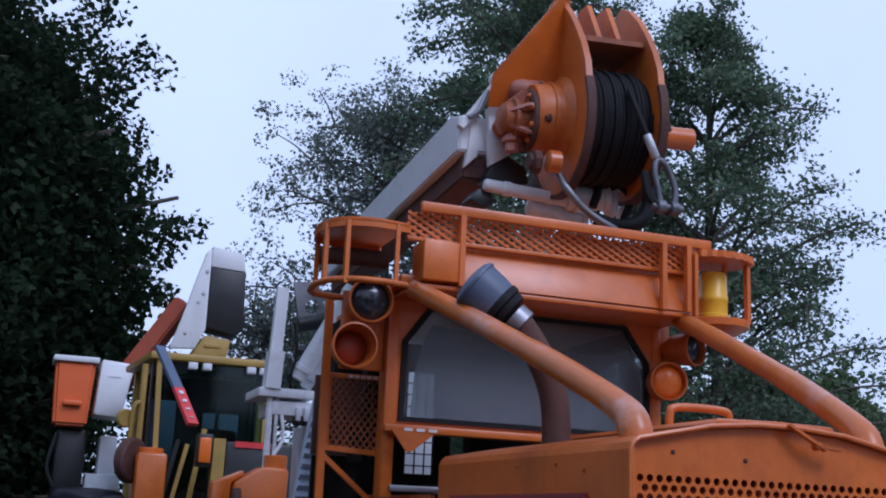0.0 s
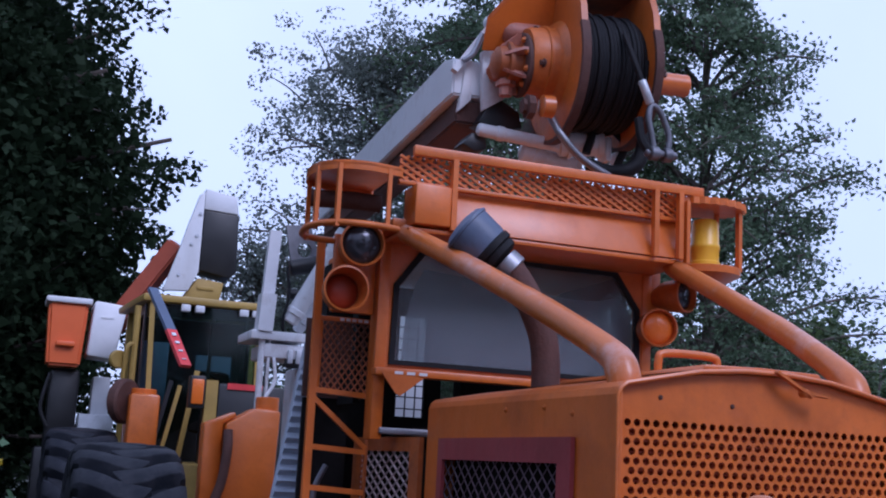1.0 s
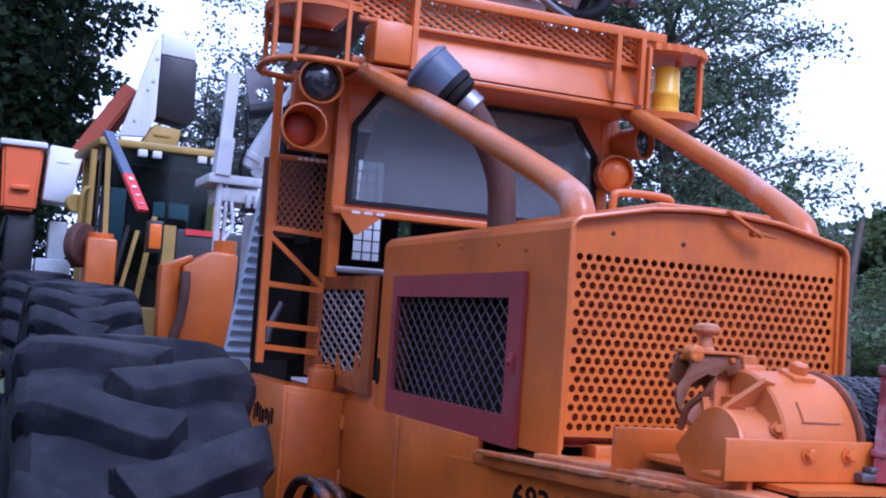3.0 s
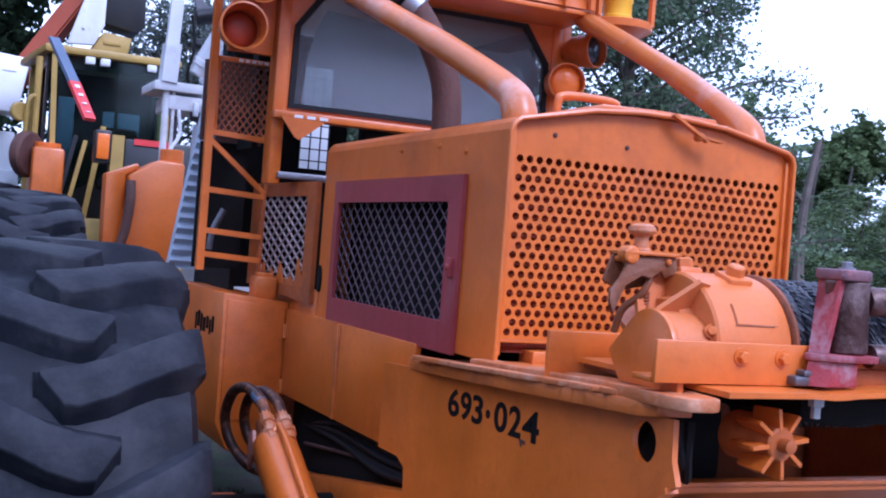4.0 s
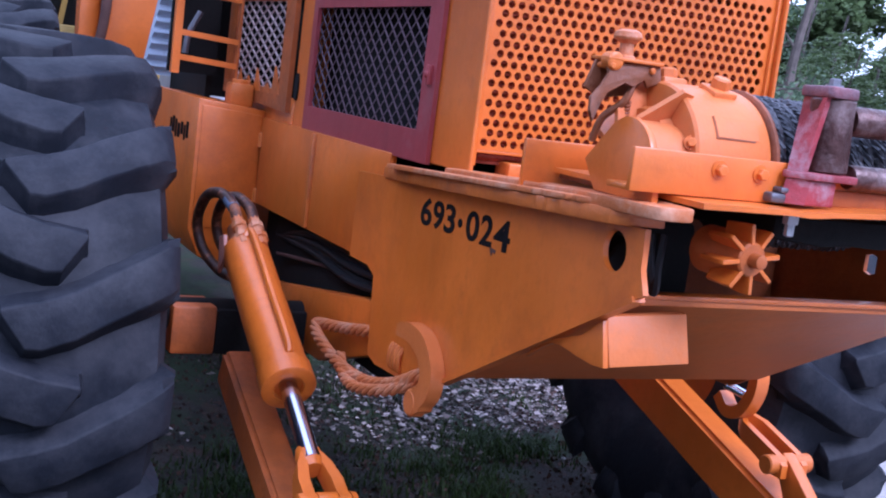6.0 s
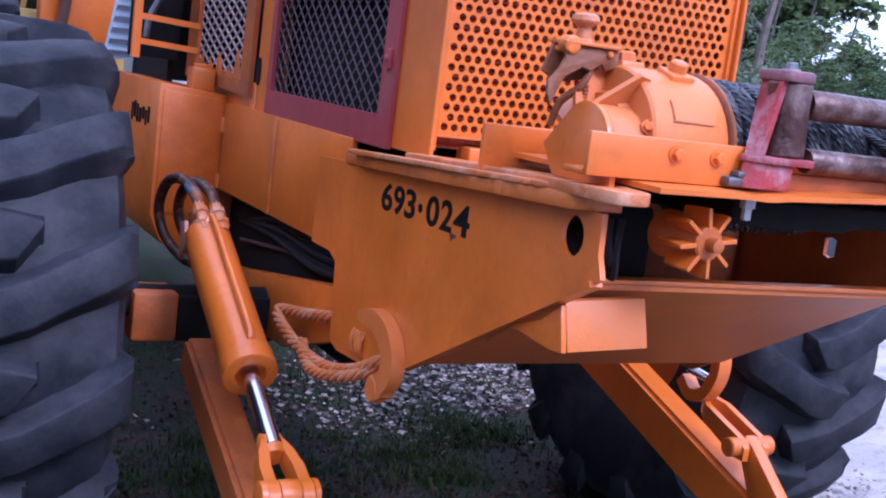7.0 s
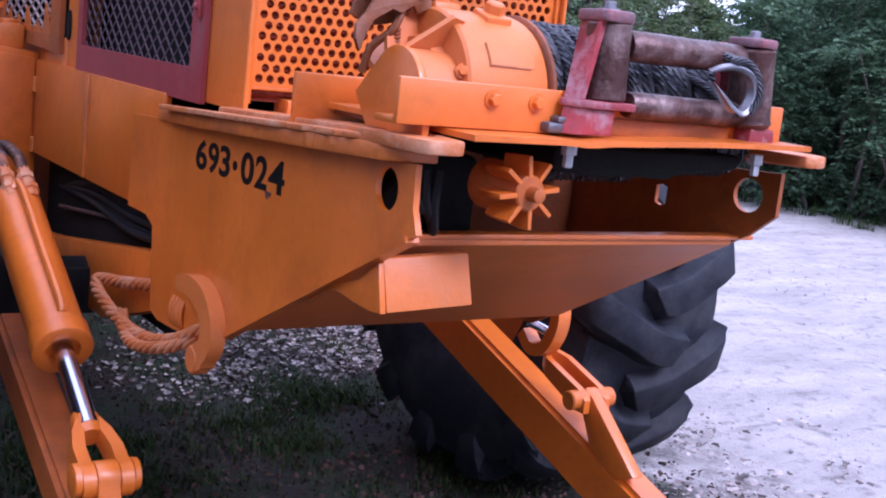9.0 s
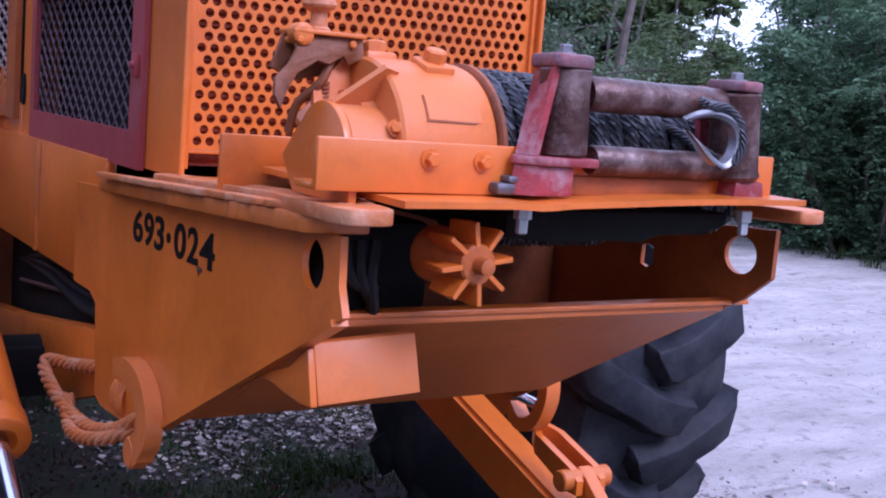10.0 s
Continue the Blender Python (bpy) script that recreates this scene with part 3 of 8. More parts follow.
        for k in range(seg):
            k2 = (k + 1) % seg
            faces.append((base + k, base + k2, base + 2 * seg + k2, base + 2 * seg + k))
            faces.append((base + k, base + seg + k, base + seg + k2, base + k2))
            a, b2 = verts[base + 2 * seg + k], verts[base + 2 * seg + k2]
            if abs(a[0] - b2[0]) > 1e-6 and abs(a[2] - b2[2]) > 1e-6:
                ci = min(range(4), key=lambda c2: (verts[corner + c2][0] - (a[0] + b2[0]) / 2) ** 2 + (verts[corner + c2][2] - (a[2] + b2[2]) / 2) ** 2)
                faces.append((base + 2 * seg + k, base + 2 * seg + k2, corner + ci))

    for r in range(rows):
        cz = gz1 - ph * (r + 0.5)
        if r % 2 == 0:
            for c in range(cols):
                cell(gx0 + pw * (c + 0.5), cz, pw, ph)
        else:
            for c in range(cols - 1):
                cell(gx0 + pw * (c + 1.0), cz, pw, ph)
            for x2 in (gx0, gx0 + pw * (cols - 0.5)):
                b = len(verts)
                verts.extend([(x2, yf, cz - ph / 2), (x2 + pw / 2, yf, cz - ph / 2), (x2 + pw / 2, yf, cz + ph / 2), (x2, yf, cz + ph / 2)])
                faces.append((b, b + 1, b + 2, b + 3))
    gz0 = gz1 - ph * rows
    xl, xr = -0.462, 0.462

    def quad(pts):
        b = len(verts)
        verts.extend([(px, yf, pz) for px, pz in pts])
        faces.append(tuple(range(b, b + len(pts))))

    gx1 = -gx0
    quad([(xl, 1.372), (gx0, 1.372), (gx0, 1.93), (xl, 1.93)])
    quad([(gx1, 1.372), (xr, 1.372), (xr, 1.93), (gx1, 1.93)])
    quad([(gx0, 1.372), (gx1, 1.372), (gx1, gz0), (gx0, gz0)])
    top = [(gx0, gz1), (gx1, gz1), (gx1, 1.948), (0.22, 1.994), (0.07, 2.006), (-0.07, 2.006), (-0.22, 1.994), (gx0, 1.948)]
    quad(top)
    quad([(xl, 1.93), (gx0, 1.93), (gx0, 1.948)])
    quad([(gx1, 1.93), (xr, 1.93), (gx1, 1.948)])
    me = bpy.data.meshes.new("grille")
    me.from_pydata(verts, [], faces)
    me.materials.append(ORANGE)
    g = new("grille", me)
    g.parent = hood
    g["label"] = "flat orange grille panel with round punched holes"
    bm = bmesh.new()
    for x2 in (-0.466, 0.452):
        box(bm, x2, x2 + 0.014, -0.006, 0.03, 1.33, 1.93, 0.002)
    box(bm, -0.46, 0.46, 0.0065, 0.012, 1.364, 1.3715, 0.001)
    part("grille_frame", bm, ORANGE, hood)
    # what lies behind
    bm = bmesh.new()
    zig = [(0.036 + 0.008 * (k % 2), 1.335 + 0.0078 * k) for k in range(80)]
    prism(bm, zig + [(0.16, 1.96), (0.16, 1.33)], "x", -0.44, 0.44)
    part("radiator", bm, RADIATOR, skidder, "rusty brown radiator core behind the grille")
    # engine coloured near-black for the unlit bay
    bm = bmesh.new()
    box(bm, -0.22, 0.22, 0.3, 1.3, 1.15, 1.7, 0.03)
    box(bm, -0.3, -0.2, 0.45, 1.1, 1.5, 1.62, 0.03)
    for k in range(5):
        cyl(bm, (-0.26, 0.45 + k * 0.15, 1.5), (-0.34, 0.45 + k * 0.15, 1.42), 0.03, 12)
    cyl(bm, (-0.28, 0.35, 1.4), (-0.28, 1.2, 1.38), 0.05, 14)
    part("engine", bm, DARK, skidder, "engine block in near-black shade colour")
    # added near-black sheet: shade of the opening below the frame rail
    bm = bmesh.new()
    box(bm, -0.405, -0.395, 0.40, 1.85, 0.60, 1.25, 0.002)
    part("belly_guard", bm, DARK, skidder, "near-black sheet for the shade in the frame opening")
    # added near-black sheet behind the door mesh, darkening the bay
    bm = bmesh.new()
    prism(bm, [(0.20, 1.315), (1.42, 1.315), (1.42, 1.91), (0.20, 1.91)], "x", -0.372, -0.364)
    part("engine_baffle", bm, DARK, skidder, "near-black sheet for the shade inside the hood")


build_hood()


def build_front_frame():
    # side plates with their tow holes; the far one is cut shorter at the nose
    near = [(0.47, 0.972), (0.415, 0.95), (0.39, 0.72), (0.33, 0.706), (0.02, 0.722), (-0.12, 0.79), (-0.18, 0.822), (-0.893, 1.180), (-0.886, 1.197), (-0.874, 1.225), (-0.870, 1.304), (0.62, 1.235), (0.62, 0.972)]
    farther = [(0.47, 0.972), (0.42, 0.72), (0.0, 0.74), (-0.762, 1.157), (-0.832, 1.213), (-0.832, 1.315), (0.62, 1.235), (0.62, 0.972)]
    plates = {}
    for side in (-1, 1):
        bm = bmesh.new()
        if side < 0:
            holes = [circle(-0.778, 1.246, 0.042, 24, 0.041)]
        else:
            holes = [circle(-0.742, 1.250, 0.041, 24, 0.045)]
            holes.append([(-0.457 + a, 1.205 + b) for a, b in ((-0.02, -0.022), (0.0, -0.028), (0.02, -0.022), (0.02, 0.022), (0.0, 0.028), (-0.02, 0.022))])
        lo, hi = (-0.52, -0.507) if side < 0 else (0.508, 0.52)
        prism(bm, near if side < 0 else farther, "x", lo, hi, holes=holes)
        # far plate takes the darker orange for the shade inside the nose
        plates[side] = part("side_plate", bm, ORANGE if side < 0 else ORANGE_SHADE_GRIME, skidder, "thick orange nose plate with a round hole")
        bm = bmesh.new()
        prism(bm, [(0.47, 0.972), (1.76, 0.972), (1.76, 1.31), (0.45, 1.31)], "x", side * 0.485 - 0.012, side * 0.485 + 0.012, bevel=0.004)
        part("frame_rail", bm, ORANGE, skidder)
        bm = bmesh.new()
        box(bm, side * 0.5 - 0.008, side * 0.5 + 0.008, 1.105, 1.135, 0.975, 1.305, 0.004)
        part("weld_strip", bm, ORANGE_WORN, skidder)
    # the fleet number stencilled on the plate that faces the verge
    for ch, ya, yb in (("6", 0.139, 0.071), ("9", 0.063, -0.001), ("3", -0.008, -0.068), ("0", -0.133, -0.201), ("2", -0.211, -0.273), ("4", -0.280, -0.360)):
        numeral(ch, plates[-1], -0.5205, ya, yb, 1.151 - 0.02 * (ya - 0.1), 0.0745)
    bm = bmesh.new()
    cyl(bm, (-0.5195, -0.098, 1.190), (-0.522, -0.098, 1.190), 0.0115, 14, 0.0005)
    part("numeral_dot", bm, TEXTBLACK, plates[-1])
    # a run of stencil paint below the last figures
    bm = bmesh.new()
    prism(bm, [(-0.268, 1.160), (-0.300, 1.158), (-0.296, 1.148), (-0.286, 1.152), (-0.281, 1.140), (-0.272, 1.150)], "x", -0.5215, -0.5203)
    part("paint_run", bm, RUST, plates[-1])
    # deck strip along the side plate, torch-cut, wavy and nicked; it falls a little to the rear
    rnd = random.Random(4)
    slope = Matrix.Identity(4)
    slope[2][1] = -0.0505

    def deck_edge(line, sign):
        fine = []
        for (xa, ya), (xb, yb) in zip(line, line[1:]):
            n = max(1, int(math.hypot(xb - xa, yb - ya) / 0.02))
            fine += [(sign * (xa + (xb - xa) * k / n + rnd.uniform(-0.002, 0.002) - (0.004 if rnd.random() < 0.12 else 0)), ya + (yb - ya) * k / n) for k in range(n)]
        return fine + [(sign * line[-1][0], line[-1][1])]

    edge = deck_edge([(0.505, 0.47), (0.525, 0.40), (0.548, 0.2), (0.560, -0.2), (0.564, -0.55), (0.560, -0.80), (0.535, -0.835)], -1)
    bm = bmesh.new()
    prism(bm, edge + [(-0.45, -0.835), (-0.45, 0.47)], "z", 1.261, 1.293, bevel=0.003)
    bm.transform(slope)
    part("deck_strip", bm, ORANGE_WORN, skidder, "thick orange deck strip with a chipped flame-cut edge")
    for side in (-1, 1):
        # rounded ear plate welded on top at the nose
        ear = [(0.452, 0.05), (0.505, 0.06), (0.520, 0.02), (0.527, -0.25), (0.532, -0.62), (0.545, -0.68), (0.558, -0.74), (0.562, -0.86), (0.557, -0.925), (0.545, -0.944), (0.525, -0.952), (0.490, -0.955), (0.474, -0.948), (0.468, -0.93), (0.464, -0.88), (0.452, -0.80)]
        bm = bmesh.new()
        prism(bm, [(side * x - (0.035 if side > 0 else 0), y) for x, y in ear], "z", 1.331, 1.357, bevel=0.004)
        for v in bm.verts:
            v.co.z += 0.012 * (v.co.x + 0.5) + 0.0505 * min(0.0, -(v.co.y + 0.80))
        part("deck_ear", bm, CHIPPED, skidder, "orange top plate with a rounded ear at the nose")
    # deck plate in dark orange for the shade below the winch bed
    bm = bmesh.new()
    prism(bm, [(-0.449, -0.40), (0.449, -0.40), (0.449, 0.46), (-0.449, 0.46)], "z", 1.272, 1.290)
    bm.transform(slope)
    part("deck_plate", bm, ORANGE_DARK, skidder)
    # torn sheet curled over the edge of the deck
    bm = bmesh.new()
    lip, y = [], 0.33
    while y > -0.74:
        lip.append((-0.556 - 0.008 * math.sin((0.30 - y) * 3.0) - rnd.uniform(0.0, 0.012), y))
        y -= rnd.uniform(0.012, 0.035)
    prism(bm, [(-0.535, 0.33)] + lip + [(-0.535, y)], "z", 1.2935, 1.306, bevel=0.002)
    bm.transform(slope)
    part("torn_lip", bm, CHIPPED, skidder, "torn pale-edged sheet along the deck")
    # winch bed plate, buckled along its front edge
    bm = bmesh.new()
    xs = np.linspace(-0.46, 0.44, 32)
    top = [(float(x), 1.3805 + 0.025 * x + 0.002 * math.sin(x * 9) - 0.004 * max(0.0, 1 - abs(x + 0.19) / 0.06)) for x in xs]
    ring = lambda y, dz: [(x, y, z + dz) for x, z in top] + [(x, y, z + dz - 0.011) for x, z in reversed(top)]  # noqa: E731
    rings(bm, [ring(-0.955, 0), ring(-0.6, 0.003), ring(-0.41, 0.003)])
    part("winch_bed", bm, ORANGE, skidder, "buckled orange plate under the winch")
    bm = bmesh.new()
    box(bm, -0.445, 0.445, -0.62, -0.41, 1.350, 1.364, 0.003)
    part("bed_spacer", bm, ORANGE_DARK, skidder)
    bm = bmesh.new()
    box(bm, -0.20, 0.10, 0.0, 0.05, 1.286, 1.330, 0.005)
    box(bm, -0.44, -0.3, -0.09, 0.03, 1.286, 1.312, 0.006)
    box(bm, -0.36, -0.18, -0.02, 0.06, 1.29, 1.345, 0.006)
    part("radiator_mount", bm, ORANGE_WORN, skidder)
    # belly plate that slopes back under the nose
    bm = bmesh.new()
    prism(bm, [(-0.722, 1.126), (-0.722, 1.142), (-0.13, 0.815), (0.42, 0.725), (0.42, 0.712), (-0.13, 0.797)], "x", -0.497, 0.497, bevel=0.002)
    part("belly_plate", bm, CAST, skidder)
    bm = bmesh.new()
    prism(bm, [(-0.497, -0.725), (0.56, -0.735), (0.535, -0.69), (-0.497, -0.68)], "z", 1.139, 1.150, bevel=0.003)
    part("belly_lip", bm, ORANGE, skidder)
    # diagonal seam bar under the side plate
    bm = bmesh.new()
    bar(bm, (-0.512, -0.87, 1.168), (-0.512, -0.1, 0.775), 0.03, 0.012)
    part("edge_bar", bm, ORANGE, skidder)
    # bent tow block
    bm = bmesh.new()
    prism(bm, [(-0.785, 1.008), (-0.752, 1.108), (-0.730, 1.108), (-0.763, 1.003)], "x", -0.495, -0.297, bevel=0.003)
    for v in bm.verts:
        v.co.z += 0.05 * (v.co.x + 0.495)
    part("tow_block", bm, CAST, skidder)
    bm = bmesh.new()
    arc = [(-0.782, 1.006), (-0.757, 1.10), (-0.688, 1.052), (-0.615, 1.027), (-0.56, 1.008), (-0.50, 0.972), (-0.476, 0.948), (-0.515, 0.972), (-0.546, 0.991), (-0.58, 1.006), (-0.61, 1.010), (-0.645, 1.008), (-0.68, 1.004), (-0.74, 1.002)]
    prism(bm, arc, "x", -0.508, -0.4955, bevel=0.0015)
    part("tow_gusset", bm, ORANGE, skidder)
    # back wall of the nose box, dark with painted shade, and hoses and gear
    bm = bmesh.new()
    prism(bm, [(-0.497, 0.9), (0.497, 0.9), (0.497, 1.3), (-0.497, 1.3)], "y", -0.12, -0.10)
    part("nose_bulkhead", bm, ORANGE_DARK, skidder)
    # gearbox in near-black, the mouth's shade put into its colour
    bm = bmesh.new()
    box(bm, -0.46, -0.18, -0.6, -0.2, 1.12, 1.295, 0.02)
    part("winch_gearbox", bm, DARK, skidder, "gearbox in near-black shade colour under the deck")
    # added near-black block for the dark hollow under the bed
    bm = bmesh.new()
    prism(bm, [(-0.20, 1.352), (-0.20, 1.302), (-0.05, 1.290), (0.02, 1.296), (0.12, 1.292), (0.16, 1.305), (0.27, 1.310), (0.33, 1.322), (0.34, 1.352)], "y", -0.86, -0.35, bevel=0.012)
    part("drum_guard", bm, DARK, skidder, "near-black block for the shade under the winch bed")
    bm = bmesh.new()
    cyl(bm, (-0.42, -0.7, 1.2), (-0.42, -0.2, 1.2), 0.06, 16)
    part("hydraulic_motor", bm, DARK, skidder)
    for k in range(3):
        bm = bmesh.new()
        tube(bm, smooth_path([(-0.45 + k * 0.03, -0.75, 1.28), (-0.44 + k * 0.02, -0.76, 1.22), (-0.36, -0.7, 1.19 - k * 0.02), (-0.3, -0.5, 1.2)], 6), 0.012, 8)
        part("hose", bm, HOSE, skidder)
    # lower frame rails and cross member under the engine
    for side in (-1, 1):
        bm = bmesh.new()
        prism(bm, [(0.45, 0.70), (0.45, 0.86), (0.55, 0.852), (1.47, 0.712), (1.9, 0.66), (1.9, 0.53), (0.9, 0.56)], "x", side * 0.45 - 0.03, side * 0.45 + 0.03, bevel=0.006)
        part("lower_rail", bm, ORANGE, skidder)
    bm = bmesh.new()
    box(bm, -0.42, 0.42, 0.5, 1.7, 0.86, 0.96, 0.02)
    part("cross_member", bm, DARK, skidder)
    for k in range(7):
        bm = bmesh.new()
        x = -0.43 + 0.015 * (k % 3)
        tube(bm, smooth_path([(x, 0.5, 0.88 + 0.012 * k), (x - 0.01, 0.8, 0.86 + 0.015 * k), (x, 1.2, 0.88 + 0.01 * k), (x + 0.03, 1.7, 0.86)], 6), 0.013, 8)
        part("hose", bm, HOSE, skidder)
    bm = bmesh.new()
    tube(bm, smooth_path([(-0.40, 0.95, 0.86), (-0.42, 1.3, 0.83), (-0.43, 1.6, 0.80)], 6), 0.007, 8)
    part("control_rod", bm, RUST, skidder)


build_front_frame()


def build_hook_and_sling():
    bm = bmesh.new()
    line = [Vector((0, 0.12, 0.862)), Vector((0, 0.04, 0.872)), Vector((0, -0.04, 0.853)), Vector((0, -0.088, 0.80)), Vector((0, -0.082, 0.75)), Vector((0, -0.045, 0.712)), Vector((0, -0.02, 0.695))]
    line = smooth_path(line, 5)
    n = len(line)
    st = []
    for i, p in enumerate(line):
        d = (line[min(i + 1, n - 1)] - line[max(i - 1, 0)]).normalized()
        nn = Vector((0, -d.z, d.y))
        w = 0.017 + 0.017 * math.sin(math.pi * min(1, (i / n) * 1.05)) + (0.008 if i > n * 0.75 else 0)
        st.append([(-0.560, p.y + nn.y * w, p.z + nn.z * w), (-0.521, p.y + nn.y * w, p.z + nn.z * w), (-0.521, p.y - nn.y * w, p.z - nn.z * w), (-0.560, p.y - nn.y * w, p.z - nn.z * w)])
    rings(bm, st)
    cyl(bm, (-0.562, -0.015, 0.697), (-0.52, -0.015, 0.697), 0.037, 24, 0.006)
    part("tow_hook", bm, CAST, skidder, "heavy orange welded tow hook")
    bm = bmesh.new()
    # one rope doubled at the hook, running back to a single bight
    wire_rope(bm, [(-0.50, -0.05, 0.79), (-0.535, -0.01, 0.770), (-0.555, 0.10, 0.715), (-0.56, 0.28, 0.668), (-0.562, 0.475, 0.659), (-0.562, 0.63, 0.678), (-0.555, 0.742, 0.700), (-0.54, 0.785, 0.716), (-0.525, 0.74, 0.724), (-0.515, 0.62, 0.742), (-0.505, 0.45, 0.775), (-0.48, 0.28, 0.81)], 0.0205, 4, 8.0, 8, 10)
    wire_rope(bm, [(-0.50, -0.04, 0.75), (-0.54, 0.02, 0.735), (-0.575, 0.12, 0.690), (-0.59, 0.28, 0.652), (-0.575, 0.42, 0.648), (-0.545, 0.54, 0.676)], 0.0190, 4, 8.0, 8, 10)
    part("rope_sling", bm, CHIPPED, skidder, "painted-over twisted wire-rope sling")
    bm = bmesh.new()
    for k in range(4):
        tube(bm, [Vector((-0.515 + 0.014 * math.cos(a), 0.15 + k * 0.022, 0.765 + 0.034 * math.sin(a))) for a in np.linspace(0, 2 * math.pi, 14)], 0.008, 6, False)
    part("sling_ferrule", bm, ORANGE_WORN, skidder)


build_hook_and_sling()


def build_front_winch():
    w = new("front_winch")
    w.parent = skidder
    w["label"] = "orange cable winch bolted to the nose"
    # mounting angles and end blocks
    bm = bmesh.new()
    box(bm, -0.566, 0.43, -0.862, -0.848, 1.374, 1.458, 0.003)
    box(bm, -0.566, 0.43, -0.848, -0.78, 1.374, 1.386, 0.003)
    part("mounting_angle", bm, ORANGE, w)
    bm = bmesh.new()
    box(bm, -0.535, 0.455, -0.40, -0.386, 1.315, 1.432, 0.003)
    part("mounting_angle", bm, ORANGE, w)
    bm = bmesh.new()
    # one thick end plate, rounded over the motor and notched at the rear
    arc = [(-0.735 - 0.092 * math.cos(t), 1.419 + 0.092 * math.sin(t)) for t in np.linspace(0.25, 2.3, 14)]
    prism(bm, [(-0.847, 1.350)] + [(-0.847, 1.440)] + arc + [(-0.590, 1.412), (-0.640, 1.350)], "x", -0.500, -0.485, bevel=0.003)
    part("end_plate", bm, ORANGE, w)
    bm = bmesh.new()
    box(bm, 0.446, 0.462, -0.80, -0.70, 1.36, 1.43, 0.003)
    part("end_plate", bm, ORANGE, w)
    yc, zc = -0.675, 1.425
    # ribbed half-round housing
    bm = bmesh.new()
    lathe(bm, (-0.43, yc, zc), (0.5, yc, zc), [(0, 0.07), (0.0, 0.105), (0.024, 0.112), (0.026, 0.150), (0.028, 0.160), (0.034, 0.165), (0.205, 0.165), (0.217, 0.161), (0.222, 0.14)], 44)
    for v in bm.verts:
        v.co.z = max(v.co.z, 1.371)
    part("gear_housing", bm, CAST, w)
    bm = bmesh.new()
    lathe(bm, (-0.484, yc - 0.058, zc - 0.006), (0, yc - 0.058, zc - 0.006), [(0, 0.084), (0.003, 0.088), (0.09, 0.088)], 32)
    for v in bm.verts:
        v.co.z = max(v.co.z, 1.362)
    part("motor_cover", bm, CAST, w)
    for a in (58, 105, 150):
        bm = bmesh.new()
        m = Matrix.Translation((0, yc, zc)) @ Matrix.Rotation(radians(-a), 4, "X")
        pts = [(-0.478, 0.07), (-0.478, 0.10), (-0.405, 0.176), (-0.38, 0.170), (-0.38, 0.10)]
        st = [[m @ Vector((x, -r, dz)) for x, r in pts] for dz in (-0.006, 0.006)]
        rings(bm, st)
        part("housing_rib", bm, CAST, w)
    for a in (72, 98):
        m = Matrix.Translation((-0.288 - (0.075 if a > 80 else 0), yc, zc)) @ Matrix.Rotation(radians(90 - a), 4, "X")
        bm = bmesh.new()
        box(bm, -0.030, 0.030, -0.03, 0.03, 0.140, 0.174, 0.006, m)
        lathe(bm, m @ Vector((0, 0, 0.174)), m @ Vector((0, 0, 0.3)), [(0, 0.02), (0.018, 0.02), (0.022, 0.016)], 6)
        part("housing_boss", bm, CAST, w)
    # nameplate let into the drum's curve, its edge proud on two sides
    bm = bmesh.new()
    bent = lambda x, a, r: Vector((x, yc - r * math.cos(radians(a)), zc + r * math.sin(radians(a))))  # noqa: E731
    rings(bm, [[bent(-0.350, a, 0.162), bent(-0.245, a, 0.162), bent(-0.245, a, 0.1665), bent(-0.350, a, 0.1685)] for a in np.linspace(24, 40, 7)])
    part("nameplate", bm, CAST, w)
    bm = bmesh.new()
    rings(bm, [[bent(-0.3525, a, 0.162), bent(-0.3503, a, 0.162), bent(-0.3503, a, 0.1675), bent(-0.3525, a, 0.1665)] for a in np.linspace(23, 40, 7)])
    rings(bm, [[bent(x, 23.0, 0.162), bent(x, 23.9, 0.162), bent(x, 23.9, 0.1668), bent(x, 23.0, 0.1672)] for x in np.linspace(-0.3535, -0.255, 5)])
    part("nameplate_seam", bm, ORANGE_DARK, w)
    bolt("bolt", w, (-0.402, yc - 0.138, zc + 0.05), (-0.6, -1, 0.2), 0.010, ORANGE_WORN)
    for x in (-0.363, -0.260):
        bolt("bolt", w, (x, -0.862, 1.43), (0, -1, 0), 0.0125)
    # brass rim by the rope, then the rope wound on the drum
    bm = bmesh.new()
    lathe(bm, (-0.207, yc, zc), (0.1, yc, zc), [(0, 0.162), (0.004, 0.169), (0.012, 0.169), (0.014, 0.1)], 36)
    for v in bm.verts:
        v.co.z = max(v.co.z, 1.390)
    part("drum_flange", bm, ORANGE_DARK, w)
    bm = bmesh.new()
    lathe(bm, (-0.195, yc, zc), (0.5, yc, zc), [(0, 0.08), (0, 0.115), (0.605, 0.11), (0.605, 0.08)], 24)
    part("drum", bm, DARK, w)
    bm = bmesh.new()
    for rad, x0, x1, k in ((0.128, -0.185, 0.42, 20), (0.150, -0.182, 0.13, 10)):
        pts = []
        for i in range(k * 16 + 1):
            a = 2 * math.pi * i / 16
            pts.append((x0 + (x1 - x0) * i / (k * 16) + 0.007 * math.sin(a * 0.37), yc - (rad + 0.004 * math.sin(a * 0.21)) * math.cos(a), zc + rad * math.sin(a)))
        wire_rope(bm, pts, 0.0155, 6, 6, 5, 3)
    part("wound_rope", bm, ROPE, w, "dark greasy wire rope wound on the drum")
    bm = bmesh.new()
    box(bm, 0.425, 0.445, -0.80, -0.50, 1.376, 1.50, 0.01)
    part("drum_bearing", bm, ORANGE_DARK, w)
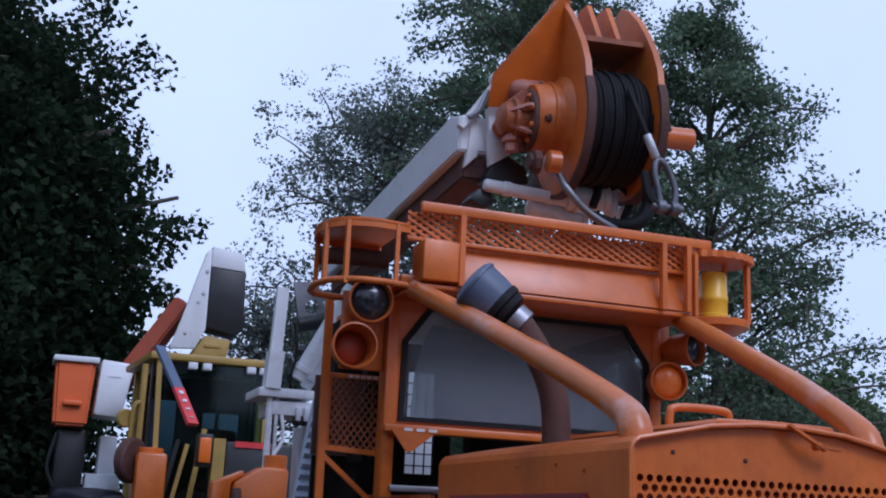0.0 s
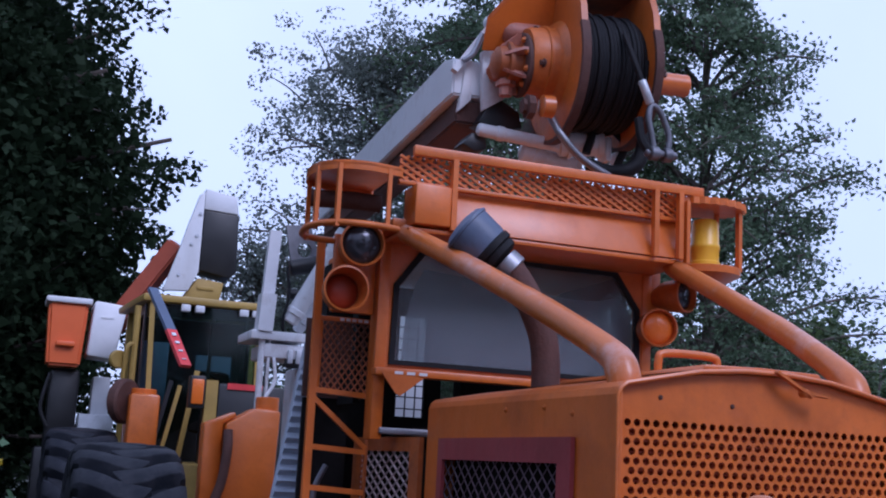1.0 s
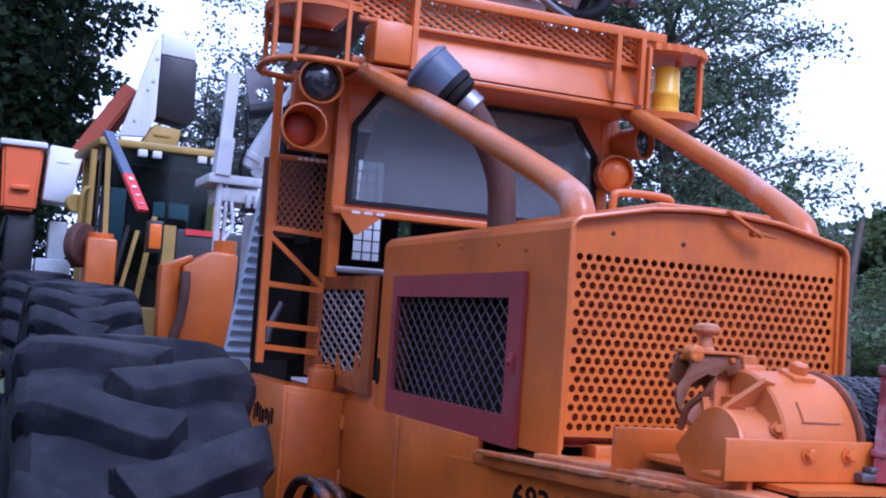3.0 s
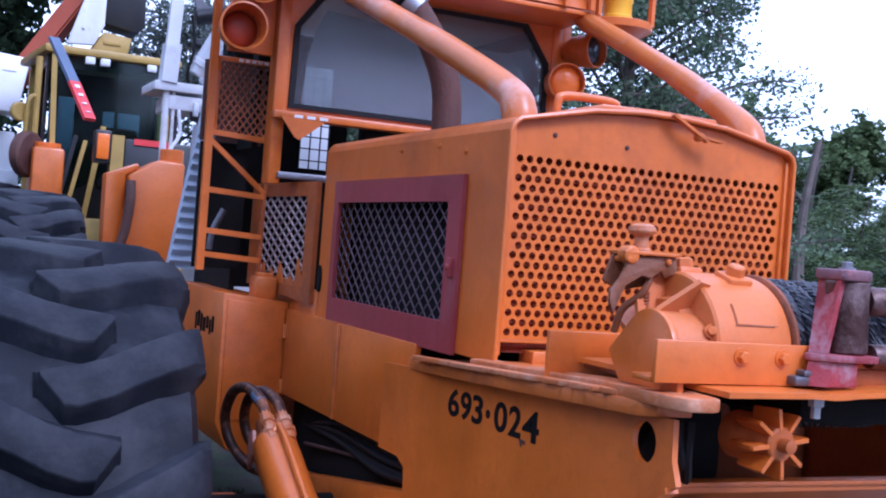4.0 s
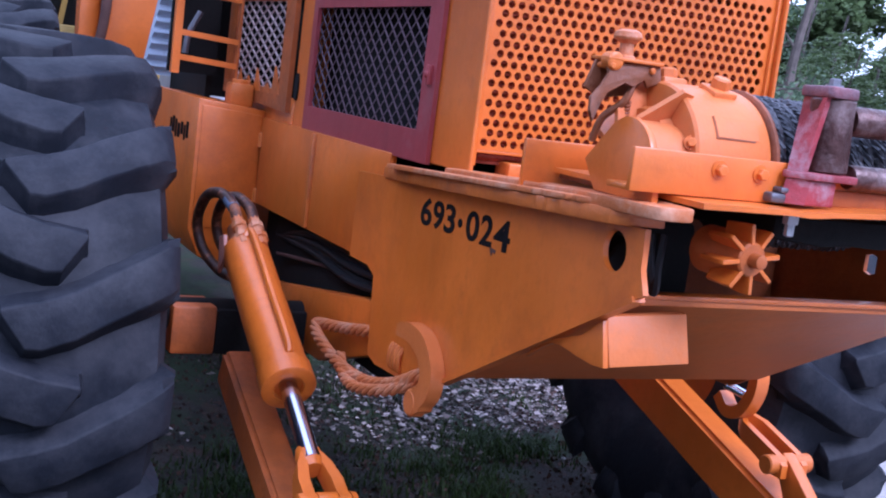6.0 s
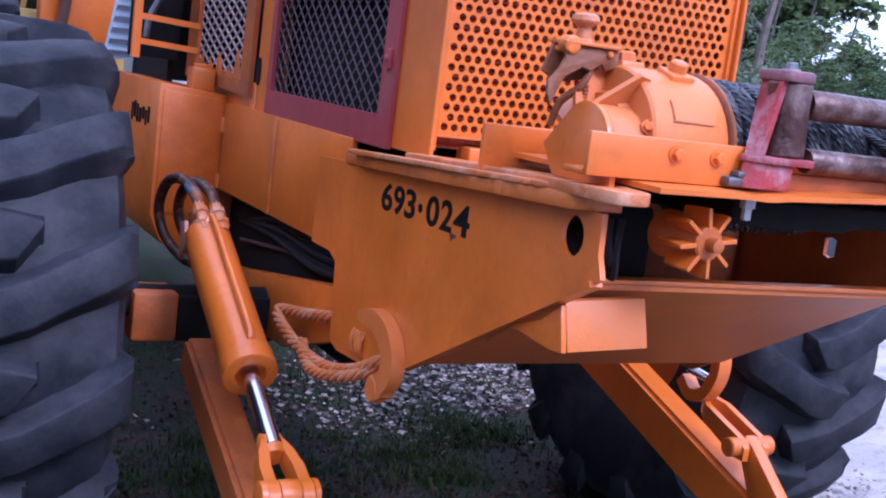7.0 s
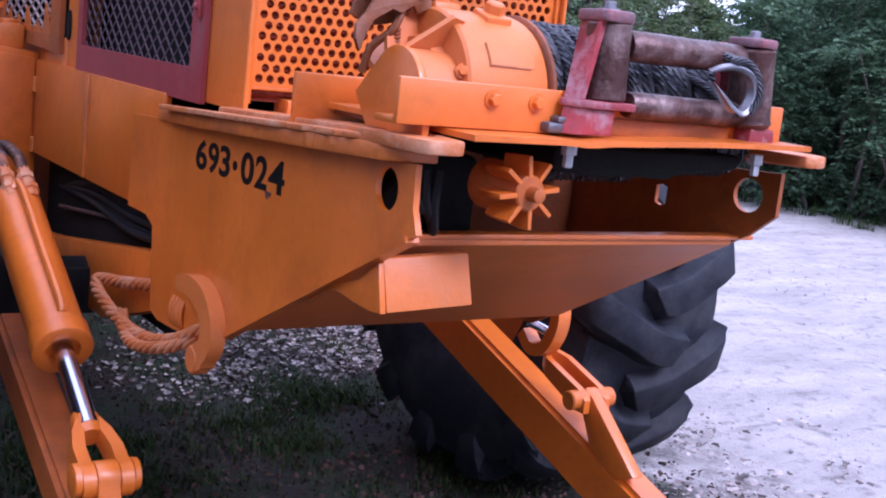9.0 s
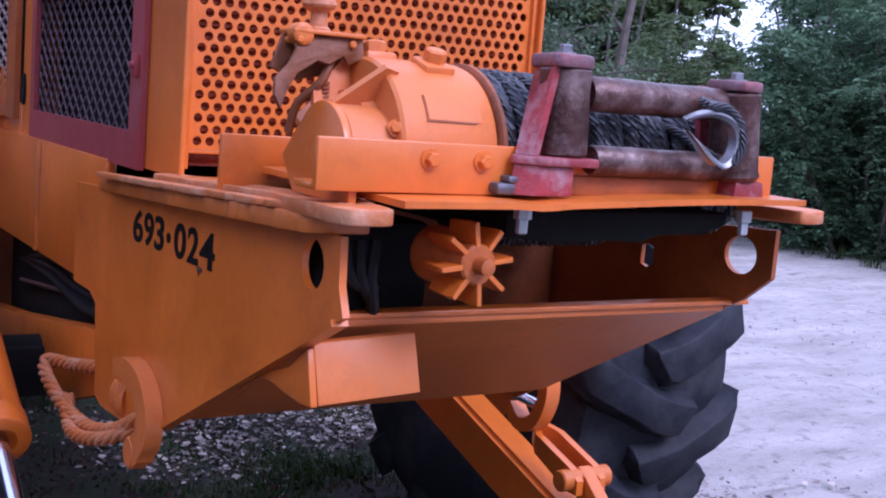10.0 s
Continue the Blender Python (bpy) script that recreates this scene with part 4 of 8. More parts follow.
    # engaging lever with its knob on a torn folded bracket
    bm = bmesh.new()
    prism(bm, [(-0.524, 1.611), (-0.396, 1.624), (-0.396, 1.585), (-0.419, 1.571), (-0.431, 1.586), (-0.46, 1.569), (-0.482, 1.574), (-0.511, 1.55), (-0.532, 1.523), (-0.541, 1.489), (-0.56, 1.511), (-0.557, 1.54), (-0.529, 1.566), (-0.519, 1.592)], "y", -0.668, -0.658, bevel=0.002)
    for v in bm.verts:
        v.co.y += 0.006 * math.sin(v.co.x * 70) + 0.005 * math.sin(v.co.z * 90)
    part("lever_bracket", bm, BRACKET_SHADE, w)
    bm = bmesh.new()
    prism(bm, [(-0.524, 1.617), (-0.396, 1.617), (-0.400, 1.569), (-0.426, 1.554), (-0.504, 1.539), (-0.544, 1.559)], "y", -0.622, -0.612, bevel=0.002)
    part("bracket_web", bm, BRACKET_SHADE, w)
    bm = bmesh.new()
    prism(bm, [(-0.528, -0.672), (-0.394, -0.676), (-0.394, -0.60), (-0.524, -0.60)], "z", 1.618, 1.625, bevel=0.002)
    part("bracket_flange", bm, ORANGE_WORN, w)
    bm = bmesh.new()
    tube(bm, [Vector((-0.455 + 0.006 * math.cos(t * 2.2), -0.652 + 0.006 * math.sin(t * 2.2), 1.475 + 0.0025 * t)) for t in np.linspace(0, 26, 80)], 0.0028, 5)
    part("spring", bm, ORANGE_DARK, w)
    bm = bmesh.new()
    tube(bm, smooth_path([(-0.495, -0.60, 1.45), (-0.49, -0.62, 1.50), (-0.465, -0.655, 1.54), (-0.44, -0.65, 1.597)], 5), 0.008, 8)
    part("lever_rod", bm, BRACKET_SHADE, w)
    bm = bmesh.new()
    lathe(bm, (-0.471, -0.645, 1.625), (-0.481, -0.645, 2), [(0, 0.020), (0.004, 0.020), (0.008, 0.0155), (0.030, 0.0145), (0.036, 0.022), (0.039, 0.028), (0.044, 0.030), (0.054, 0.027), (0.059, 0.016), (0.060, 0.004)], 24)
    part("lever_knob", bm, CHIPPED, w)
    bm = bmesh.new()
    lathe(bm, (-0.509, -0.672, 1.617), (-0.509, -0.5, 1.617), [(0, 0.007), (0.0, 0.015), (0.003, 0.019), (0.03, 0.019), (0.034, 0.014)], 18)
    part("lever_boss", bm, ORANGE_WORN, w)
    for x, z, rr in ((-0.516, 1.607, 0.007), (-0.416, 1.607, 0.007)):
        bm = bmesh.new()
        cyl(bm, (x, -0.674, z), (x, -0.62, z), rr, 12)
        part("lever_pin", bm, ORANGE_WORN, w)
    # finned hub below the deck
    bm = bmesh.new()
    hx, hy, hz = -0.277, -0.897, 1.262
    lathe(bm, (hx - 0.004, hy + 0.13, hz), (hx, hy, hz), [(0, 0.050), (0.03, 0.050), (0.05, 0.044), (0.08, 0.037), (0.112, 0.035), (0.130, 0.035), (0.134, 0.031), (0.135, 0.015), (0.160, 0.014), (0.162, 0.009)], 26)
    # hub core darker than its fins, for the shade between them
    hub = part("brake_hub", bm, ORANGE_SHADE_GRIME, w, "orange hub with radial cooling fins")
    for k in range(8):
        a = radians(45 * k + 97)
        c, s = math.cos(a), math.sin(a)
        bm = bmesh.new()
        side = Vector((-s, 0, c)) * 0.0048
        blade = [(0.030, -0.004), (0.071, -0.002), (0.071, 0.020), (0.068, 0.075), (0.040, 0.082)]
        rings(bm, [[Vector((hx + c * rr, hy + yy, hz + s * rr)) + side * q for rr, yy in blade] for q in (-1, 1)])
        bmesh.ops.bevel(bm, geom=bm.edges[:], offset=0.0012, segments=1, affect="EDGES")
        part("fin", bm, ORANGE, hub)


build_front_winch()


def build_fairlead():
    f = new("roller_fairlead")
    f.parent = skidder
    f["label"] = "chipped red roller fairlead with rusty rollers"
    y = -0.868
    # channel bracket that widens down to its shelf and foot
    bm = bmesh.new()
    st = []
    for k in range(6):
        q = k / 5
        z = 1.447 + 0.15 * q
        fx, fy = -0.186 + 0.030 * q, y - 0.032
        rx, ry = -0.206 + 0.084 * q, y - 0.008 + 0.078 * q
        st.append([(fx, fy, z), (rx, ry, z), (rx + 0.012, ry + 0.010, z), (fx + 0.016, fy + 0.004, z)])
    rings(bm, st)
    part("bracket", bm, FAIR_RED, f)
    bm = bmesh.new()
    prism(bm, [(-0.115, 1.47), (-0.055, 1.47), (-0.055, 1.596), (-0.115, 1.596)], "y", y + 0.055, y + 0.068, bevel=0.003)
    part("back_plate", bm, FAIR_RED, f)
    bm = bmesh.new()
    prism(bm, [(-0.212, y + 0.0), (-0.210, y - 0.018), (-0.172, y - 0.055), (-0.060, y - 0.055), (-0.048, y - 0.03), (-0.048, y + 0.004)], "z", 1.431, 1.446, bevel=0.004)
    part("shelf_plate", bm, FAIR_RED, f)
    bm = bmesh.new()
    prism(bm, [(-0.182, 1.380), (-0.105, 1.380), (-0.105, 1.430), (-0.172, 1.430)], "y", y - 0.044, y - 0.030, bevel=0.003)
    rings(bm, [[(-0.182, y - 0.044, 1.38), (-0.216, y - 0.012, 1.38), (-0.204, y + 0.0, 1.38), (-0.17, y - 0.03, 1.38)], [(-0.172, y - 0.044, 1.43), (-0.208, y - 0.012, 1.43), (-0.196, y + 0.0, 1.43), (-0.16, y - 0.03, 1.43)]])
    part("foot", bm, FAIR_RED, f)
    bm = bmesh.new()
    arc = [(-0.108 + 0.047 * math.cos(t), y + 0.047 * math.sin(t)) for t in np.linspace(-math.pi / 2, math.pi / 2, 12)]
    prism(bm, arc + [(-0.118, y + 0.075), (-0.134, y + 0.068), (-0.160, y - 0.035), (-0.152, y - 0.046)], "z", 1.597, 1.620, bevel=0.005)
    part("cap_plate", bm, FAIR_CAP, f, "scraped grey-red cap")
    bm = bmesh.new()
    lathe(bm, (-0.104, y, 1.447), (-0.108, y, 1.597), [(0, 0.042), (0.004, 0.0465), (0.05, 0.046), (0.10, 0.0445), (0.146, 0.0455), (0.15, 0.042)], 26)
    part("upright_roller", bm, ROLLER, f)
    # far upright
    bm = bmesh.new()
    lathe(bm, (0.322, y, 1.418), (0.308, y, 1.585), [(0, 0.046), (0.008, 0.052), (0.018, 0.049), (0.10, 0.047), (0.162, 0.048), (0.167, 0.044)], 26)
    part("upright_roller", bm, ROLLER, f)
    bm = bmesh.new()
    arc = [(0.306 + 0.05 * math.cos(t), y + 0.05 * math.sin(t)) for t in np.linspace(-math.pi / 2, math.pi / 2, 12)]
    prism(bm, arc + [(0.280, y + 0.05), (0.270, y + 0.04), (0.266, y - 0.02), (0.282, y - 0.046)], "z", 1.586, 1.606, bevel=0.005)
    part("cap_plate", bm, FAIR_CAP, f, "scraped grey-red cap")
    bm = bmesh.new()
    prism(bm, [(0.290, 1.381), (0.374, 1.381), (0.368, 1.418), (0.294, 1.418)], "y", y - 0.040, y + 0.04, bevel=0.006)
    part("foot", bm, FAIR_RED, f)
    bm = bmesh.new()
    prism(bm, [(0.285, 1.425), (0.36, 1.425), (0.345, 1.593), (0.27, 1.593)], "y", y + 0.054, y + 0.07, bevel=0.003)
    part("back_plate", bm, FAIR_RED, f)
    bm = bmesh.new()
    box(bm, 0.372, 0.424, y - 0.01, y + 0.003, 1.38, 1.466, 0.003)
    part("end_tab", bm, ORANGE, f)
    for x, z in ((-0.112, 1.622), (0.307, 1.607)):
        bolt("nut", f, (x, y, z), (0, 0, 1), 0.012, STEEL)
    for p0, p1, r in (((-0.066, y - 0.006, 1.557), (0.272, y + 0.004, 1.558), 0.0310), ((-0.047, y - 0.012, 1.443), (0.284, y - 0.004, 1.441), 0.0265)):
        bm = bmesh.new()
        ln = (Vector(p1) - Vector(p0)).length
        lathe(bm, p0, p1, [(0, r * 0.9), (0.006, r), (ln * 0.3, r * 1.02), (ln * 0.5, r * 0.98), (ln * 0.8, r * 1.02), (ln - 0.006, r), (ln, r * 0.9)], 22)
        part("cross_roller", bm, ROLLER, f)
    # bar behind the rollers, recess shade put into its paint
    bm = bmesh.new()
    box(bm, -0.10, 0.27, y + 0.0, y + 0.035, 1.379, 1.414, 0.004)
    part("base_bar", bm, ORANGE_SHADE_GRIME, f)
    bm = bmesh.new()
    box(bm, -0.244, -0.205, y - 0.02, y + 0.03, 1.378, 1.398, 0.006)
    box(bm, -0.222, -0.200, y - 0.02, y + 0.02, 1.398, 1.410, 0.004)
    part("clamp_block", bm, DULL_STEEL, f)
    for x in (-0.195, 0.335):
        p = Vector((x, y - 0.03, 1.362))
        bm = bmesh.new()
        lathe(bm, p, p - Vector((0, 0, 1)), [(0, 0.013), (0.002, 0.0155), (0.022, 0.0155), (0.024, 0.010), (0.046, 0.010), (0.048, 0.006)], 6)
        part("stud_nut", bm, GALV, f)
    # teardrop thimble held by an eye of rope
    yt = y - 0.066
    drop = smooth_path([(0.137, yt + 0.006, 1.534), (0.175, yt, 1.545), (0.215, yt, 1.545), (0.252, yt, 1.530), (0.268, yt, 1.500), (0.259, yt, 1.466), (0.236, yt, 1.450), (0.205, yt, 1.463), (0.172, yt, 1.488), (0.143, yt + 0.006, 1.512)], 4)
    mid = Vector((0.215, yt, 1.498))
    ax = Vector((0.30, -0.94, -0.16)).normalized()
    st = []
    for p in drop:
        p = Vector(p)
        o = p - mid
        o = (o - ax * o.dot(ax)).normalized()
        p = mid + (p - mid) * 0.90 + Vector((-0.022, -0.004, -0.004))
        w = 0.8 - 0.35 * max(0.0, (0.20 - p.x) / 0.06)
        st.append([p + ax * w * 0.016 + o * 0.008, p + ax * w * 0.018 + o * 0.004, p + ax * w * 0.010 - o * 0.003, p - ax * w * 0.010 - o * 0.003, p - ax * w * 0.018 + o * 0.004, p - ax * w * 0.016 + o * 0.008, p - ax * w * 0.008 + o * 0.002, p + ax * w * 0.008 + o * 0.002])
    bm = bmesh.new()
    rings(bm, st)
    part("thimble", bm, STEEL, f, "bright galvanised rope thimble")
    bm = bmesh.new()
    for k in (-1, 0, 1):
        wire_rope(bm, smooth_path([(0.19, yt + 0.03 + 0.012 * k, 1.558 + 0.004 * k), (0.218, yt + 0.006 + 0.010 * k, 1.550), (0.250 + 0.004 * k, yt - 0.002 + 0.011 * k, 1.522), (0.257 + 0.004 * k, yt - 0.004 + 0.011 * k, 1.484), (0.240 + 0.004 * k, yt + 0.0 + 0.011 * k, 1.452)], 4), 0.0095, 6, 8, 5, 3)
    part("rope_eye", bm, ROPE, f)
    bm = bmesh.new()
    wire_rope(bm, smooth_path([(0.262, yt + 0.03, 1.445), (0.25, yt + 0.08, 1.47), (0.24, y + 0.08, 1.5), (0.2, y + 0.15, 1.52)], 4), 0.010, 6, 8, 5, 4)
    part("rope_end", bm, ROPE, f)


build_fairlead()


def build_cylinder(x, top, end, rod, pin, r):
    """A hydraulic ram from its hose end down to the clevis pinned on the arm."""
    h = new("hydraulic_cylinder")
    h.parent = skidder
    top, end, rod, pin = (Vector((x, *p)) for p in (top, end, rod, pin))
    d = (end - top).normalized()
    ln = (end - top).length
    bm = bmesh.new()
    lathe(bm, top, end, [(0, r * 0.8), (0.01, r), (ln - 0.07, r), (ln - 0.068, r * 1.08), (ln - 0.004, r * 1.08), (ln, r), (ln, r * 0.62), (ln - 0.02, r * 0.6)], 30)
    part("barrel", bm, ORANGE, h)
    bm = bmesh.new()
    lathe(bm, end, end + d, [(-0.03, r * 0.36), ((rod - end).length + 0.02, r * 0.36)], 20)
    part("rod", bm, CHROME, h, "polished chrome rod")
    up = Vector((0, -d.z, d.y))
    # forked yoke with rounded eyes
    ln2 = (pin - rod).length
    for sx in (-1, 1):
        bm = bmesh.new()
        prof = [(0.0, 0.026), (0.04, 0.028), (ln2 * 0.55, 0.032)]
        rim = [(ln2 + 0.046 * math.cos(t), 0.046 * math.sin(t)) for t in np.linspace(2.25, -2.25, 17)]
        out = [(q, w) for q, w in prof] + rim + [(q, -w) for q, w in reversed(prof)]
        inner, outer = (0.004, 0.030), (0.030, 0.062)
        st = []
        for k in range(2):
            ring = []
            for q, w in out:
                f = max(0.0, min(1.0, (q - 0.01) / 0.05))
                xo = (inner[0] + f * (outer[0] - inner[0])) if k == 0 else (inner[1] + f * (outer[1] - inner[1]))
                ring.append(rod + d * q + up * w + Vector((sx * xo, 0, 0)))
            st.append(ring)
        rings(bm, st)
        part("clevis_arm", bm, ORANGE, h)
    bm = bmesh.new()
    lathe(bm, rod - d * 0.03, rod + d, [(0, r * 0.42), (0.02, r * 0.5), (0.06, 0.036), (0.075, 0.03)], 18)
    part("clevis", bm, ORANGE, h)
    # lug welded on the arm that the pin goes through
    bm = bmesh.new()
    lug = [(pin.y + 0.042 * math.cos(t), pin.z + 0.042 * math.sin(t)) for t in np.linspace(-0.4, 3.3, 14)]
    prism(bm, lug + [(pin.y - 0.10, pin.z - 0.20), (pin.y - 0.16, pin.z - 0.40), (pin.y + 0.0, pin.z - 0.34), (pin.y + 0.03, pin.z - 0.15)], "x", pin.x - 0.028, pin.x + 0.028, bevel=0.004)
    part("arm_lug", bm, ORANGE, h)
    bm = bmesh.new()
    lathe(bm, pin - Vector((0.1, 0, 0)), pin + Vector((1, 0, 0)), [(0.018, 0.03), (0.021, 0.040), (0.036, 0.042), (0.038, 0.02), (0.162, 0.02), (0.164, 0.042), (0.179, 0.040), (0.182, 0.03)], 22)
    part("pin", bm, ORANGE, h)
    bm = bmesh.new()
    tube(bm, smooth_path([top + Vector((-0.02, -0.02, -0.01)) - up * r * 0.9, top + d * 0.03 - up * (r + 0.012), top + d * ln * 0.5 - up * (r + 0.014), end - d * 0.1 - up * (r + 0.012), end - d * 0.085 - up * (r * 0.7)], 6), 0.012, 8)
    part("side_pipe", bm, ORANGE, h)
    for sx in (-0.020, 0.036):
        bm = bmesh.new()
        p = top + Vector((sx, 0, 0)) - up * r * 0.72
        lathe(bm, p + d * 0.05, p - d, [(0, 0.020), (0.03, 0.022), (0.032, 0.028), (0.052, 0.028), (0.054, 0.020), (0.085, 0.019), (0.087, 0.026), (0.112, 0.026), (0.114, 0.020), (0.160, 0.020)], 8)
        part("hose_fitting", bm, CHIPPED, h)
    p = top - up * r * 0.72 - d * 0.085
    for sx, spread in ((-0.020, 1.05), (0.036, 0.92)):
        bm = bmesh.new()
        path = [(0, 0, 0), (-0.004, 0.06, 0.042), (-0.02, 0.17, 0.062), (-0.03, 0.30, 0.03), (-0.03, 0.385, -0.06), (-0.01, 0.37, -0.15), (0.03, 0.27, -0.21), (0.07, 0.16, -0.22)]
        tube(bm, smooth_path([p + Vector((sx + a, b * spread, c * spread)) for a, b, c in path], 7), 0.019, 10)
        part("hose", bm, PAINTED_HOSE, h, "over-painted hydraulic hose loop")
    bm = bmesh.new()
    tube(bm, [p + Vector((-0.022, 0.045, 0.034)), p + Vector((-0.028, 0.10, 0.053))], 0.0215, 10)
    part("hose_patch", bm, GREYPLASTIC, h)
    bm = bmesh.new()
    prism(bm, [(top.y + 0.03, top.z - 0.09), (top.y - 0.03, top.z - 0.02), (top.y + 0.0, top.z + 0.045), (top.y + 0.05, top.z + 0.03)], "x", x - 0.075, x - 0.062, bevel=0.003)
    part("hose_bracket", bm, WORN_PINK, h)
    bm = bmesh.new()
    lathe(bm, top + d * 0.01, top - d, [(0, r * 0.9), (0.03, r * 0.75), (0.07, r * 0.5), (0.12, r * 0.5), (0.122, 0.01)], 20)
    part("end_cap", bm, ORANGE_DARK, h)
    return h


def build_push_arm(x, y0, z0, y1, z1, w=0.13, h=0.17, mat=ORANGE):
    bm = bmesh.new()
    fr = frames_along([(x, y0, z0), (x, y1, z1)])
    rings(bm, [[p + s * a * w / 2 + u * b * h / 2 for a, b in ((-1, -1), (1, -1), (1, 1), (-1, 1))] for p, s, u in fr])
    bmesh.ops.bevel(bm, geom=bm.edges[:], offset=0.015, segments=3, affect="EDGES")
    return part("push_arm", bm, mat, skidder, "square-tube blade arm")


build_cylinder(-0.75, (0.965, 0.915), (0.385, 0.615), (0.165, 0.487), (0.0, 0.41), 0.075)
build_push_arm(-0.75, 0.93, 0.535, -0.42, 0.005, 0.11, 0.13, ORANGE_SHADE_GRIME)
build_push_arm(0.735, 0.85, 0.605, -0.66, 0.135, 0.115, 0.165)


def build_arm_link():
    """Clevis, link and eye that hang from the nose down to the far arm."""
    g = new("lift_link")
    g.parent = skidder
    bm = bmesh.new()
    pts = smooth_path([(0.66, 0.22, 0.95), (0.66, 0.12, 0.88), (0.66, 0.055, 0.79), (0.66, 0.045, 0.71), (0.66, 0.085, 0.635), (0.66, 0.15, 0.615), (0.66, 0.20, 0.655)], 6)
    st = []
    for p, s, u in frames_along(pts):
        st.append([p + Vector((a * 0.024, 0, 0)) + u * b * 0.020 for a, b in ((-1, -1), (1, -1), (1, 1), (-1, 1))])
    rings(bm, st)
    part("lift_eye", bm, ORANGE, g)
    bm = bmesh.new()
    pin = Vector((0.70, -0.090, 0.520))
    for sx in (-0.04, 0.04):
        st = []
        for q, w in ((Vector((0.70 + sx * 0.3, 0.12, 0.592)), 0.028), (Vector((0.70 + sx, 0.07, 0.575)), 0.028), (Vector((0.70 + sx, -0.090, 0.520)), 0.034), (Vector((0.70 + sx, -0.128, 0.506)), 0.02)):
            st.append([q + Vector((-0.011, 0, w)), q + Vector((0.011, 0, w)), q + Vector((0.011, 0, -w)), q + Vector((-0.011, 0, -w))])
        rings(bm, st)
    part("clevis", bm, ORANGE, g)
    bm = bmesh.new()
    cyl(bm, pin - Vector((0.085, 0, 0)), pin + Vector((0.085, 0, 0)), 0.03, 18)
    part("pin", bm, ORANGE_WORN, g)
    bm = bmesh.new()
    prism(bm, [(-0.130, 0.532), (-0.090, 0.557), (-0.060, 0.527), (-0.14, 0.385), (-0.25, 0.32), (-0.34, 0.36)], "x", 0.678, 0.722, bevel=0.006)
    part("link_plate", bm, ORANGE, g)
    bm = bmesh.new()
    cyl(bm, (0.63, 0.16, 0.70), (0.69, 0.10, 0.67), 0.016, 12)
    part("stud", bm, CHROME, g)


build_arm_link()


def tyre_mesh(R, W, rim):
    """A tyre carcass about the x axis, centred at the origin."""
    bm = bmesh.new()
    base = R - 0.06
    hw = W / 2
    prof = [(-hw * 0.62, rim), (-hw * 0.8, rim + 0.03), (-hw * 0.97, rim + 0.13), (-hw * 1.0, (rim + base) / 2 + 0.05), (-hw * 0.97, base - 0.10), (-hw * 0.88, base - 0.04), (-hw * 0.6, base - 0.012), (0, base)]
    prof = prof + [(-x, r) for x, r in reversed(prof[:-1])]
    n = 72
    loops = []
    for k in range(n):
        a = 2 * math.pi * k / n
        loops.append([bm.verts.new((x, -r * math.cos(a), r * math.sin(a))) for x, r in prof])
    for k in range(n):
        a, b = loops[k], loops[(k + 1) % n]
        for i in range(len(prof) - 1):
            bm.faces.new((a[i], a[i + 1], b[i + 1], b[i]))
    return bm


def lug_mesh(R, W, side):
    """One worn bar lug that runs from the shoulder past the centre line to a pointed nose."""
    bm = bmesh.new()
    base, hw = R - 0.06, W / 2
    st = []
    for s, x, top, low, da, w in ((0, -0.110, base + 0.012, base - 0.03, 0.045, 0.012), (0, -0.100, R - 0.003, base - 0.03, 0.042, 0.014), (1, -0.040, R, base - 0.03, 0.002, 0.112), (2, 0.0, R, base - 0.03, 0.004, 0.122), (3, 0.08, R, base - 0.03, 0.035, 0.122), (4, hw * 0.45, R - 0.003, base - 0.04, 0.085, 0.124), (5, hw * 0.72, R - 0.010, base - 0.05, 0.140, 0.128), (6, hw * 0.90, R - 0.024, base - 0.08, 0.180, 0.132), (7, hw * 1.00, R - 0.060, base - 0.11, 0.200, 0.124), (8, hw * 1.03, R - 0.11, base - 0.16, 0.210, 0.104), (9, hw * 1.01, R - 0.19, base - 0.22, 0.216, 0.076)):
        half = w / 2 / R
        foot = half + 0.046 / R
        ring = []
        for rr, da2 in ((low, -foot - 0.01), (base + 0.006, -half - 0.030), (top - 0.010, -half - 0.006), (top - 0.002, -half), (top, -half + 0.006), (top, half - 0.006), (top - 0.002, half), (top - 0.010, half + 0.006), (base + 0.006, half + 0.030), (low, foot + 0.01)):
            t = da + da2
            inx = -0.05 if s > 6 and rr == low else 0.0
            ring.append((side * (x + inx), -min(rr, top) * math.cos(t), min(rr, top) * math.sin(t)))
        st.append(ring)
    rings(bm, st)
    return bm


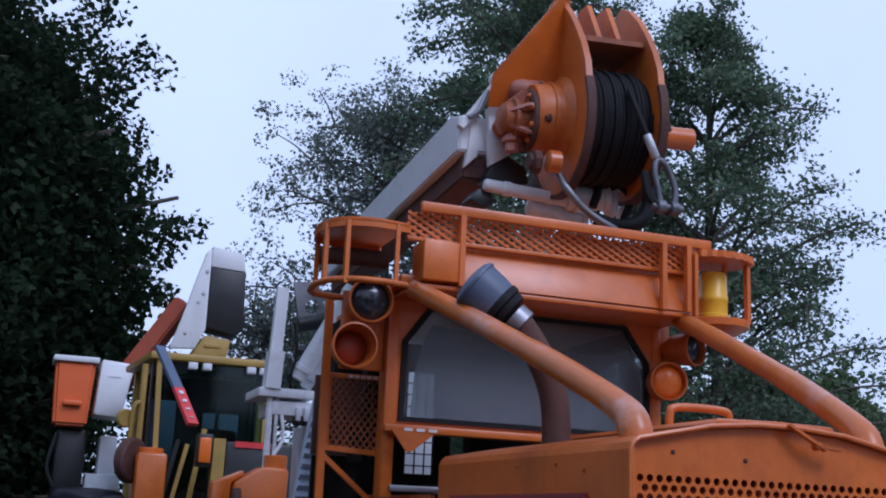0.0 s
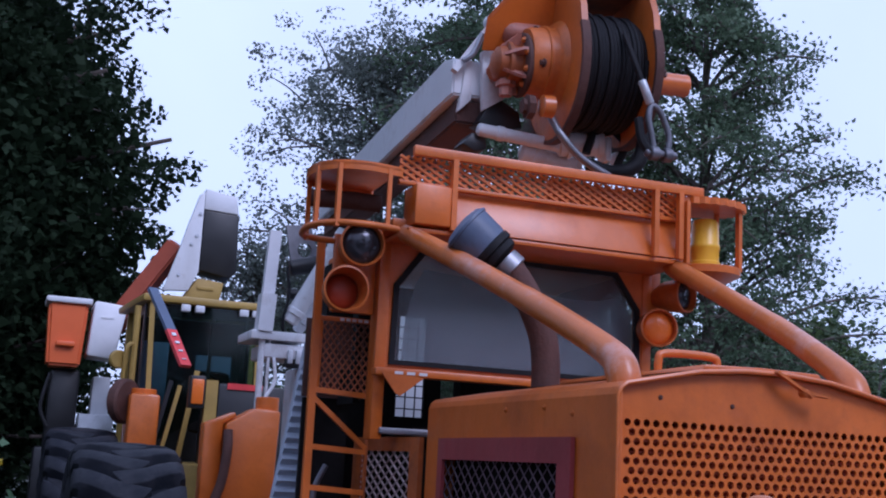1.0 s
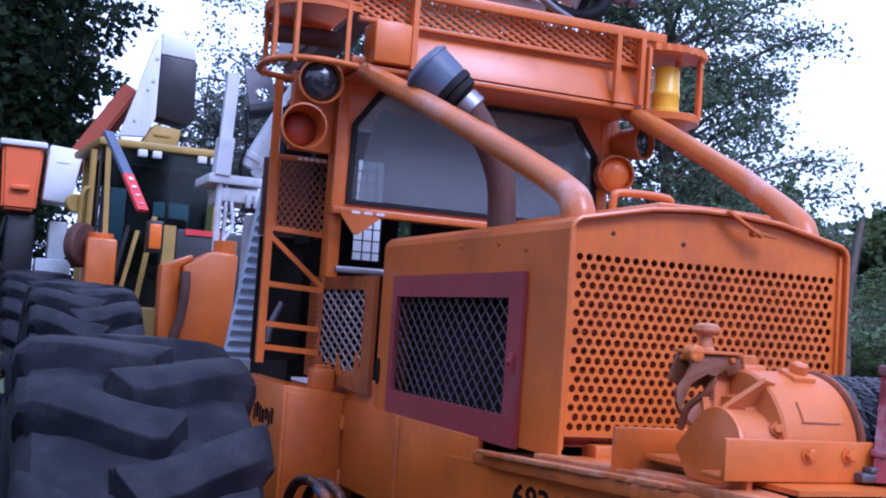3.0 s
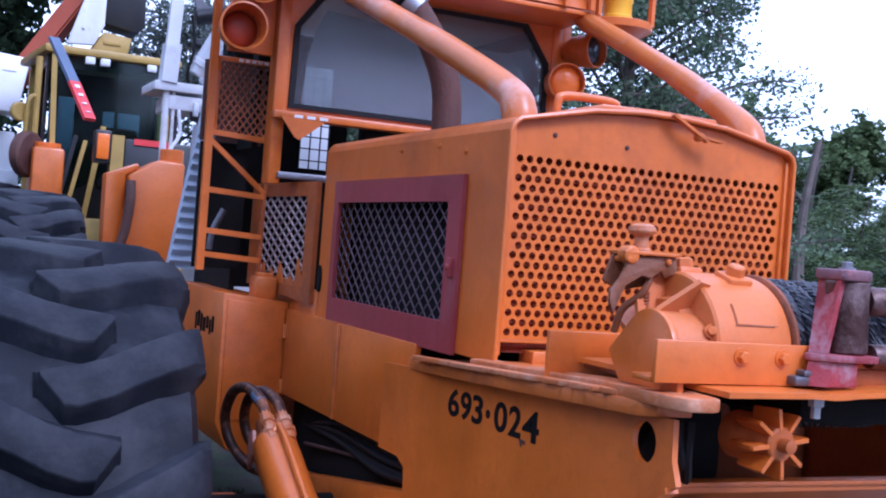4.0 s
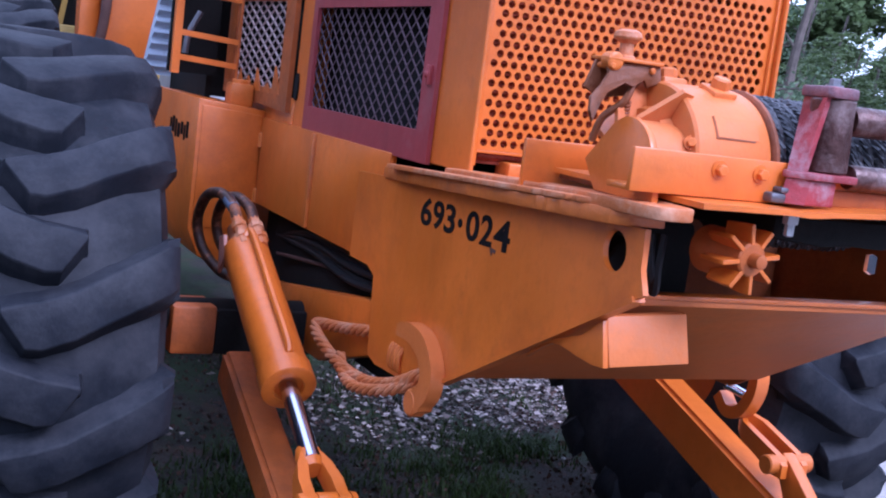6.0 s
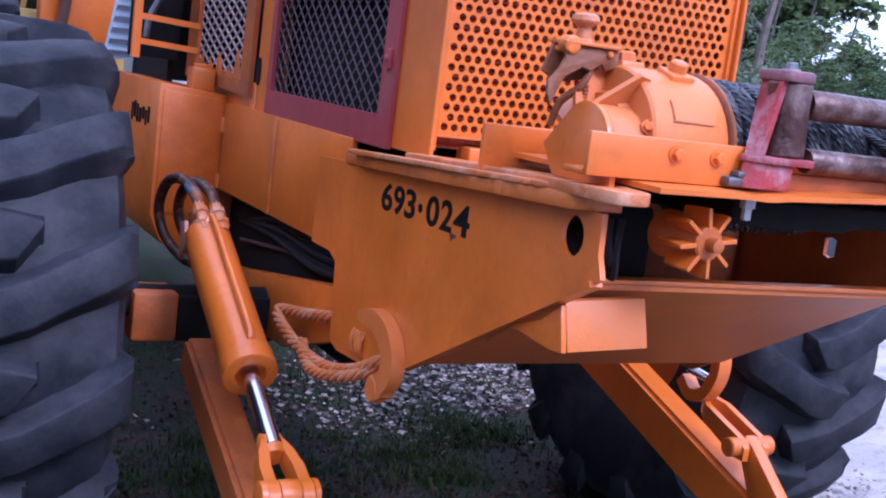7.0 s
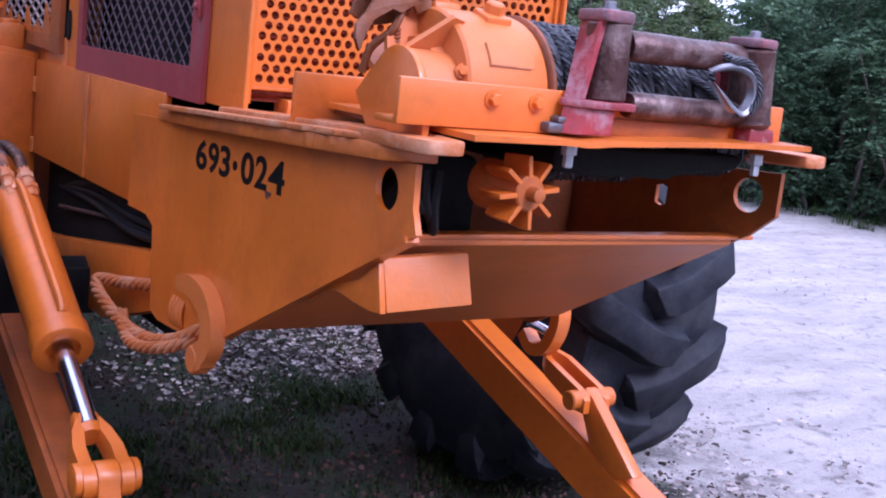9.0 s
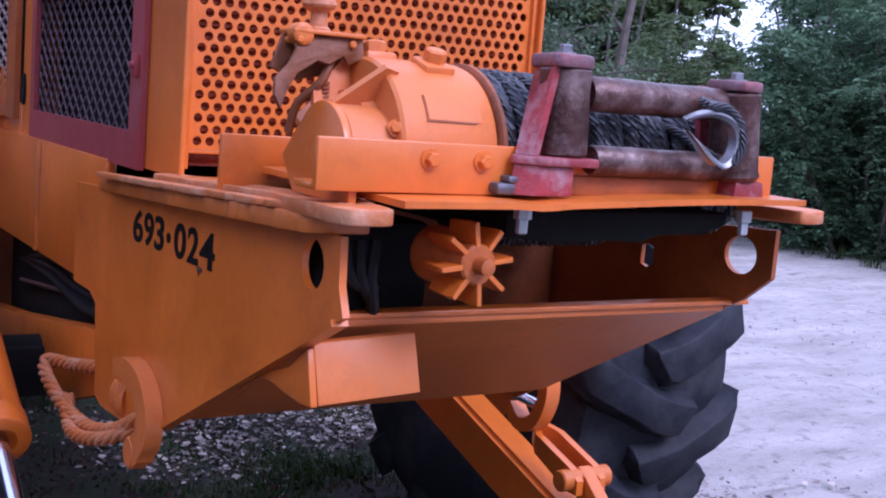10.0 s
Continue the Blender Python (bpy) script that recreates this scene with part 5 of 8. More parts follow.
def build_wheel(x, y, z, R, W, lugs=22, turn=0.0, parent=None):
    w = new("wheel")
    w.parent = parent or skidder
    w.matrix_local = pose(x, y, z, turn)
    part("tyre", tyre_mesh(R, W, 0.36), RUBBER, w, "dusty black bar-lug tractor tyre")
    for s in (-1, 1):
        first = part("lug", lug_mesh(R, W, s), RUBBER, w)
        for k in range(lugs):
            lug = first if k == 0 else new("lug", first.data)
            lug.parent = w
            lug.matrix_local = Matrix.Rotation(-2 * math.pi / lugs * (k + (0.5 if s > 0 else 0.0)), 4, "X")
    bm = bmesh.new()
    lathe(bm, (-W * 0.34 * 1, 0, 0), (1, 0, 0), [(0, 0.30), (0, 0.365), (0.02, 0.375), (0.05, 0.34), (W * 0.34, 0.33), (W * 0.63, 0.34), (W * 0.66, 0.375), (W * 0.68, 0.365), (W * 0.68, 0.30), (W * 0.5, 0.28), (W * 0.45, 0.1), (W * 0.2, 0.1), (W * 0.2, 0.28)], 36)
    part("rim", bm, ORANGE_WORN, w)
    return w


AXLE_Y, AXLE_Z = 1.12, 0.66
for side in (-1, 1):
    build_wheel(-1.45 if side < 0 else 1.375, AXLE_Y, AXLE_Z, 0.88, 0.70, 14, 3.0 if side < 0 else 9.0)


def build_axle():
    # axle coloured near-black for the shade between the wheels
    bm = bmesh.new()
    lathe(bm, (-1.2, AXLE_Y, AXLE_Z), (2, AXLE_Y, AXLE_Z), [(0, 0.1), (0.05, 0.14), (0.22, 0.055), (0.9, 0.055), (1.05, 0.2), (1.35, 0.2), (1.5, 0.055), (2.18, 0.055), (2.35, 0.14), (2.4, 0.1)], 28)
    part("front_axle", bm, DARK, skidder)
    # near beam in the darker orange, for the shade it sits in
    bm = bmesh.new()
    box(bm, -0.95, -0.80, AXLE_Y - 0.09, AXLE_Y + 0.09, 0.540, 0.705, 0.012)
    part("axle_beam", bm, ORANGE_SHADE_GRIME, skidder)
    # near-black block for the dark behind the ram
    bm = bmesh.new()
    box(bm, -0.798, -0.45, AXLE_Y - 0.07, AXLE_Y + 0.09, 0.536, 0.69, 0.012)
    part("axle_housing", bm, DARK, skidder)
    bm = bmesh.new()
    box(bm, 0.45, 0.93, AXLE_Y - 0.09, AXLE_Y + 0.09, 0.52, 0.68, 0.012)
    part("axle_beam", bm, ORANGE, skidder)
    bm = bmesh.new()
    box(bm, -0.44, 0.44, 2.1, 4.6, 0.55, 1.1, 0.03)
    box(bm, -1.0, 1.0, 4.15, 4.45, 0.75, 0.95, 0.03)
    part("rear_frame", bm, ORANGE_DARK, skidder)


build_axle()
for side in (-1, 1):
    build_wheel(-1.32 if side < 0 else 1.39, 4.3, 0.88, 0.87, 0.60, 22, 5.0)


def build_tool_box():
    t = new("tool_box")
    t.parent = skidder
    bm = bmesh.new()
    prism(bm, [(-0.75, 0.85), (-0.70, 0.74), (-0.62, 0.72), (-0.483, 0.72), (-0.483, 1.335), (-0.75, 1.36)], "y", 1.77, 2.75, bevel=0.006)
    part("box_body", bm, ORANGE, t)
    bm = bmesh.new()
    prism(bm, [(-0.735, 0.86), (-0.50, 0.86), (-0.50, 1.315), (-0.735, 1.335)], "y", 1.762, 1.7695, bevel=0.003)
    part("box_door", bm, ORANGE, t)
    for z in (1.0, 1.22):
        bm = bmesh.new()
        cyl(bm, (-0.497, 1.755, z - 0.03), (-0.497, 1.755, z + 0.03), 0.011, 10)
        part("hinge", bm, ORANGE_WORN, t)
    bm = bmesh.new()
    rnd = random.Random(9)
    y = 1.9
    for k in range(7):
        w = rnd.uniform(0.025, 0.05)
        z = 1.215 + rnd.uniform(-0.01, 0.01)
        box(bm, -0.7525, -0.7505, y, y + w, z - rnd.uniform(0.02, 0.04), z + rnd.uniform(0.02, 0.045), 0)
        y += w + 0.015
    part("decal_bar", bm, TEXTBLACK, t)
    bm = bmesh.new()
    box(bm, -0.62, -0.53, 1.80, 1.90, 1.34, 1.43, 0.01)
    cyl(bm, (-0.575, 1.85, 1.42), (-0.575, 1.85, 1.445), 0.035, 16)
    part("filler_neck", bm, ORANGE_WORN, t)


build_tool_box()


def build_side_screen():
    """The small hinged mesh door that hangs ajar behind the hood."""
    s = new("side_screen")
    s.parent = skidder
    s.matrix_local = pose(-0.49, 1.48, 0, 0, 0, 4)
    bm = bmesh.new()
    y0, y1, z0, z1 = 0.0, 0.72, 1.35, 1.815
    prism(bm, [(y0, z0), (y1, z0 + 0.035), (y1, z1), (y0, z1)], "x", -0.010, 0.010, holes=[[(0.09, z0 + 0.075), (0.09, z1 - 0.055), (0.63, z1 - 0.055), (0.63, z0 + 0.09)]])
    # frame painted darker for the shade it hangs in
    part("screen_frame", bm, ORANGE_SHADE_GRIME, s)
    bm = bmesh.new()
    diamond_mesh(bm, 0.08, 0.64, z0 + 0.07, z1 - 0.05, "x", 0.0, 0.083, 0.045, 0.008, 0.004, 0.6)
    part("screen_mesh", bm, PALEWIRE, s, "bent pale expanded metal")
    bm = bmesh.new()
    rnd = random.Random(2)
    for k in range(5):
        y = 0.12 + k * 0.1
        prism(bm, [(y - 0.04, z0 + 0.06), (y + 0.04, z0 + 0.06), (y + rnd.uniform(-0.01, 0.02), z0 + rnd.uniform(0.09, 0.17))], "x", -0.012, -0.006)
    part("torn_edge", bm, ORANGE_WORN, s)
    # hole shown by a near-black disc in place of its shade
    bm = bmesh.new()
    prism(bm, circle(-0.045, 1.45, 0.05, 16, 0.018), "x", 0.004, 0.012)
    part("finger_hole", bm, DARK, s)

    bm = bmesh.new()
    box(bm, -0.480, -0.468, 1.45, 2.30, 1.20, 1.405, 0.003)
    part("side_skirt", bm, ORANGE, skidder)


build_side_screen()


def work_lamp(x, y, z, r, lens, upper, turn=0.0):
    l = new("work_lamp")
    l.parent = skidder
    l.matrix_local = pose(x, y, z, 0, 0, turn)
    bm = bmesh.new()
    lathe(bm, (0, 0, 0), (0, -1, 0), [(0, r * 0.55), (0.05, r * 0.9), (0.12, r * 1.0), (0.16, r * 1.04), (0.163, r * 0.95), (0.15, r * 0.92), (0.05, r * 0.82), (0.045, 0.004)], 30)
    part("lamp_shell", bm, ORANGE_WORN, l)
    bm = bmesh.new()
    if upper:
        lathe(bm, (0, -0.125, 0), (0, -1, 0), [(0, r * 0.92), (0.006, r * 0.9), (0.02, r * 0.7), (0.028, r * 0.35), (0.03, 0.004)], 28)
        part("lens", bm, lens, l, "orange domed lens" if lens is AMBER else "clear glass headlamp lens")
    else:
        lathe(bm, (0, -0.045, 0), (0, -1, 0), [(0, r * 0.82), (0.010, r * 0.78), (0.022, r * 0.60), (0.030, r * 0.32), (0.032, 0.004)], 28)
        part("lens", bm, lens, l, "orange turn-signal lens")
    return l


LAMPGLASS = material("dark_lamp_glass", (0.05, 0.05, 0.06), 0.08, 0.6, vary=0.1, bump=0.0)


def build_cab():
    yf = 1.70
    c = new("cab")
    c.parent = skidder
    c["label"] = "orange steel operator cab with a sloped windscreen guard"
    win = [(-0.573, 2.105), (0.573, 2.105), (0.568, 2.43), (0.455, 2.585), (-0.455, 2.585), (-0.568, 2.43)]
    inner = [(x * 0.965, 2.35 + (z - 2.35) * 0.93) for x, z in win]
    bm = bmesh.new()
    prism(bm, [(-0.634, 2.06), (0.634, 2.06), (0.634, 2.62), (-0.634, 2.62)], "y", yf, yf + 0.03, holes=[win])
    part("front_panel", bm, ORANGE, c)
    bm = bmesh.new()
    prism(bm, [(x * 1.004, 2.35 + (z - 2.35) * 1.01) for x, z in win], "y", yf - 0.012, yf + 0.012, holes=[inner])
    part("window_seal", bm, HOSE, c, "black rubber seal")
    bm = bmesh.new()
    prism(bm, inner, "y", yf - 0.002, yf + 0.004)
    gl = part("windscreen", bm, GLASS, c, "dusty reflecting windscreen", False)
    gl.visible_shadow = False
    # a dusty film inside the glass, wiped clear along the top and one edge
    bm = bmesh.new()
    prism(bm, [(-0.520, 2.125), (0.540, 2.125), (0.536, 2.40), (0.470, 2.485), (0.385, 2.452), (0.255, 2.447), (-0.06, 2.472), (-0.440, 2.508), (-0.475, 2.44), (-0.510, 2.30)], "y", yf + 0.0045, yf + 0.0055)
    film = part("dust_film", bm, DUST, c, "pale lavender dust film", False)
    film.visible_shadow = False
    # lower sill with its bent flap and the open gap below
    bm = bmesh.new()
    box(bm, -0.64, 0.64, yf - 0.05, yf + 0.02, 2.055, 2.085, 0.005)
    part("sill", bm, ORANGE, c)
    bm = bmesh.new()
    box(bm, -0.60, 0.40, yf - 0.02, yf + 0.02, 1.825, 1.850, 0.004)
    part("dash_rail", bm, STEEL, c, "bare grey rail")
    bm = bmesh.new()
    prism(bm, [(-0.62, 2.062), (-0.44, 2.052), (-0.47, 2.030), (-0.50, 2.005), (-0.54, 1.975), (-0.56, 1.985)], "y", yf - 0.075, yf - 0.065)
    part("sill_flap", bm, ORANGE, c, "bent triangular flap")
    bm = bmesh.new()
    for k in range(3):
        box(bm, -0.56 + k * 0.052, -0.525 + k * 0.052, yf - 0.0525, yf - 0.0505, 2.062, 2.074, 0)
    part("stencil_bar", bm, STENCIL_WHITE, c)
    # posts, side walls, rear wall, roof
    for side in (-1, 1):
        bm = bmesh.new()
        box(bm, side * 0.610 - 0.025, side * 0.610 + 0.025, yf - 0.006, yf + 0.09, 1.80, 2.62, 0.008)
        part("corner_post", bm, ORANGE, c)
        bm = bmesh.new()
        box(bm, *((-0.82, -0.64) if side < 0 else (0.62, 0.70)), yf + 0.032, yf + 0.06, 2.30, 2.62, 0.006)
        part("lamp_panel", bm, ORANGE, c)
        # near-black side walls: the cab's unlit inside put into their colour
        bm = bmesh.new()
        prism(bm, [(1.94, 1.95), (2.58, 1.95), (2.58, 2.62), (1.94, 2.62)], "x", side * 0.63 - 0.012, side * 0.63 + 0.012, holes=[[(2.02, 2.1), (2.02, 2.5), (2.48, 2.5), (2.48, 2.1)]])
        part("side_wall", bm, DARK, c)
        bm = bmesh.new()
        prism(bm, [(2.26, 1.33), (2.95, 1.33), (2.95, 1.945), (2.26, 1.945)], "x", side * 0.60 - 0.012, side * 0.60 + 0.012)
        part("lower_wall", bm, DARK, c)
    # rear wall near-black for the same interior shade
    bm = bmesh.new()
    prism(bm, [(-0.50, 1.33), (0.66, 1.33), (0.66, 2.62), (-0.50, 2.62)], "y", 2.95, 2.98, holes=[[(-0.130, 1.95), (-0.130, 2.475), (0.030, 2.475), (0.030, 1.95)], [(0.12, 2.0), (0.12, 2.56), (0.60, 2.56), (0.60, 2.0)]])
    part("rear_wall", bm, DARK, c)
    # near-black sheet for the shade in the gap below the sill
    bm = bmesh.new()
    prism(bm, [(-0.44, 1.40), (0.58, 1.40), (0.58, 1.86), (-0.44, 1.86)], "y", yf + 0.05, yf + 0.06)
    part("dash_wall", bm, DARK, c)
    bm = bmesh.new()
    prism(bm, [(-0.66, 1.48), (0.66, 1.48), (0.66, 3.0), (-0.50, 3.0), (-0.62, 2.6)], "z", 2.625, 2.66, bevel=0.008)
    part("cab_roof", bm, ORANGE, c)
    # seat back and grab rails seen through the glass
    bm = bmesh.new()
    box(bm, 0.03, 0.50, 2.45, 2.58, 1.75, 2.20, 0.05)
    box(bm, 0.02, 0.52, 2.1, 2.55, 1.65, 1.78, 0.05)
    part("seat", bm, DARK, c, "dark vinyl seat")
    bm = bmesh.new()
    tube(bm, [(0.05, 2.0, 2.10), (0.60, 2.0, 2.52)], 0.028, 10)
    part("cab_brace", bm, HOSE, c)
    bm = bmesh.new()
    for k in range(4):
        bar(bm, (-0.130 + k * 0.053, 2.94, 1.95), (-0.130 + k * 0.053, 2.94, 2.475), 0.006)
    for k in range(9):
        bar(bm, (-0.130, 2.935, 1.99 + k * 0.06), (0.030, 2.935, 1.99 + k * 0.06), 0.006)
    part("wire_grid", bm, DARK, c, "wire grid over the small rear opening")
    # visor, its box, and the mesh strip and rail on the roof's front edge
    bm = bmesh.new()
    prism(bm, [(1.395, 2.62), (1.41, 2.62), (1.475, 2.795), (1.46, 2.795)], "x", -0.45, 0.625, bevel=0.003)
    box(bm, -0.62, 0.64, 1.40, 1.72, 2.595, 2.615, 0.005)
    part("visor_panel", bm, ORANGE, c, "plain orange visor panel")
    bm = bmesh.new()
    box(bm, -0.605, -0.452, 1.375, 1.52, 2.625, 2.785, 0.008)
    part("visor_box", bm, ORANGE, c)
    for x in (-0.445, 0.462, 0.580):
        bm = bmesh.new()
        bar(bm, (x, 1.385, 2.615), (x, 1.385, 2.90), 0.03, 0.022)
        part("visor_post", bm, ORANGE, c)
    bm = bmesh.new()
    diamond_mesh(bm, -0.66, 0.62, 2.798, 2.90, "y", 1.43, 0.050, 0.027, 0.0095, 0.010)
    box(bm, -0.66, 0.62, 1.42, 1.45, 2.785, 2.80, 0.002)
    part("roof_mesh", bm, ORANGE, c, "heavy expanded-metal strip")
    bm = bmesh.new()
    box(bm, -0.62, 0.69, 1.372, 1.40, 2.895, 2.935, 0.004)
    part("roof_rail", bm, ORANGE, c)
    # roof stay and sloped backing plate, darkened for shade below the rail
    bm = bmesh.new()
    bar(bm, (-0.62, 1.75, 2.675), (0.66, 1.75, 2.675), 0.03)
    prism(bm, [(1.46, 2.90), (1.48, 2.90), (1.60, 2.68), (1.58, 2.68)], "x", 0.0, 0.64)
    part("mesh_stay", bm, ORANGE_DARK, c)
    # lamps
    for side in (-1, 1):
        if side < 0:
            work_lamp(-0.737, yf + 0.03, 2.56, 0.088, LAMPGLASS, True, -4)
            work_lamp(-0.792, yf + 0.03, 2.374, 0.088, LENS_ORANGE, False, -4)
        else:
            work_lamp(0.672, yf + 0.02, 2.50, 0.074, LAMPGLASS, True, 24)
            work_lamp(0.636, yf + 0.03, 2.346, 0.080, AMBER, True, -12)
    # caged shelf with a rolled hose on the verge side of the roof
    g = new("roof_cage")
    g.parent = skidder
    g["label"] = "open orange cage shelf with a rolled hose"
    rim = [(p.x, p.y) for p in smooth_path([(x, y, 0) for x, y in [(-0.67, 1.37), (-0.80, 1.345), (-0.91, 1.375), (-0.975, 1.46), (-0.985, 1.60), (-0.93, 1.73), (-0.67, 1.76)]], 4)]
    bm = bmesh.new()
    prism(bm, rim, "z", 2.818, 2.826)
    part("cage_top", bm, ORANGE, g)
    bm = bmesh.new()
    rings(bm, [[(x, y, 2.798), (x * 0.985, y + 0.012, 2.798), (x * 0.985, y + 0.012, 2.834), (x, y, 2.834)] for x, y in rim])
    part("cage_band", bm, ORANGE, g, "curved flat orange band")
    bm = bmesh.new()
    tube(bm, [(x, y, 2.59) for x, y in rim], 0.013, 10)
    part("cage_base", bm, ORANGE_WORN, g)
    for x, y, w in ((-0.718, 1.36, 0.014), (-0.912, 1.378, 0.030), (-0.972, 1.47, 0.030), (-0.945, 1.72, 0.022)):
        bm = bmesh.new()
        bar(bm, (x, y, 2.585 if w < 0.02 else 2.575), (x, y, 2.82), w, 0.016)
        part("cage_bar", bm, ORANGE, g)
    bm = bmesh.new()
    tube(bm, smooth_path([(-0.69, 1.56, 2.722), (-0.80, 1.58, 2.728), (-0.96, 1.62, 2.726)], 5), 0.036, 12)
    part("rolled_hose", bm, RUST, g)
    # round shelf that carries the beacon on the track side
    g = new("beacon_cage")
    g.parent = skidder
    g["label"] = "round orange shelf with a yellow beacon under a fluted cover"
    cx, cy = 0.762, 1.475
    bm = bmesh.new()
    lathe(bm, (cx, cy, 2.542), (cx, cy, 3), [(0, 0.06), (0.004, 0.10), (0.030, 0.150), (0.058, 0.152), (0.062, 0.147), (0.064, 0.02)], 32)
    part("cage_base", bm, ORANGE, g)
    bm = bmesh.new()
    edge = []
    for k in range(96):
        a = 2 * math.pi * k / 96
        edge.append((cx - 0.002 + (0.182 + 0.007 * math.sin(a * 24)) * math.cos(a), cy + (0.140 + 0.006 * math.sin(a * 24)) * math.sin(a)))
    prism(bm, edge, "z", 2.862, 2.892)
    part("cage_top", bm, ORANGE, g, "fluted orange cover")
    for x, y, w in ((0.606, 1.37, 0.028), (0.905, 1.43, 0.028), (0.838, 1.50, 0.016)):
        bm = bmesh.new()
        bar(bm, (x, y, 2.60), (x, y, 2.865), w, 0.016)
        part("cage_bar", bm, ORANGE, g)
    bm = bmesh.new()
    lathe(bm, (0.772, 1.49, 2.606), (0.772, 1.49, 4), [(0, 0.066), (0.03, 0.066), (0.034, 0.061), (0.085, 0.061), (0.089, 0.064), (0.105, 0.064), (0.109, 0.061), (0.20, 0.058), (0.216, 0.05), (0.220, 0.01)], 24)
    part("beacon", bm, BEACON, g, "yellow warning beacon")


build_cab()


def build_ladder():
    """Open step frame on the cab's flank with a mesh panel above."""
    l = new("step_frame")
    l.parent = skidder
    y = 1.90
    xl, xr = -0.832, -0.588
    bm = bmesh.new()
    bar(bm, (xl + 0.004, y, 1.44), (xl - 0.002, y, 2.62), 0.030, 0.03)
    part("frame_post", bm, ORANGE, l)
    bm = bmesh.new()
    box(bm, xr - 0.004, xr + 0.010, y - 0.01, y + 0.01, 1.36, 2.3, 0.003)
    part("frame_post", bm, ORANGE_SHADE_GRIME, l)
    for z in (1.985, 1.755, 1.592, 1.497):
        bm = bmesh.new()
        bar(bm, (xl, y, z + 0.008), (xr, y, z - 0.006), 0.024, 0.022)
        part("step_bar", bm, ORANGE, l)
    bm = bmesh.new()
    bar(bm, (xl + 0.01, y, 1.96), (xr, y, 1.765), 0.022, 0.02)
    part("diagonal_bar", bm, ORANGE, l)
    bm = bmesh.new()
    box(bm, xl, xr, y - 0.004, y + 0.012, 2.28, 2.30, 0.003)
    box(bm, xl + 0.005, xl + 0.03, y - 0.004, y + 0.012, 1.99, 2.28, 0.003)
    part("panel_rim", bm, ORANGE, l)
    bm = bmesh.new()
    diamond_mesh(bm, xl + 0.02, xr, 1.99, 2.28, "y", y + 0.01, 0.029, 0.040, 0.0078, 0.005)
    part("panel_mesh", bm, ORANGE_DARK, l)
    bm = bmesh.new()
    for k in range(5):
        box(bm, xl + 0.10 + k * 0.026, xl + 0.118 + k * 0.026, y - 0.0075, y - 0.0055, 2.284, 2.296, 0)
    part("stencil_bar", bm, STENCIL_WHITE, l)
    # near-black sheet for the dark behind the steps
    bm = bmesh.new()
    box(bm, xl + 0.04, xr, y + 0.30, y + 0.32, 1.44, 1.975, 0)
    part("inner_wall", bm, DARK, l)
    for x0, x1 in ((xl + 0.03, -0.762), (-0.735, xr + 0.05)):
        bm = bmesh.new()
        box(bm, x0, x1, y + 0.28, y + 0.30, 1.978, 2.32, 0)
        part("inner_panel", bm, RUST, l)
    bm = bmesh.new()
    tube(bm, smooth_path([(-0.76, 2.05, 1.52), (-0.75, 2.05, 1.60), (-0.71, 2.05, 1.69)], 5), 0.013, 8)
    part("control_lever", bm, DULL_STEEL, l)


build_ladder()


def build_braces_and_exhaust():
    for side in (-1, 1):
        bm = bmesh.new()
        x0 = side * 0.395
        tube(bm, smooth_path([(x0, 0.09, 1.93), (x0, 0.10, 1.99), (x0 + side * 0.006, 0.16, 2.05), (x0 + side * 0.045, 0.40, 2.165), (x0 + side * 0.085, 0.65, 2.272), (x0 + side * 0.14, 1.05, 2.434), (x0 + side * 0.195, 1.40, 2.57), (x0 + side * 0.205, 1.48, 2.60)], 5), [0.049] * 8 + [0.047, 0.045, 0.043, 0.042] + [0.041] * 8 + [0.0385] * 16, 20)
        part("brace_pipe", bm, PIPE, skidder, "thick orange brush-guard pipe with scuffed paint")
    e = new("exhaust")
    e.parent = skidder
    bm = bmesh.new()
    pts = smooth_path([(-0.205, 1.0, 1.95), (-0.205, 1.0, 2.08), (-0.225, 1.0, 2.20), (-0.285, 1.01, 2.33), (-0.36, 1.02, 2.435)], 6)
    tube(bm, pts, 0.052, 20)
    part("exhaust_pipe", bm, RUST, e, "rust-brown exhaust stack")
    d = Vector((-0.17, 0.06, 0.15)).normalized()
    p = Vector((-0.345, 1.015, 2.42))
    bm = bmesh.new()
    lathe(bm, p - d * 0.01, p + d, [(0, 0.056), (0.003, 0.06), (0.05, 0.06), (0.053, 0.055)], 22)
    part("clamp", bm, STEEL, e)
    bm = bmesh.new()
    lathe(bm, p + d * 0.05, p + d, [(0, 0.06), (0.008, 0.078), (0.03, 0.083), (0.034, 0.078), (0.038, 0.088), (0.06, 0.09), (0.066, 0.084)], 24)
    part("rubber_boot", bm, HOSE, e, "black rubber boot")
    bm = bmesh.new()
    lathe(bm, p + d * 0.105, p + d, [(0, 0.07), (0.008, 0.084), (0.03, 0.088), (0.11, 0.092), (0.112, 0.097), (0.122, 0.097), (0.124, 0.092), (0.136, 0.078), (0.143, 0.045), (0.145, 0.004)], 34)
    part("intake_drum", bm, GREYPLASTIC, e, "blue-grey cylindrical intake drum")


build_braces_and_exhaust()


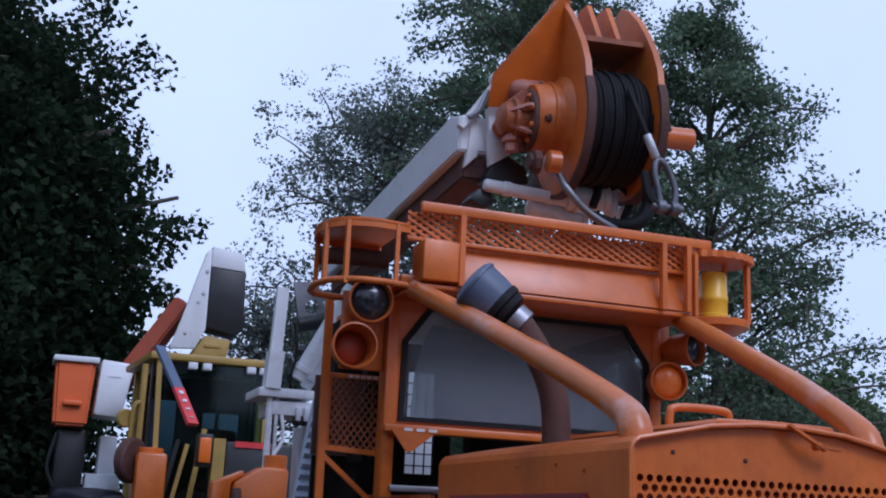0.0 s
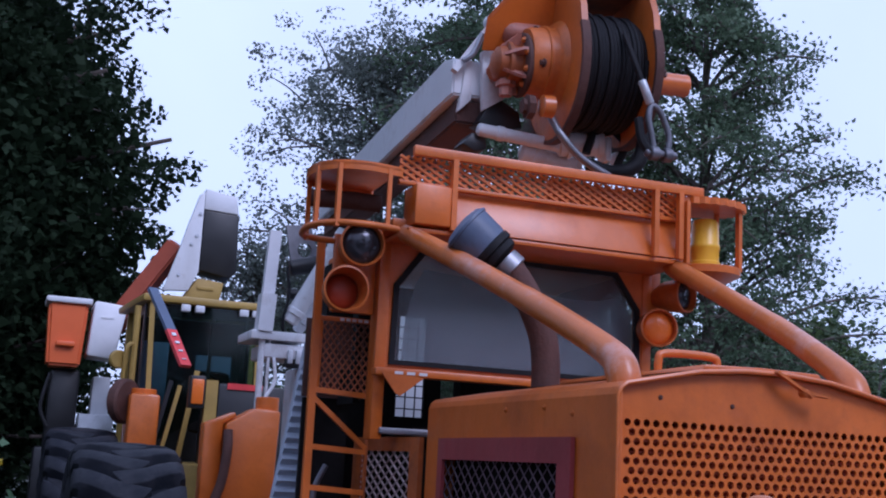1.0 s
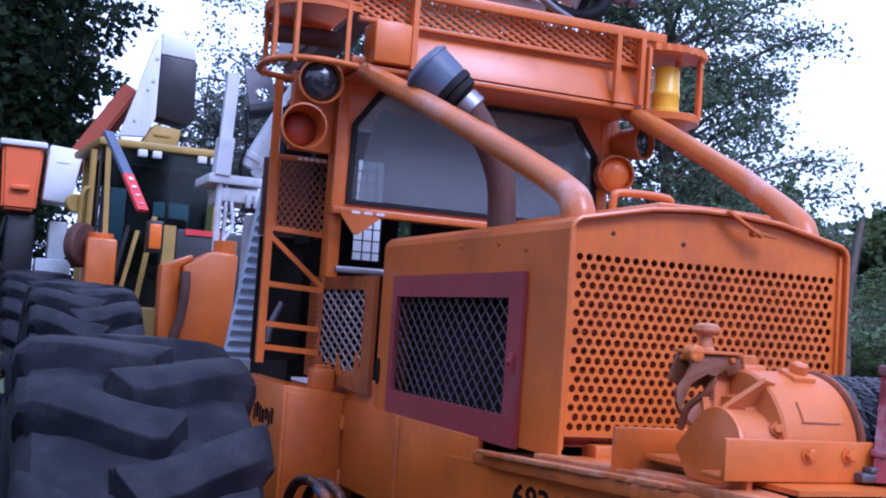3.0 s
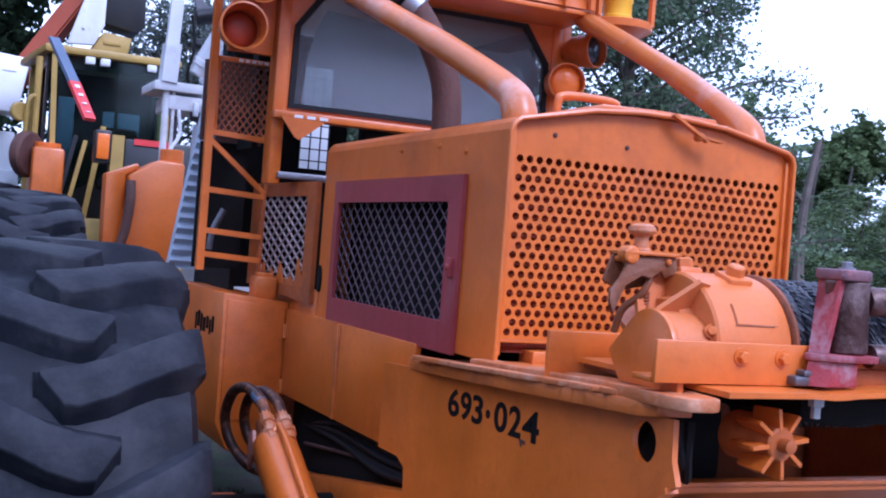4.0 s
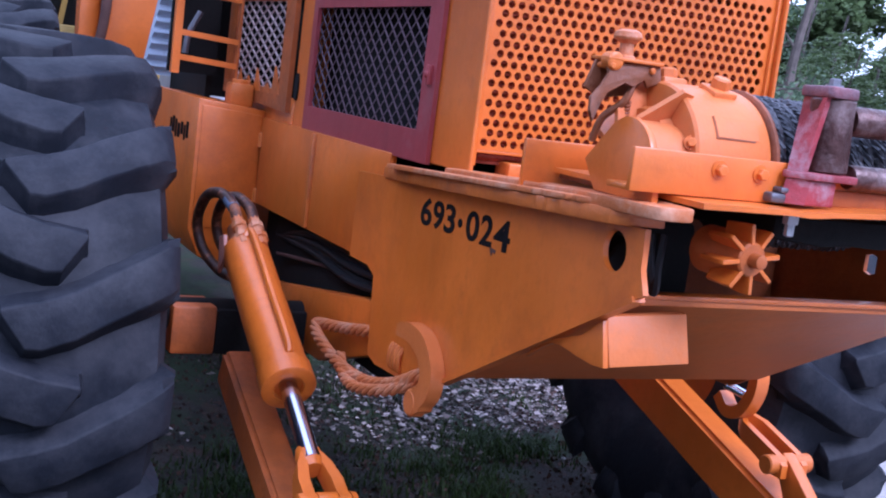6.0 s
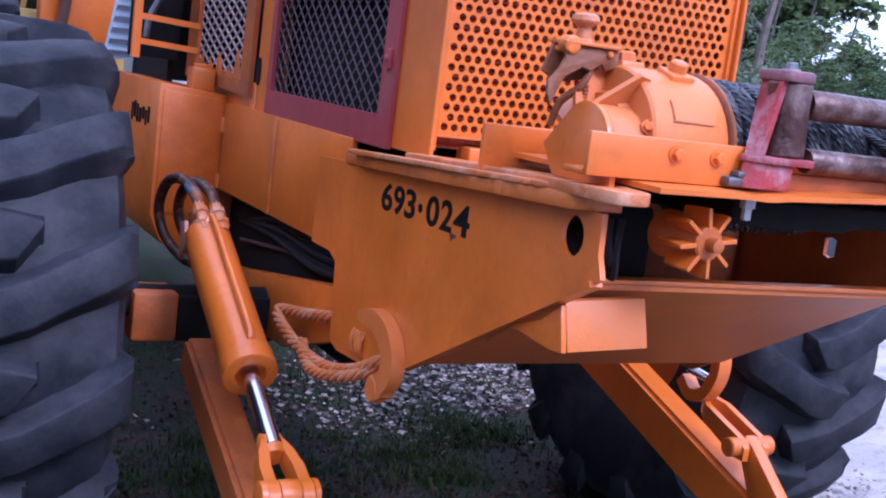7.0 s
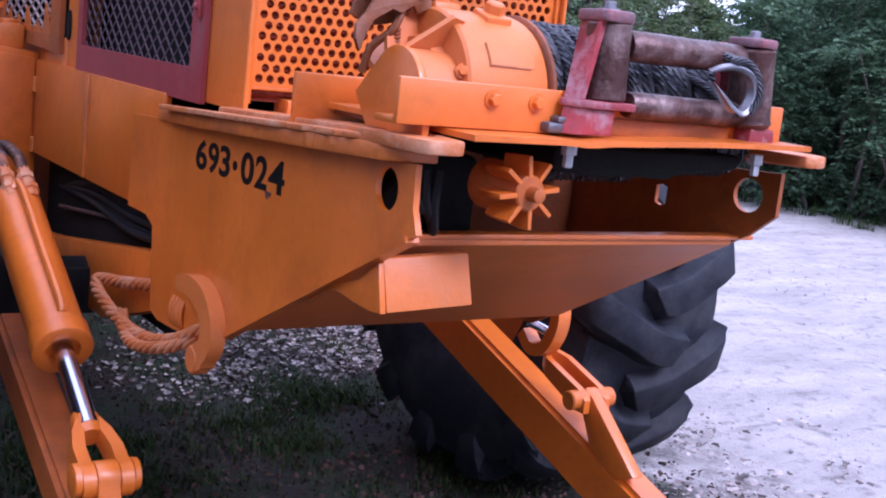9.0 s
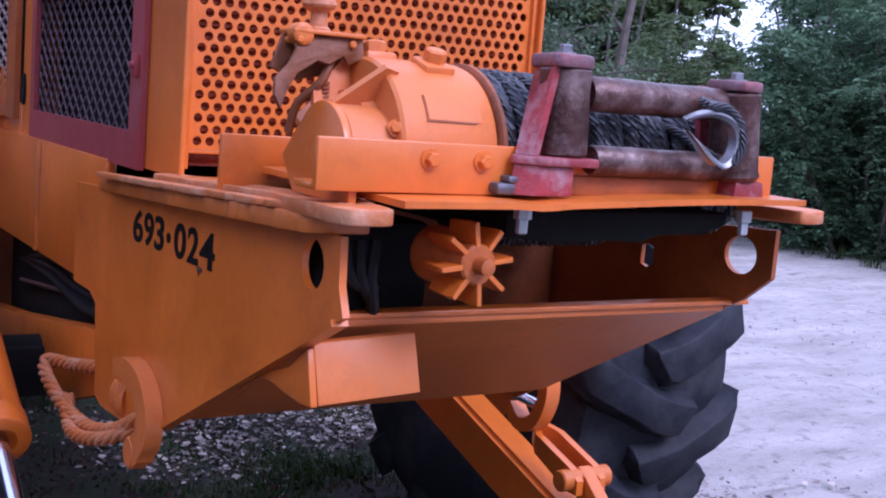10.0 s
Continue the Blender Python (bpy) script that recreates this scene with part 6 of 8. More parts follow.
def build_boom():
    b = new("crane_boom")
    b.parent = skidder
    b["label"] = "white box-section derrick boom laid over the cab"
    # main white box section laid level over the cab
    lo, hi = Vector((0.04, 5.2, 3.50)), Vector((-0.185, 1.98, 3.465))
    d = (hi - lo).normalized()
    side = Vector((0, 0, 1)).cross(d).normalized() * -1
    side = side if side.x > 0 else -side
    up = Vector((0, 0, 1))

    def sect(p, w, h):
        return [p + side * a * w + up * c * h for a, c in ((-1, -1), (1, -1), (1, 1), (-1, 1))]

    def beam(name, mat, label, *sections):
        bm = bmesh.new()
        rings(bm, [sect(*q) for q in sections])
        bmesh.ops.bevel(bm, geom=bm.edges[:], offset=0.008, segments=2, affect="EDGES")
        return part(name, bm, mat, b, label)

    beam("boom_tube", WHITE, "", (lo, 0.09, 0.105), (hi - d * 0.10, 0.09, 0.105), (hi, 0.07, 0.085))
    beam("boom_underside", RUST, "rusty brown inner boom", (lo - up * 0.16 + side * 0.03, 0.075, 0.06), (hi - d * 0.02 - up * 0.155 + side * 0.03, 0.075, 0.055))
    # bracket plate, strap arm with its eye, and the black pads at the boom's head
    bm = bmesh.new()
    prism(bm, [(-0.142, 3.585), (-0.095, 3.61), (-0.02, 3.57), (-0.022, 3.375), (-0.125, 3.305)], "y", 1.92, 1.96, bevel=0.005)
    part("head_plate", bm, WHITE, b)
    bm = bmesh.new()
    prism(bm, [(-0.20, 3.55), (-0.165, 3.55), (-0.165, 3.36), (-0.225, 3.30)], "y", 1.97, 2.02, bevel=0.005)
    part("head_plate", bm, WHITE, b)
    bm = bmesh.new()
    bar(bm, (-0.265, 1.95, 3.475), (-0.10, 1.93, 3.725), 0.045, 0.03)
    cyl(bm, (-0.098, 1.90, 3.735), (-0.098, 1.96, 3.735), 0.034, 16)
    part("boom_lug", bm, WHITE, b)
    bm = bmesh.new()
    tube(bm, smooth_path([(-0.235, 1.92, 3.52), (-0.19, 1.91, 3.56), (-0.15, 1.91, 3.66)], 5), 0.014, 8)
    part("hose", bm, STEEL, b)
    for pts in ([(-0.145, 3.25), (-0.10, 3.335), (-0.03, 3.375), (0.06, 3.33), (0.08, 3.25), (-0.02, 3.225)], [(-0.215, 3.14), (-0.17, 3.20), (-0.105, 3.19), (-0.09, 3.13), (-0.15, 3.105)]):
        bm = bmesh.new()
        prism(bm, pts, "y", 1.93, 2.06, bevel=0.012)
        part("wear_pad", bm, BLACKPAINT, b)
    # winch at the head
    wn_ = new("boom_winch")
    wn_.parent = skidder
    wn_["label"] = "orange hanging winch with black rope"
    ax = Vector((0.985, -0.06, 0.03)).normalized()
    c = Vector((0.335, 1.75, 3.50))
    ux = ax.cross(Vector((0, 0, 1))).normalized()
    uz = ux.cross(ax)

    def plate(off, outline, thick, mat, name, label="", bevel=0.006):
        bm2 = bmesh.new()
        st = [[c + ax * (off + s) + ux * a + uz * q for a, q in outline] for s in (0, thick)]
        rings(bm2, st)
        bmesh.ops.bevel(bm2, geom=[e for e in bm2.edges if e.calc_face_angle(0) > 0.6], offset=bevel, segments=2, affect="EDGES")
        return part(name, bm2, mat, wn_, label)

    def wn_lathe(name, mat, q, d_, prof, n=26, label=""):
        bm2 = bmesh.new()
        lathe(bm2, q, q + d_, prof, n)
        return part(name, bm2, mat, wn_, label)

    arc = [(0.335 * math.cos(t), 0.335 * math.sin(t) + 0.0) for t in np.linspace(math.pi * 0.92, math.pi * 2.12, 26)]
    outline = arc + [(0.302, 0.20), (0.260, 0.30), (0.200, 0.40), (0.125, 0.50), (0.035, 0.59), (-0.05, 0.64), (-0.11, 0.62), (-0.18, 0.52), (-0.27, 0.36), (-0.325, 0.20)]
    for off in (-0.19, 0.155):
        pl = plate(off, outline, 0.03, ORANGE_WORN, "winch_flange", "rusty orange side plate")
        bm = bmesh.new()
        st = []
        for a, q in arc:
            n = Vector((a, q)).normalized()
            st.append([c + ax * (off + s) + ux * (a + n.x * o) + uz * (q + n.y * o) for s, o in ((-0.004, -0.014), (-0.004, 0.005), (0.034, 0.005), (0.034, -0.014))])
        rings(bm, st)
        part("rim", bm, RUST, pl, "rust-worn plate edge")
    # mounting cheek that runs back to the boom head
    bm = bmesh.new()
    rings(bm, [[c + ax * s + Vector(q) for q in ((-0.30, 0.02, 0.20), (-0.12, -0.06, 0.45), (0.0, -0.10, 0.62), (0.05, 0.0, 0.62), (0.04, 0.05, 0.10), (-0.28, 0.12, 0.08))] for s in (-0.215, -0.195)])
    part("mount_cheek", bm, ORANGE, wn_)
    wn_lathe("winch_drum", HOSE, c - ax * 0.17, ax, [(0, 0.10), (0, 0.245), (0.33, 0.245), (0.33, 0.10)], 32)
    bm = bmesh.new()
    pts = []
    k = 16
    for i in range(k * 24 + 1):
        a = 2 * math.pi * i / 24
        r = 0.256 + 0.006 * math.sin(a * 0.31)
        pts.append(c + ax * (-0.15 + 0.295 * i / (k * 24)) + ux * r * math.cos(a) + uz * r * math.sin(a))
    tube(bm, pts, 0.0115, 6)
    part("winch_rope", bm, HOSE, wn_, "black rope wound on the drum")
    for off in (-0.06, 0.035):
        p = c + ax * off + uz * 0.38
        bm = bmesh.new()
        rings(bm, [[p + ax * a + ux * q for a, q in ((-0.012, -0.10), (0.012, -0.10), (0.012, 0.17), (-0.012, 0.17))], [p + uz * 0.20 + ax * a + ux * q for a, q in ((-0.012, -0.04), (0.012, -0.04), (0.012, 0.06), (-0.012, 0.06))]])
        part("winch_web", bm, ORANGE_WORN, wn_)
    bm = bmesh.new()
    rings(bm, [[c + uz * z + ax * a + ux * q for a, q in ((-0.165, -0.16), (0.155, -0.16), (0.155, 0.19), (-0.165, 0.19))] for z in (0.345, 0.37)])
    part("winch_tray", bm, ORANGE_DARK, wn_)
    # gear case with its ring of lugs, motor and valve block
    wn_lathe("gear_case", ORANGE_WORN, c - ax * 0.19 + uz * 0.02, -ax, [(0, 0.20), (0.015, 0.19), (0.03, 0.165), (0.06, 0.162), (0.064, 0.170), (0.075, 0.170), (0.079, 0.160), (0.13, 0.155), (0.15, 0.148), (0.155, 0.10)], 30)
    wn_lathe("case_ring", RUST, c - ax * 0.335 + uz * 0.0, -ax, [(0, 0.10), (0.0, 0.140), (0.006, 0.145), (0.022, 0.145), (0.028, 0.138), (0.03, 0.105), (0.012, 0.098), (0.012, 0.04)], 30, "rusty clamp ring")
    wn_lathe("motor", WORN_PINK, c - ax * 0.33 + uz * 0.0, -ax, [(0, 0.085), (0.02, 0.08), (0.025, 0.06), (0.05, 0.055), (0.052, 0.03), (0.06, 0.028)], 22)
    wn_lathe("drain_cap", RUST, c - ax * 0.33 - uz * 0.22 + ux * 0.10, -ax, [(0, 0.055), (0.03, 0.055), (0.035, 0.035), (0.05, 0.035)], 8)
    wn_lathe("drain_cap", ORANGE, c - ax * 0.26 - uz * 0.23 + ux * 0.16, -ax, [(0, 0.05), (0.05, 0.048), (0.055, 0.03)], 14)
    # motor that juts from the gear case, its port block and the pale cap over it
    wn_lathe("motor_body", ORANGE_SHADE_GRIME, c - ax * 0.345, -ax, [(0, 0.118), (0.018, 0.112), (0.024, 0.088), (0.06, 0.084), (0.064, 0.098), (0.082, 0.098), (0.086, 0.078), (0.12, 0.072), (0.135, 0.05), (0.14, 0.01)], 24)
    wn_lathe("motor_cap", WORN_PINK, c - ax * 0.22 - ux * 0.05 + uz * 0.165, -ax, [(0, 0.05), (0.05, 0.056), (0.15, 0.056), (0.18, 0.048), (0.20, 0.03), (0.205, 0.005)], 18)
    wn_lathe("port_fitting", WORN_PINK, c - ax * 0.42 - uz * 0.06, -uz, [(0, 0.035), (0.02, 0.035), (0.024, 0.045), (0.045, 0.045), (0.05, 0.03), (0.09, 0.03)], 6)
    wn_lathe("port_fitting", ORANGE_SHADE_GRIME, c - ax * 0.41 - ux * 0.07, -ux - ax * 0.3, [(0, 0.04), (0.03, 0.04), (0.034, 0.05), (0.06, 0.05), (0.066, 0.034), (0.10, 0.03)], 6)
    for a in (15, 70, 118, 165, 215, 265, 320):
        e = ux * math.cos(radians(a)) + uz * math.sin(radians(a))
        t = ax.cross(e) * 0.007
        bm = bmesh.new()
        rings(bm, [[c + e * r + ax * q + t * s for r, q in ((0.06, -0.36), (0.075, -0.455), (0.135, -0.385), (0.138, -0.36))] for s in (-1, 1)])
        part("casting_web", bm, WORN_PINK, wn_)
    for k in range(10):
        a = 2 * math.pi * k / 10 + 0.2
        bolt("bolt", wn_, c - ax * 0.365 + uz * 0.122 * math.sin(a) + ux * 0.122 * math.cos(a), -ax, 0.010, ORANGE_WORN)
    for o, z in ((0.10, 0.10), (0.05, 0.155), (-0.10, 0.13), (0.15, -0.03)):
        bolt("bolt", wn_, c - ax * 0.30 + ux * o + uz * z, -ax + ux * 0.3, 0.013, RUST)
    wn_lathe("shaft_stub", ORANGE, c + ax * 0.18 + uz * 0.0, ax, [(0, 0.055), (0.03, 0.052), (0.296, 0.052), (0.302, 0.042), (0.304, 0.004)], 20)
    bolt("pin", wn_, c + ax * 0.33 - ux * -0.045 + uz * 0.03, (ux + uz).normalized(), 0.016, RUST)
    # rope end, socket, bow shackle and its pin
    bm = bmesh.new()
    tube(bm, smooth_path([c + ax * 0.03 + ux * 0.27 + uz * 0.10, (0.375, 1.43, 3.46), (0.40, 1.42, 3.385), (0.44, 1.42, 3.29)], 6), 0.013, 8)
    part("rope_tail", bm, HOSE, wn_)
    bm = bmesh.new()
    a0, a1 = Vector((0.402, 1.42, 3.384)), Vector((0.447, 1.42, 3.284))
    tube(bm, [a0, a0.lerp(a1, 0.05), a0.lerp(a1, 0.95), a1], [0.015, 0.019, 0.019, 0.015], 12)
    part("rope_socket", bm, GALV, wn_)
    bm = bmesh.new()
    tube(bm, smooth_path([(0.470, 1.42, 3.075), (0.455, 1.42, 3.15), (0.440, 1.42, 3.22), (0.452, 1.42, 3.275), (0.49, 1.42, 3.262), (0.525, 1.42, 3.20), (0.542, 1.42, 3.14), (0.532, 1.42, 3.075)], 6), 0.0145, 10)
    part("shackle", bm, DULL_STEEL, wn_, "dull galvanised bow shackle")
    for x in (0.468, 0.533):
        bm = bmesh.new()
        cyl(bm, (x - 0.02, 1.42, 3.068), (x + 0.02, 1.42, 3.068), 0.031, 16)
        part("shackle_eye", bm, DULL_STEEL, wn_)
    bm = bmesh.new()
    cyl(bm, (0.425, 1.42, 3.068), (0.578, 1.42, 3.07), 0.017, 14)
    part("shackle_pin", bm, DULL_STEEL, wn_)
    bm = bmesh.new()
    tube(bm, smooth_path([(0.40, 1.44, 3.22), (0.415, 1.43, 3.12), (0.45, 1.42, 3.07)], 5), 0.020, 8)
    part("rope_eye", bm, HOSE, wn_)
    # white cylinders and hoses under the winch
    for p0, p1, r, nm in (((0.24, 1.90, 3.195), (0.445, 1.85, 3.216), 0.060, "lift_ram"), ((-0.15, 1.92, 3.212), (0.29, 1.88, 3.178), 0.030, "ram_rod"), ((0.085, 1.96, 3.155), (0.375, 1.95, 3.108), 0.045, "lift_ram")):
        bm = bmesh.new()
        p0, p1 = Vector(p0), Vector(p1)
        ln = (p1 - p0).length
        lathe(bm, p0, p1, [(0, r * 0.7), (0.01, r), (ln * 0.2, r), (ln * 0.21, r * 1.15), (ln * 0.28, r * 1.15), (ln * 0.29, r), (ln - 0.03, r), (ln - 0.028, r * 1.12), (ln, r * 1.1), (ln, r * 0.5)], 22)
        part(nm, bm, WHITE, wn_)
    for x0, x1, y0, y1, z0, z1 in ((0.445, 0.475, 1.80, 1.90, 3.12, 3.24), (0.50, 0.525, 1.80, 1.88, 3.10, 3.18)):
        bm = bmesh.new()
        box(bm, x0, x1, y0, y1, z0, z1, 0.012)
        part("ram_bracket", bm, WHITE, wn_)
    bm = bmesh.new()
    tube(bm, smooth_path([(0.09, 1.66, 3.24), (0.125, 1.62, 3.149), (0.208, 1.62, 3.072), (0.30, 1.62, 3.022), (0.374, 1.62, 2.998), (0.44, 1.66, 3.0)], 6), 0.0175, 10)
    part("hose", bm, STEEL, wn_, "grey braided hose")
    bm = bmesh.new()
    tube(bm, smooth_path([(0.29, 1.68, 3.05), (0.373, 1.63, 3.017), (0.47, 1.62, 3.045), (0.52, 1.62, 3.11), (0.535, 1.62, 3.22), (0.54, 1.66, 3.40)], 6), 0.034, 10)
    part("hose", bm, HOSE, wn_)
    for p0, p1 in (((0.30, 1.9, 3.35), (0.34, 1.8, 3.14)), ((0.46, 1.85, 3.32), (0.5, 1.8, 3.1)), ((0.55, 1.85, 3.3), (0.56, 1.75, 3.13))):
        bm = bmesh.new()
        tube(bm, smooth_path([p0, (Vector(p0) + Vector(p1)) / 2 + Vector((0.04, -0.05, 0)), p1], 5), 0.02, 8)
        part("hose", bm, HOSE, wn_)
    # pedestal and jacks behind the cab
    p = new("crane_pedestal")
    p.parent = skidder
    bm = bmesh.new()
    bar(bm, (-0.440, 4.88, 2.74), (-0.420, 4.88, 3.22), 0.062, 0.08)
    part("jack_leg", bm, WHITE, p)
    bm = bmesh.new()
    bar(bm, (-0.452, 4.87, 2.53), (-0.440, 4.87, 2.78), 0.135, 0.10)
    part("jack_sleeve", bm, WHITE, p)
    bm = bmesh.new()
    box(bm, -0.54, -0.16, 4.82, 5.3, 2.475, 2.535, 0.008)
    part("turret_plate", bm, WHITE, p)
    bm = bmesh.new()
    box(bm, -0.44, -0.13, 4.85, 5.3, 2.36, 2.455, 0.012)
    part("turret_plate", bm, WHITE, p)
    bm = bmesh.new()
    box(bm, -0.12, 0.3, 5.0, 5.6, 0.9, 2.34, 0.02)
    part("turret_base", bm, GALV, p)
    for x, r in ((-0.455, 0.022), (-0.405, 0.012)):
        bm = bmesh.new()
        tube(bm, [(x, 4.87, 2.48), (x + 0.01, 4.87, 1.5)], r, 10)
        part("riser_pipe", bm, WHITE, p)
    for p0, p1, r, mat in (((-0.285, 4.84, 2.60), (0.03, 4.70, 3.24), 0.060, WHITE), ((-0.20, 4.98, 2.56), (0.12, 4.90, 3.10), 0.045, GALV)):
        bm = bmesh.new()
        p0, p1 = Vector(p0), Vector(p1)
        ln = (p1 - p0).length
        lathe(bm, p0, p1, [(0, r * 0.6), (0.01, r * 0.9), (0.06, r * 0.9), (0.065, r * 1.12), (0.10, r * 1.12), (0.105, r), (ln - 0.06, r), (ln - 0.055, r * 1.1), (ln, r)], 20)
        part("ram", bm, mat, p)
    bm = bmesh.new()
    prism(bm, [(-0.34, 3.28), (-0.17, 3.30), (-0.10, 3.10), (-0.14, 2.98), (-0.27, 2.97), (-0.30, 3.08)], "y", 4.92, 4.95, holes=[circle(-0.20, 3.12, 0.05, 16)], bevel=0.004)
    part("boom_bracket", bm, STEEL, p)
    bm = bmesh.new()
    cyl(bm, (-0.30, 4.90, 2.98), (-0.10, 4.88, 3.03), 0.055, 16, 0.01)
    cyl(bm, (-0.31, 4.88, 2.80), (-0.24, 4.87, 2.80), 0.04, 14, 0.008)
    part("swivel", bm, BLACKPAINT, p)
    bm = bmesh.new()
    tube(bm, smooth_path([(-0.37, 4.85, 2.36), (-0.36, 4.82, 2.20), (-0.42, 4.80, 2.08), (-0.40, 4.80, 1.96), (-0.34, 4.82, 2.02)], 6), 0.012, 8)
    part("hose_loop", bm, WHITE, p)
    # pins, plates, a small ram and loose cables on the jack
    # added white box, seen through the rear grid in place of bright sky
    bm = bmesh.new()
    box(bm, 0.03, 0.30, 3.6, 3.9, 1.2, 2.62, 0.01)
    part("guard_box", bm, WHITE, p, "added white box that stands for sky behind the grid")
    bm = bmesh.new()
    box(bm, -0.29, -0.06, 4.86, 4.895, 2.30, 2.38, 0.01)
    part("valve_bank", bm, BLACKPAINT, p)
    for k in range(4):
        bm = bmesh.new()
        box(bm, -0.28 + k * 0.055, -0.245 + k * 0.055, 4.83, 4.858, 2.33, 2.42, 0.006)
        part("valve_lever", bm, GALV, p)
    bm = bmesh.new()
    tube(bm, smooth_path([(-0.33, 4.84, 2.98), (-0.31, 4.80, 2.78), (-0.34, 4.80, 2.62), (-0.33, 4.82, 2.54)], 5), 0.010, 8)
    part("cable", bm, HOSE, p)
    # corrugated pale duct that stands behind the step frame
    bm = bmesh.new()
    st = []
    n = 17
    for k in range(n * 8 + 1):
        t = k / (n * 8)
        cx = -0.54 - 0.135 * t
        z = 2.30 - t * 0.90
        o = 0.012 * math.sin(2 * math.pi * k / 8)
        st.append([(cx - 0.062, 2.98 - o, z), (cx + 0.17, 2.98 - o, z), (cx + 0.17, 3.05, z), (cx - 0.062, 3.05, z)])
    rings(bm, st)
    part("corrugated_panel", bm, SHEET, skidder, "pale corrugated metal panel")
    # orange upright and its hose between the machines
    bm = bmesh.new()
    prism(bm, [(-0.695, 1.1), (-0.38, 1.1), (-0.36, 2.0), (-0.52, 2.01), (-0.70, 1.90)], "y", 4.55, 4.8, bevel=0.02)
    sh = part("stabiliser_housing", bm, ORANGE, skidder, "orange stabiliser housing")
    bm = bmesh.new()
    cyl(bm, (-0.43, 4.66, 2.0), (-0.43, 4.66, 2.085), 0.075, 20)
    part("housing_cap", bm, ORANGE, sh)
    bm = bmesh.new()
    prism(bm, [(-0.82, 1.1), (-0.705, 1.1), (-0.71, 1.90), (-0.63, 1.95), (-0.64, 1.98), (-0.83, 1.90)], "y", 4.6, 4.75, bevel=0.012)
    part("housing_flange", bm, ORANGE, sh)
    bm = bmesh.new()
    tube(bm, smooth_path([(-0.69, 4.53, 1.86), (-0.69, 4.50, 1.74), (-0.71, 4.50, 1.55), (-0.75, 4.5, 1.42)], 5), 0.03, 12)
    part("stabiliser_hose", bm, RUST, skidder)


build_boom()


# ---------------------------------------------------------------- machines parked behind


def build_tractor():
    t = thing("wheel_loader", "faded yellow wheeled tractor with a dark glazed cab parked behind", "tractor", pose(0, 0, 0.22))
    y = 8.0

    for x0, x1, z0, z1 in ((-0.80, -0.86, 1.65, 3.06), (-0.52, -0.40, 1.6, 2.45), (0.16, 0.14, 1.6, 3.06)):
        bm = bmesh.new()
        bar(bm, (x0, y, z0), (x1, y, z1), 0.045, 0.045)
        part("cab_post", bm, YELLOW, t)
    for x in (-0.92, 0.3):
        bm = bmesh.new()
        bar(bm, (x, y + 1.2, 1.5), (x, y + 1.2, 3.06), 0.08)
        part("cab_post", bm, YELLOW, t)
    bm = bmesh.new()
    prism(bm, [(-0.95, y - 0.06), (0.24, y - 0.06), (0.4, y + 1.3), (-1.05, y + 1.3)], "z", 3.05, 3.12, bevel=0.02)
    part("cab_roof", bm, YELLOW, t)
    for x in (-0.56, -0.43, -0.02, 0.10):
        bm = bmesh.new()
        box(bm, x - 0.042, x + 0.042, y - 0.05, y + 0.02, 2.985, 3.05, 0.008)
        box(bm, x - 0.02, x + 0.02, y - 0.055, y - 0.045, 3.0, 3.03, 0)
        part("roof_lamp", bm, WHITE, t)
    bm = bmesh.new()
    prism(bm, [(-0.80, 1.75), (0.15, 2.3), (0.15, 3.04), (-0.85, 3.04)], "y", y + 0.02, y + 0.03)
    g = part("front_glass", bm, SMOKED, t, "smoked windscreen", False)
    g.visible_shadow = False
    bm = bmesh.new()
    prism(bm, [(-0.9, 1.6), (0.28, 1.6), (0.28, 3.04), (-0.9, 3.04)], "y", y + 1.2, y + 1.24, holes=[[(-0.78, 2.15), (-0.78, 2.8), (-0.52, 2.8), (-0.52, 2.15)], [(-0.25, 2.25), (-0.25, 2.7), (0.12, 2.7), (0.12, 2.25)]])
    part("cab_rear", bm, BLACKPAINT, t)
    bm = bmesh.new()
    box(bm, -0.35, 0.02, y + 0.6, y + 0.75, 1.9, 2.5, 0.06)
    part("seat", bm, DARK, t, "black driver seat")
    bm = bmesh.new()
    tube(bm, [(-0.3 + 0.17 * math.cos(k), y + 0.25 + 0.05 * math.sin(k), 2.3 + 0.16 * math.sin(k)) for k in np.linspace(0, 6.283, 20)], 0.014, 6, False)
    part("steering_wheel", bm, HOSE, t)
    bm = bmesh.new()
    prism(bm, [(-0.86, 2.93), (0.16, 2.95), (0.16, 3.05), (-0.86, 3.05)], "y", y + 0.032, y + 0.07)
    part("header_panel", bm, BLACKPAINT, t)
    for x0, x1 in ((-0.30, -0.28), (0.0, 0.03)):
        bm = bmesh.new()
        bar(bm, (x0, y + 0.05, 2.0), (x1, y + 0.05, 2.95), 0.03, 0.03)
        part("glazing_bar", bm, BLACKPAINT, t)
    for x, z0, z1 in ((-0.90, 1.7, 3.04), (0.26, 1.7, 3.04)):
        bm = bmesh.new()
        prism(bm, [(y + 0.08, z0), (y + 1.18, z0), (y + 1.18, z1), (y + 0.08, z1)], "x", x - 0.01, x + 0.01, holes=[[(y + 0.16, 2.2), (y + 0.16, 2.95), (y + 1.05, 2.95), (y + 1.05, 2.2)]])
        part("cab_side", bm, BLACKPAINT, t)
    bm = bmesh.new()
    box(bm, -0.345, 0.26, y - 0.9, y + 0.02, 1.5, 2.30, 0.02)
    part("nose", bm, BLACKPAINT, t, "black grille nose")
    bm = bmesh.new()
    box(bm, -0.27, 0.03, y - 0.915, y - 0.90, 2.255, 2.305, 0)
    part("red_strip", bm, REDSTRIPE, t)
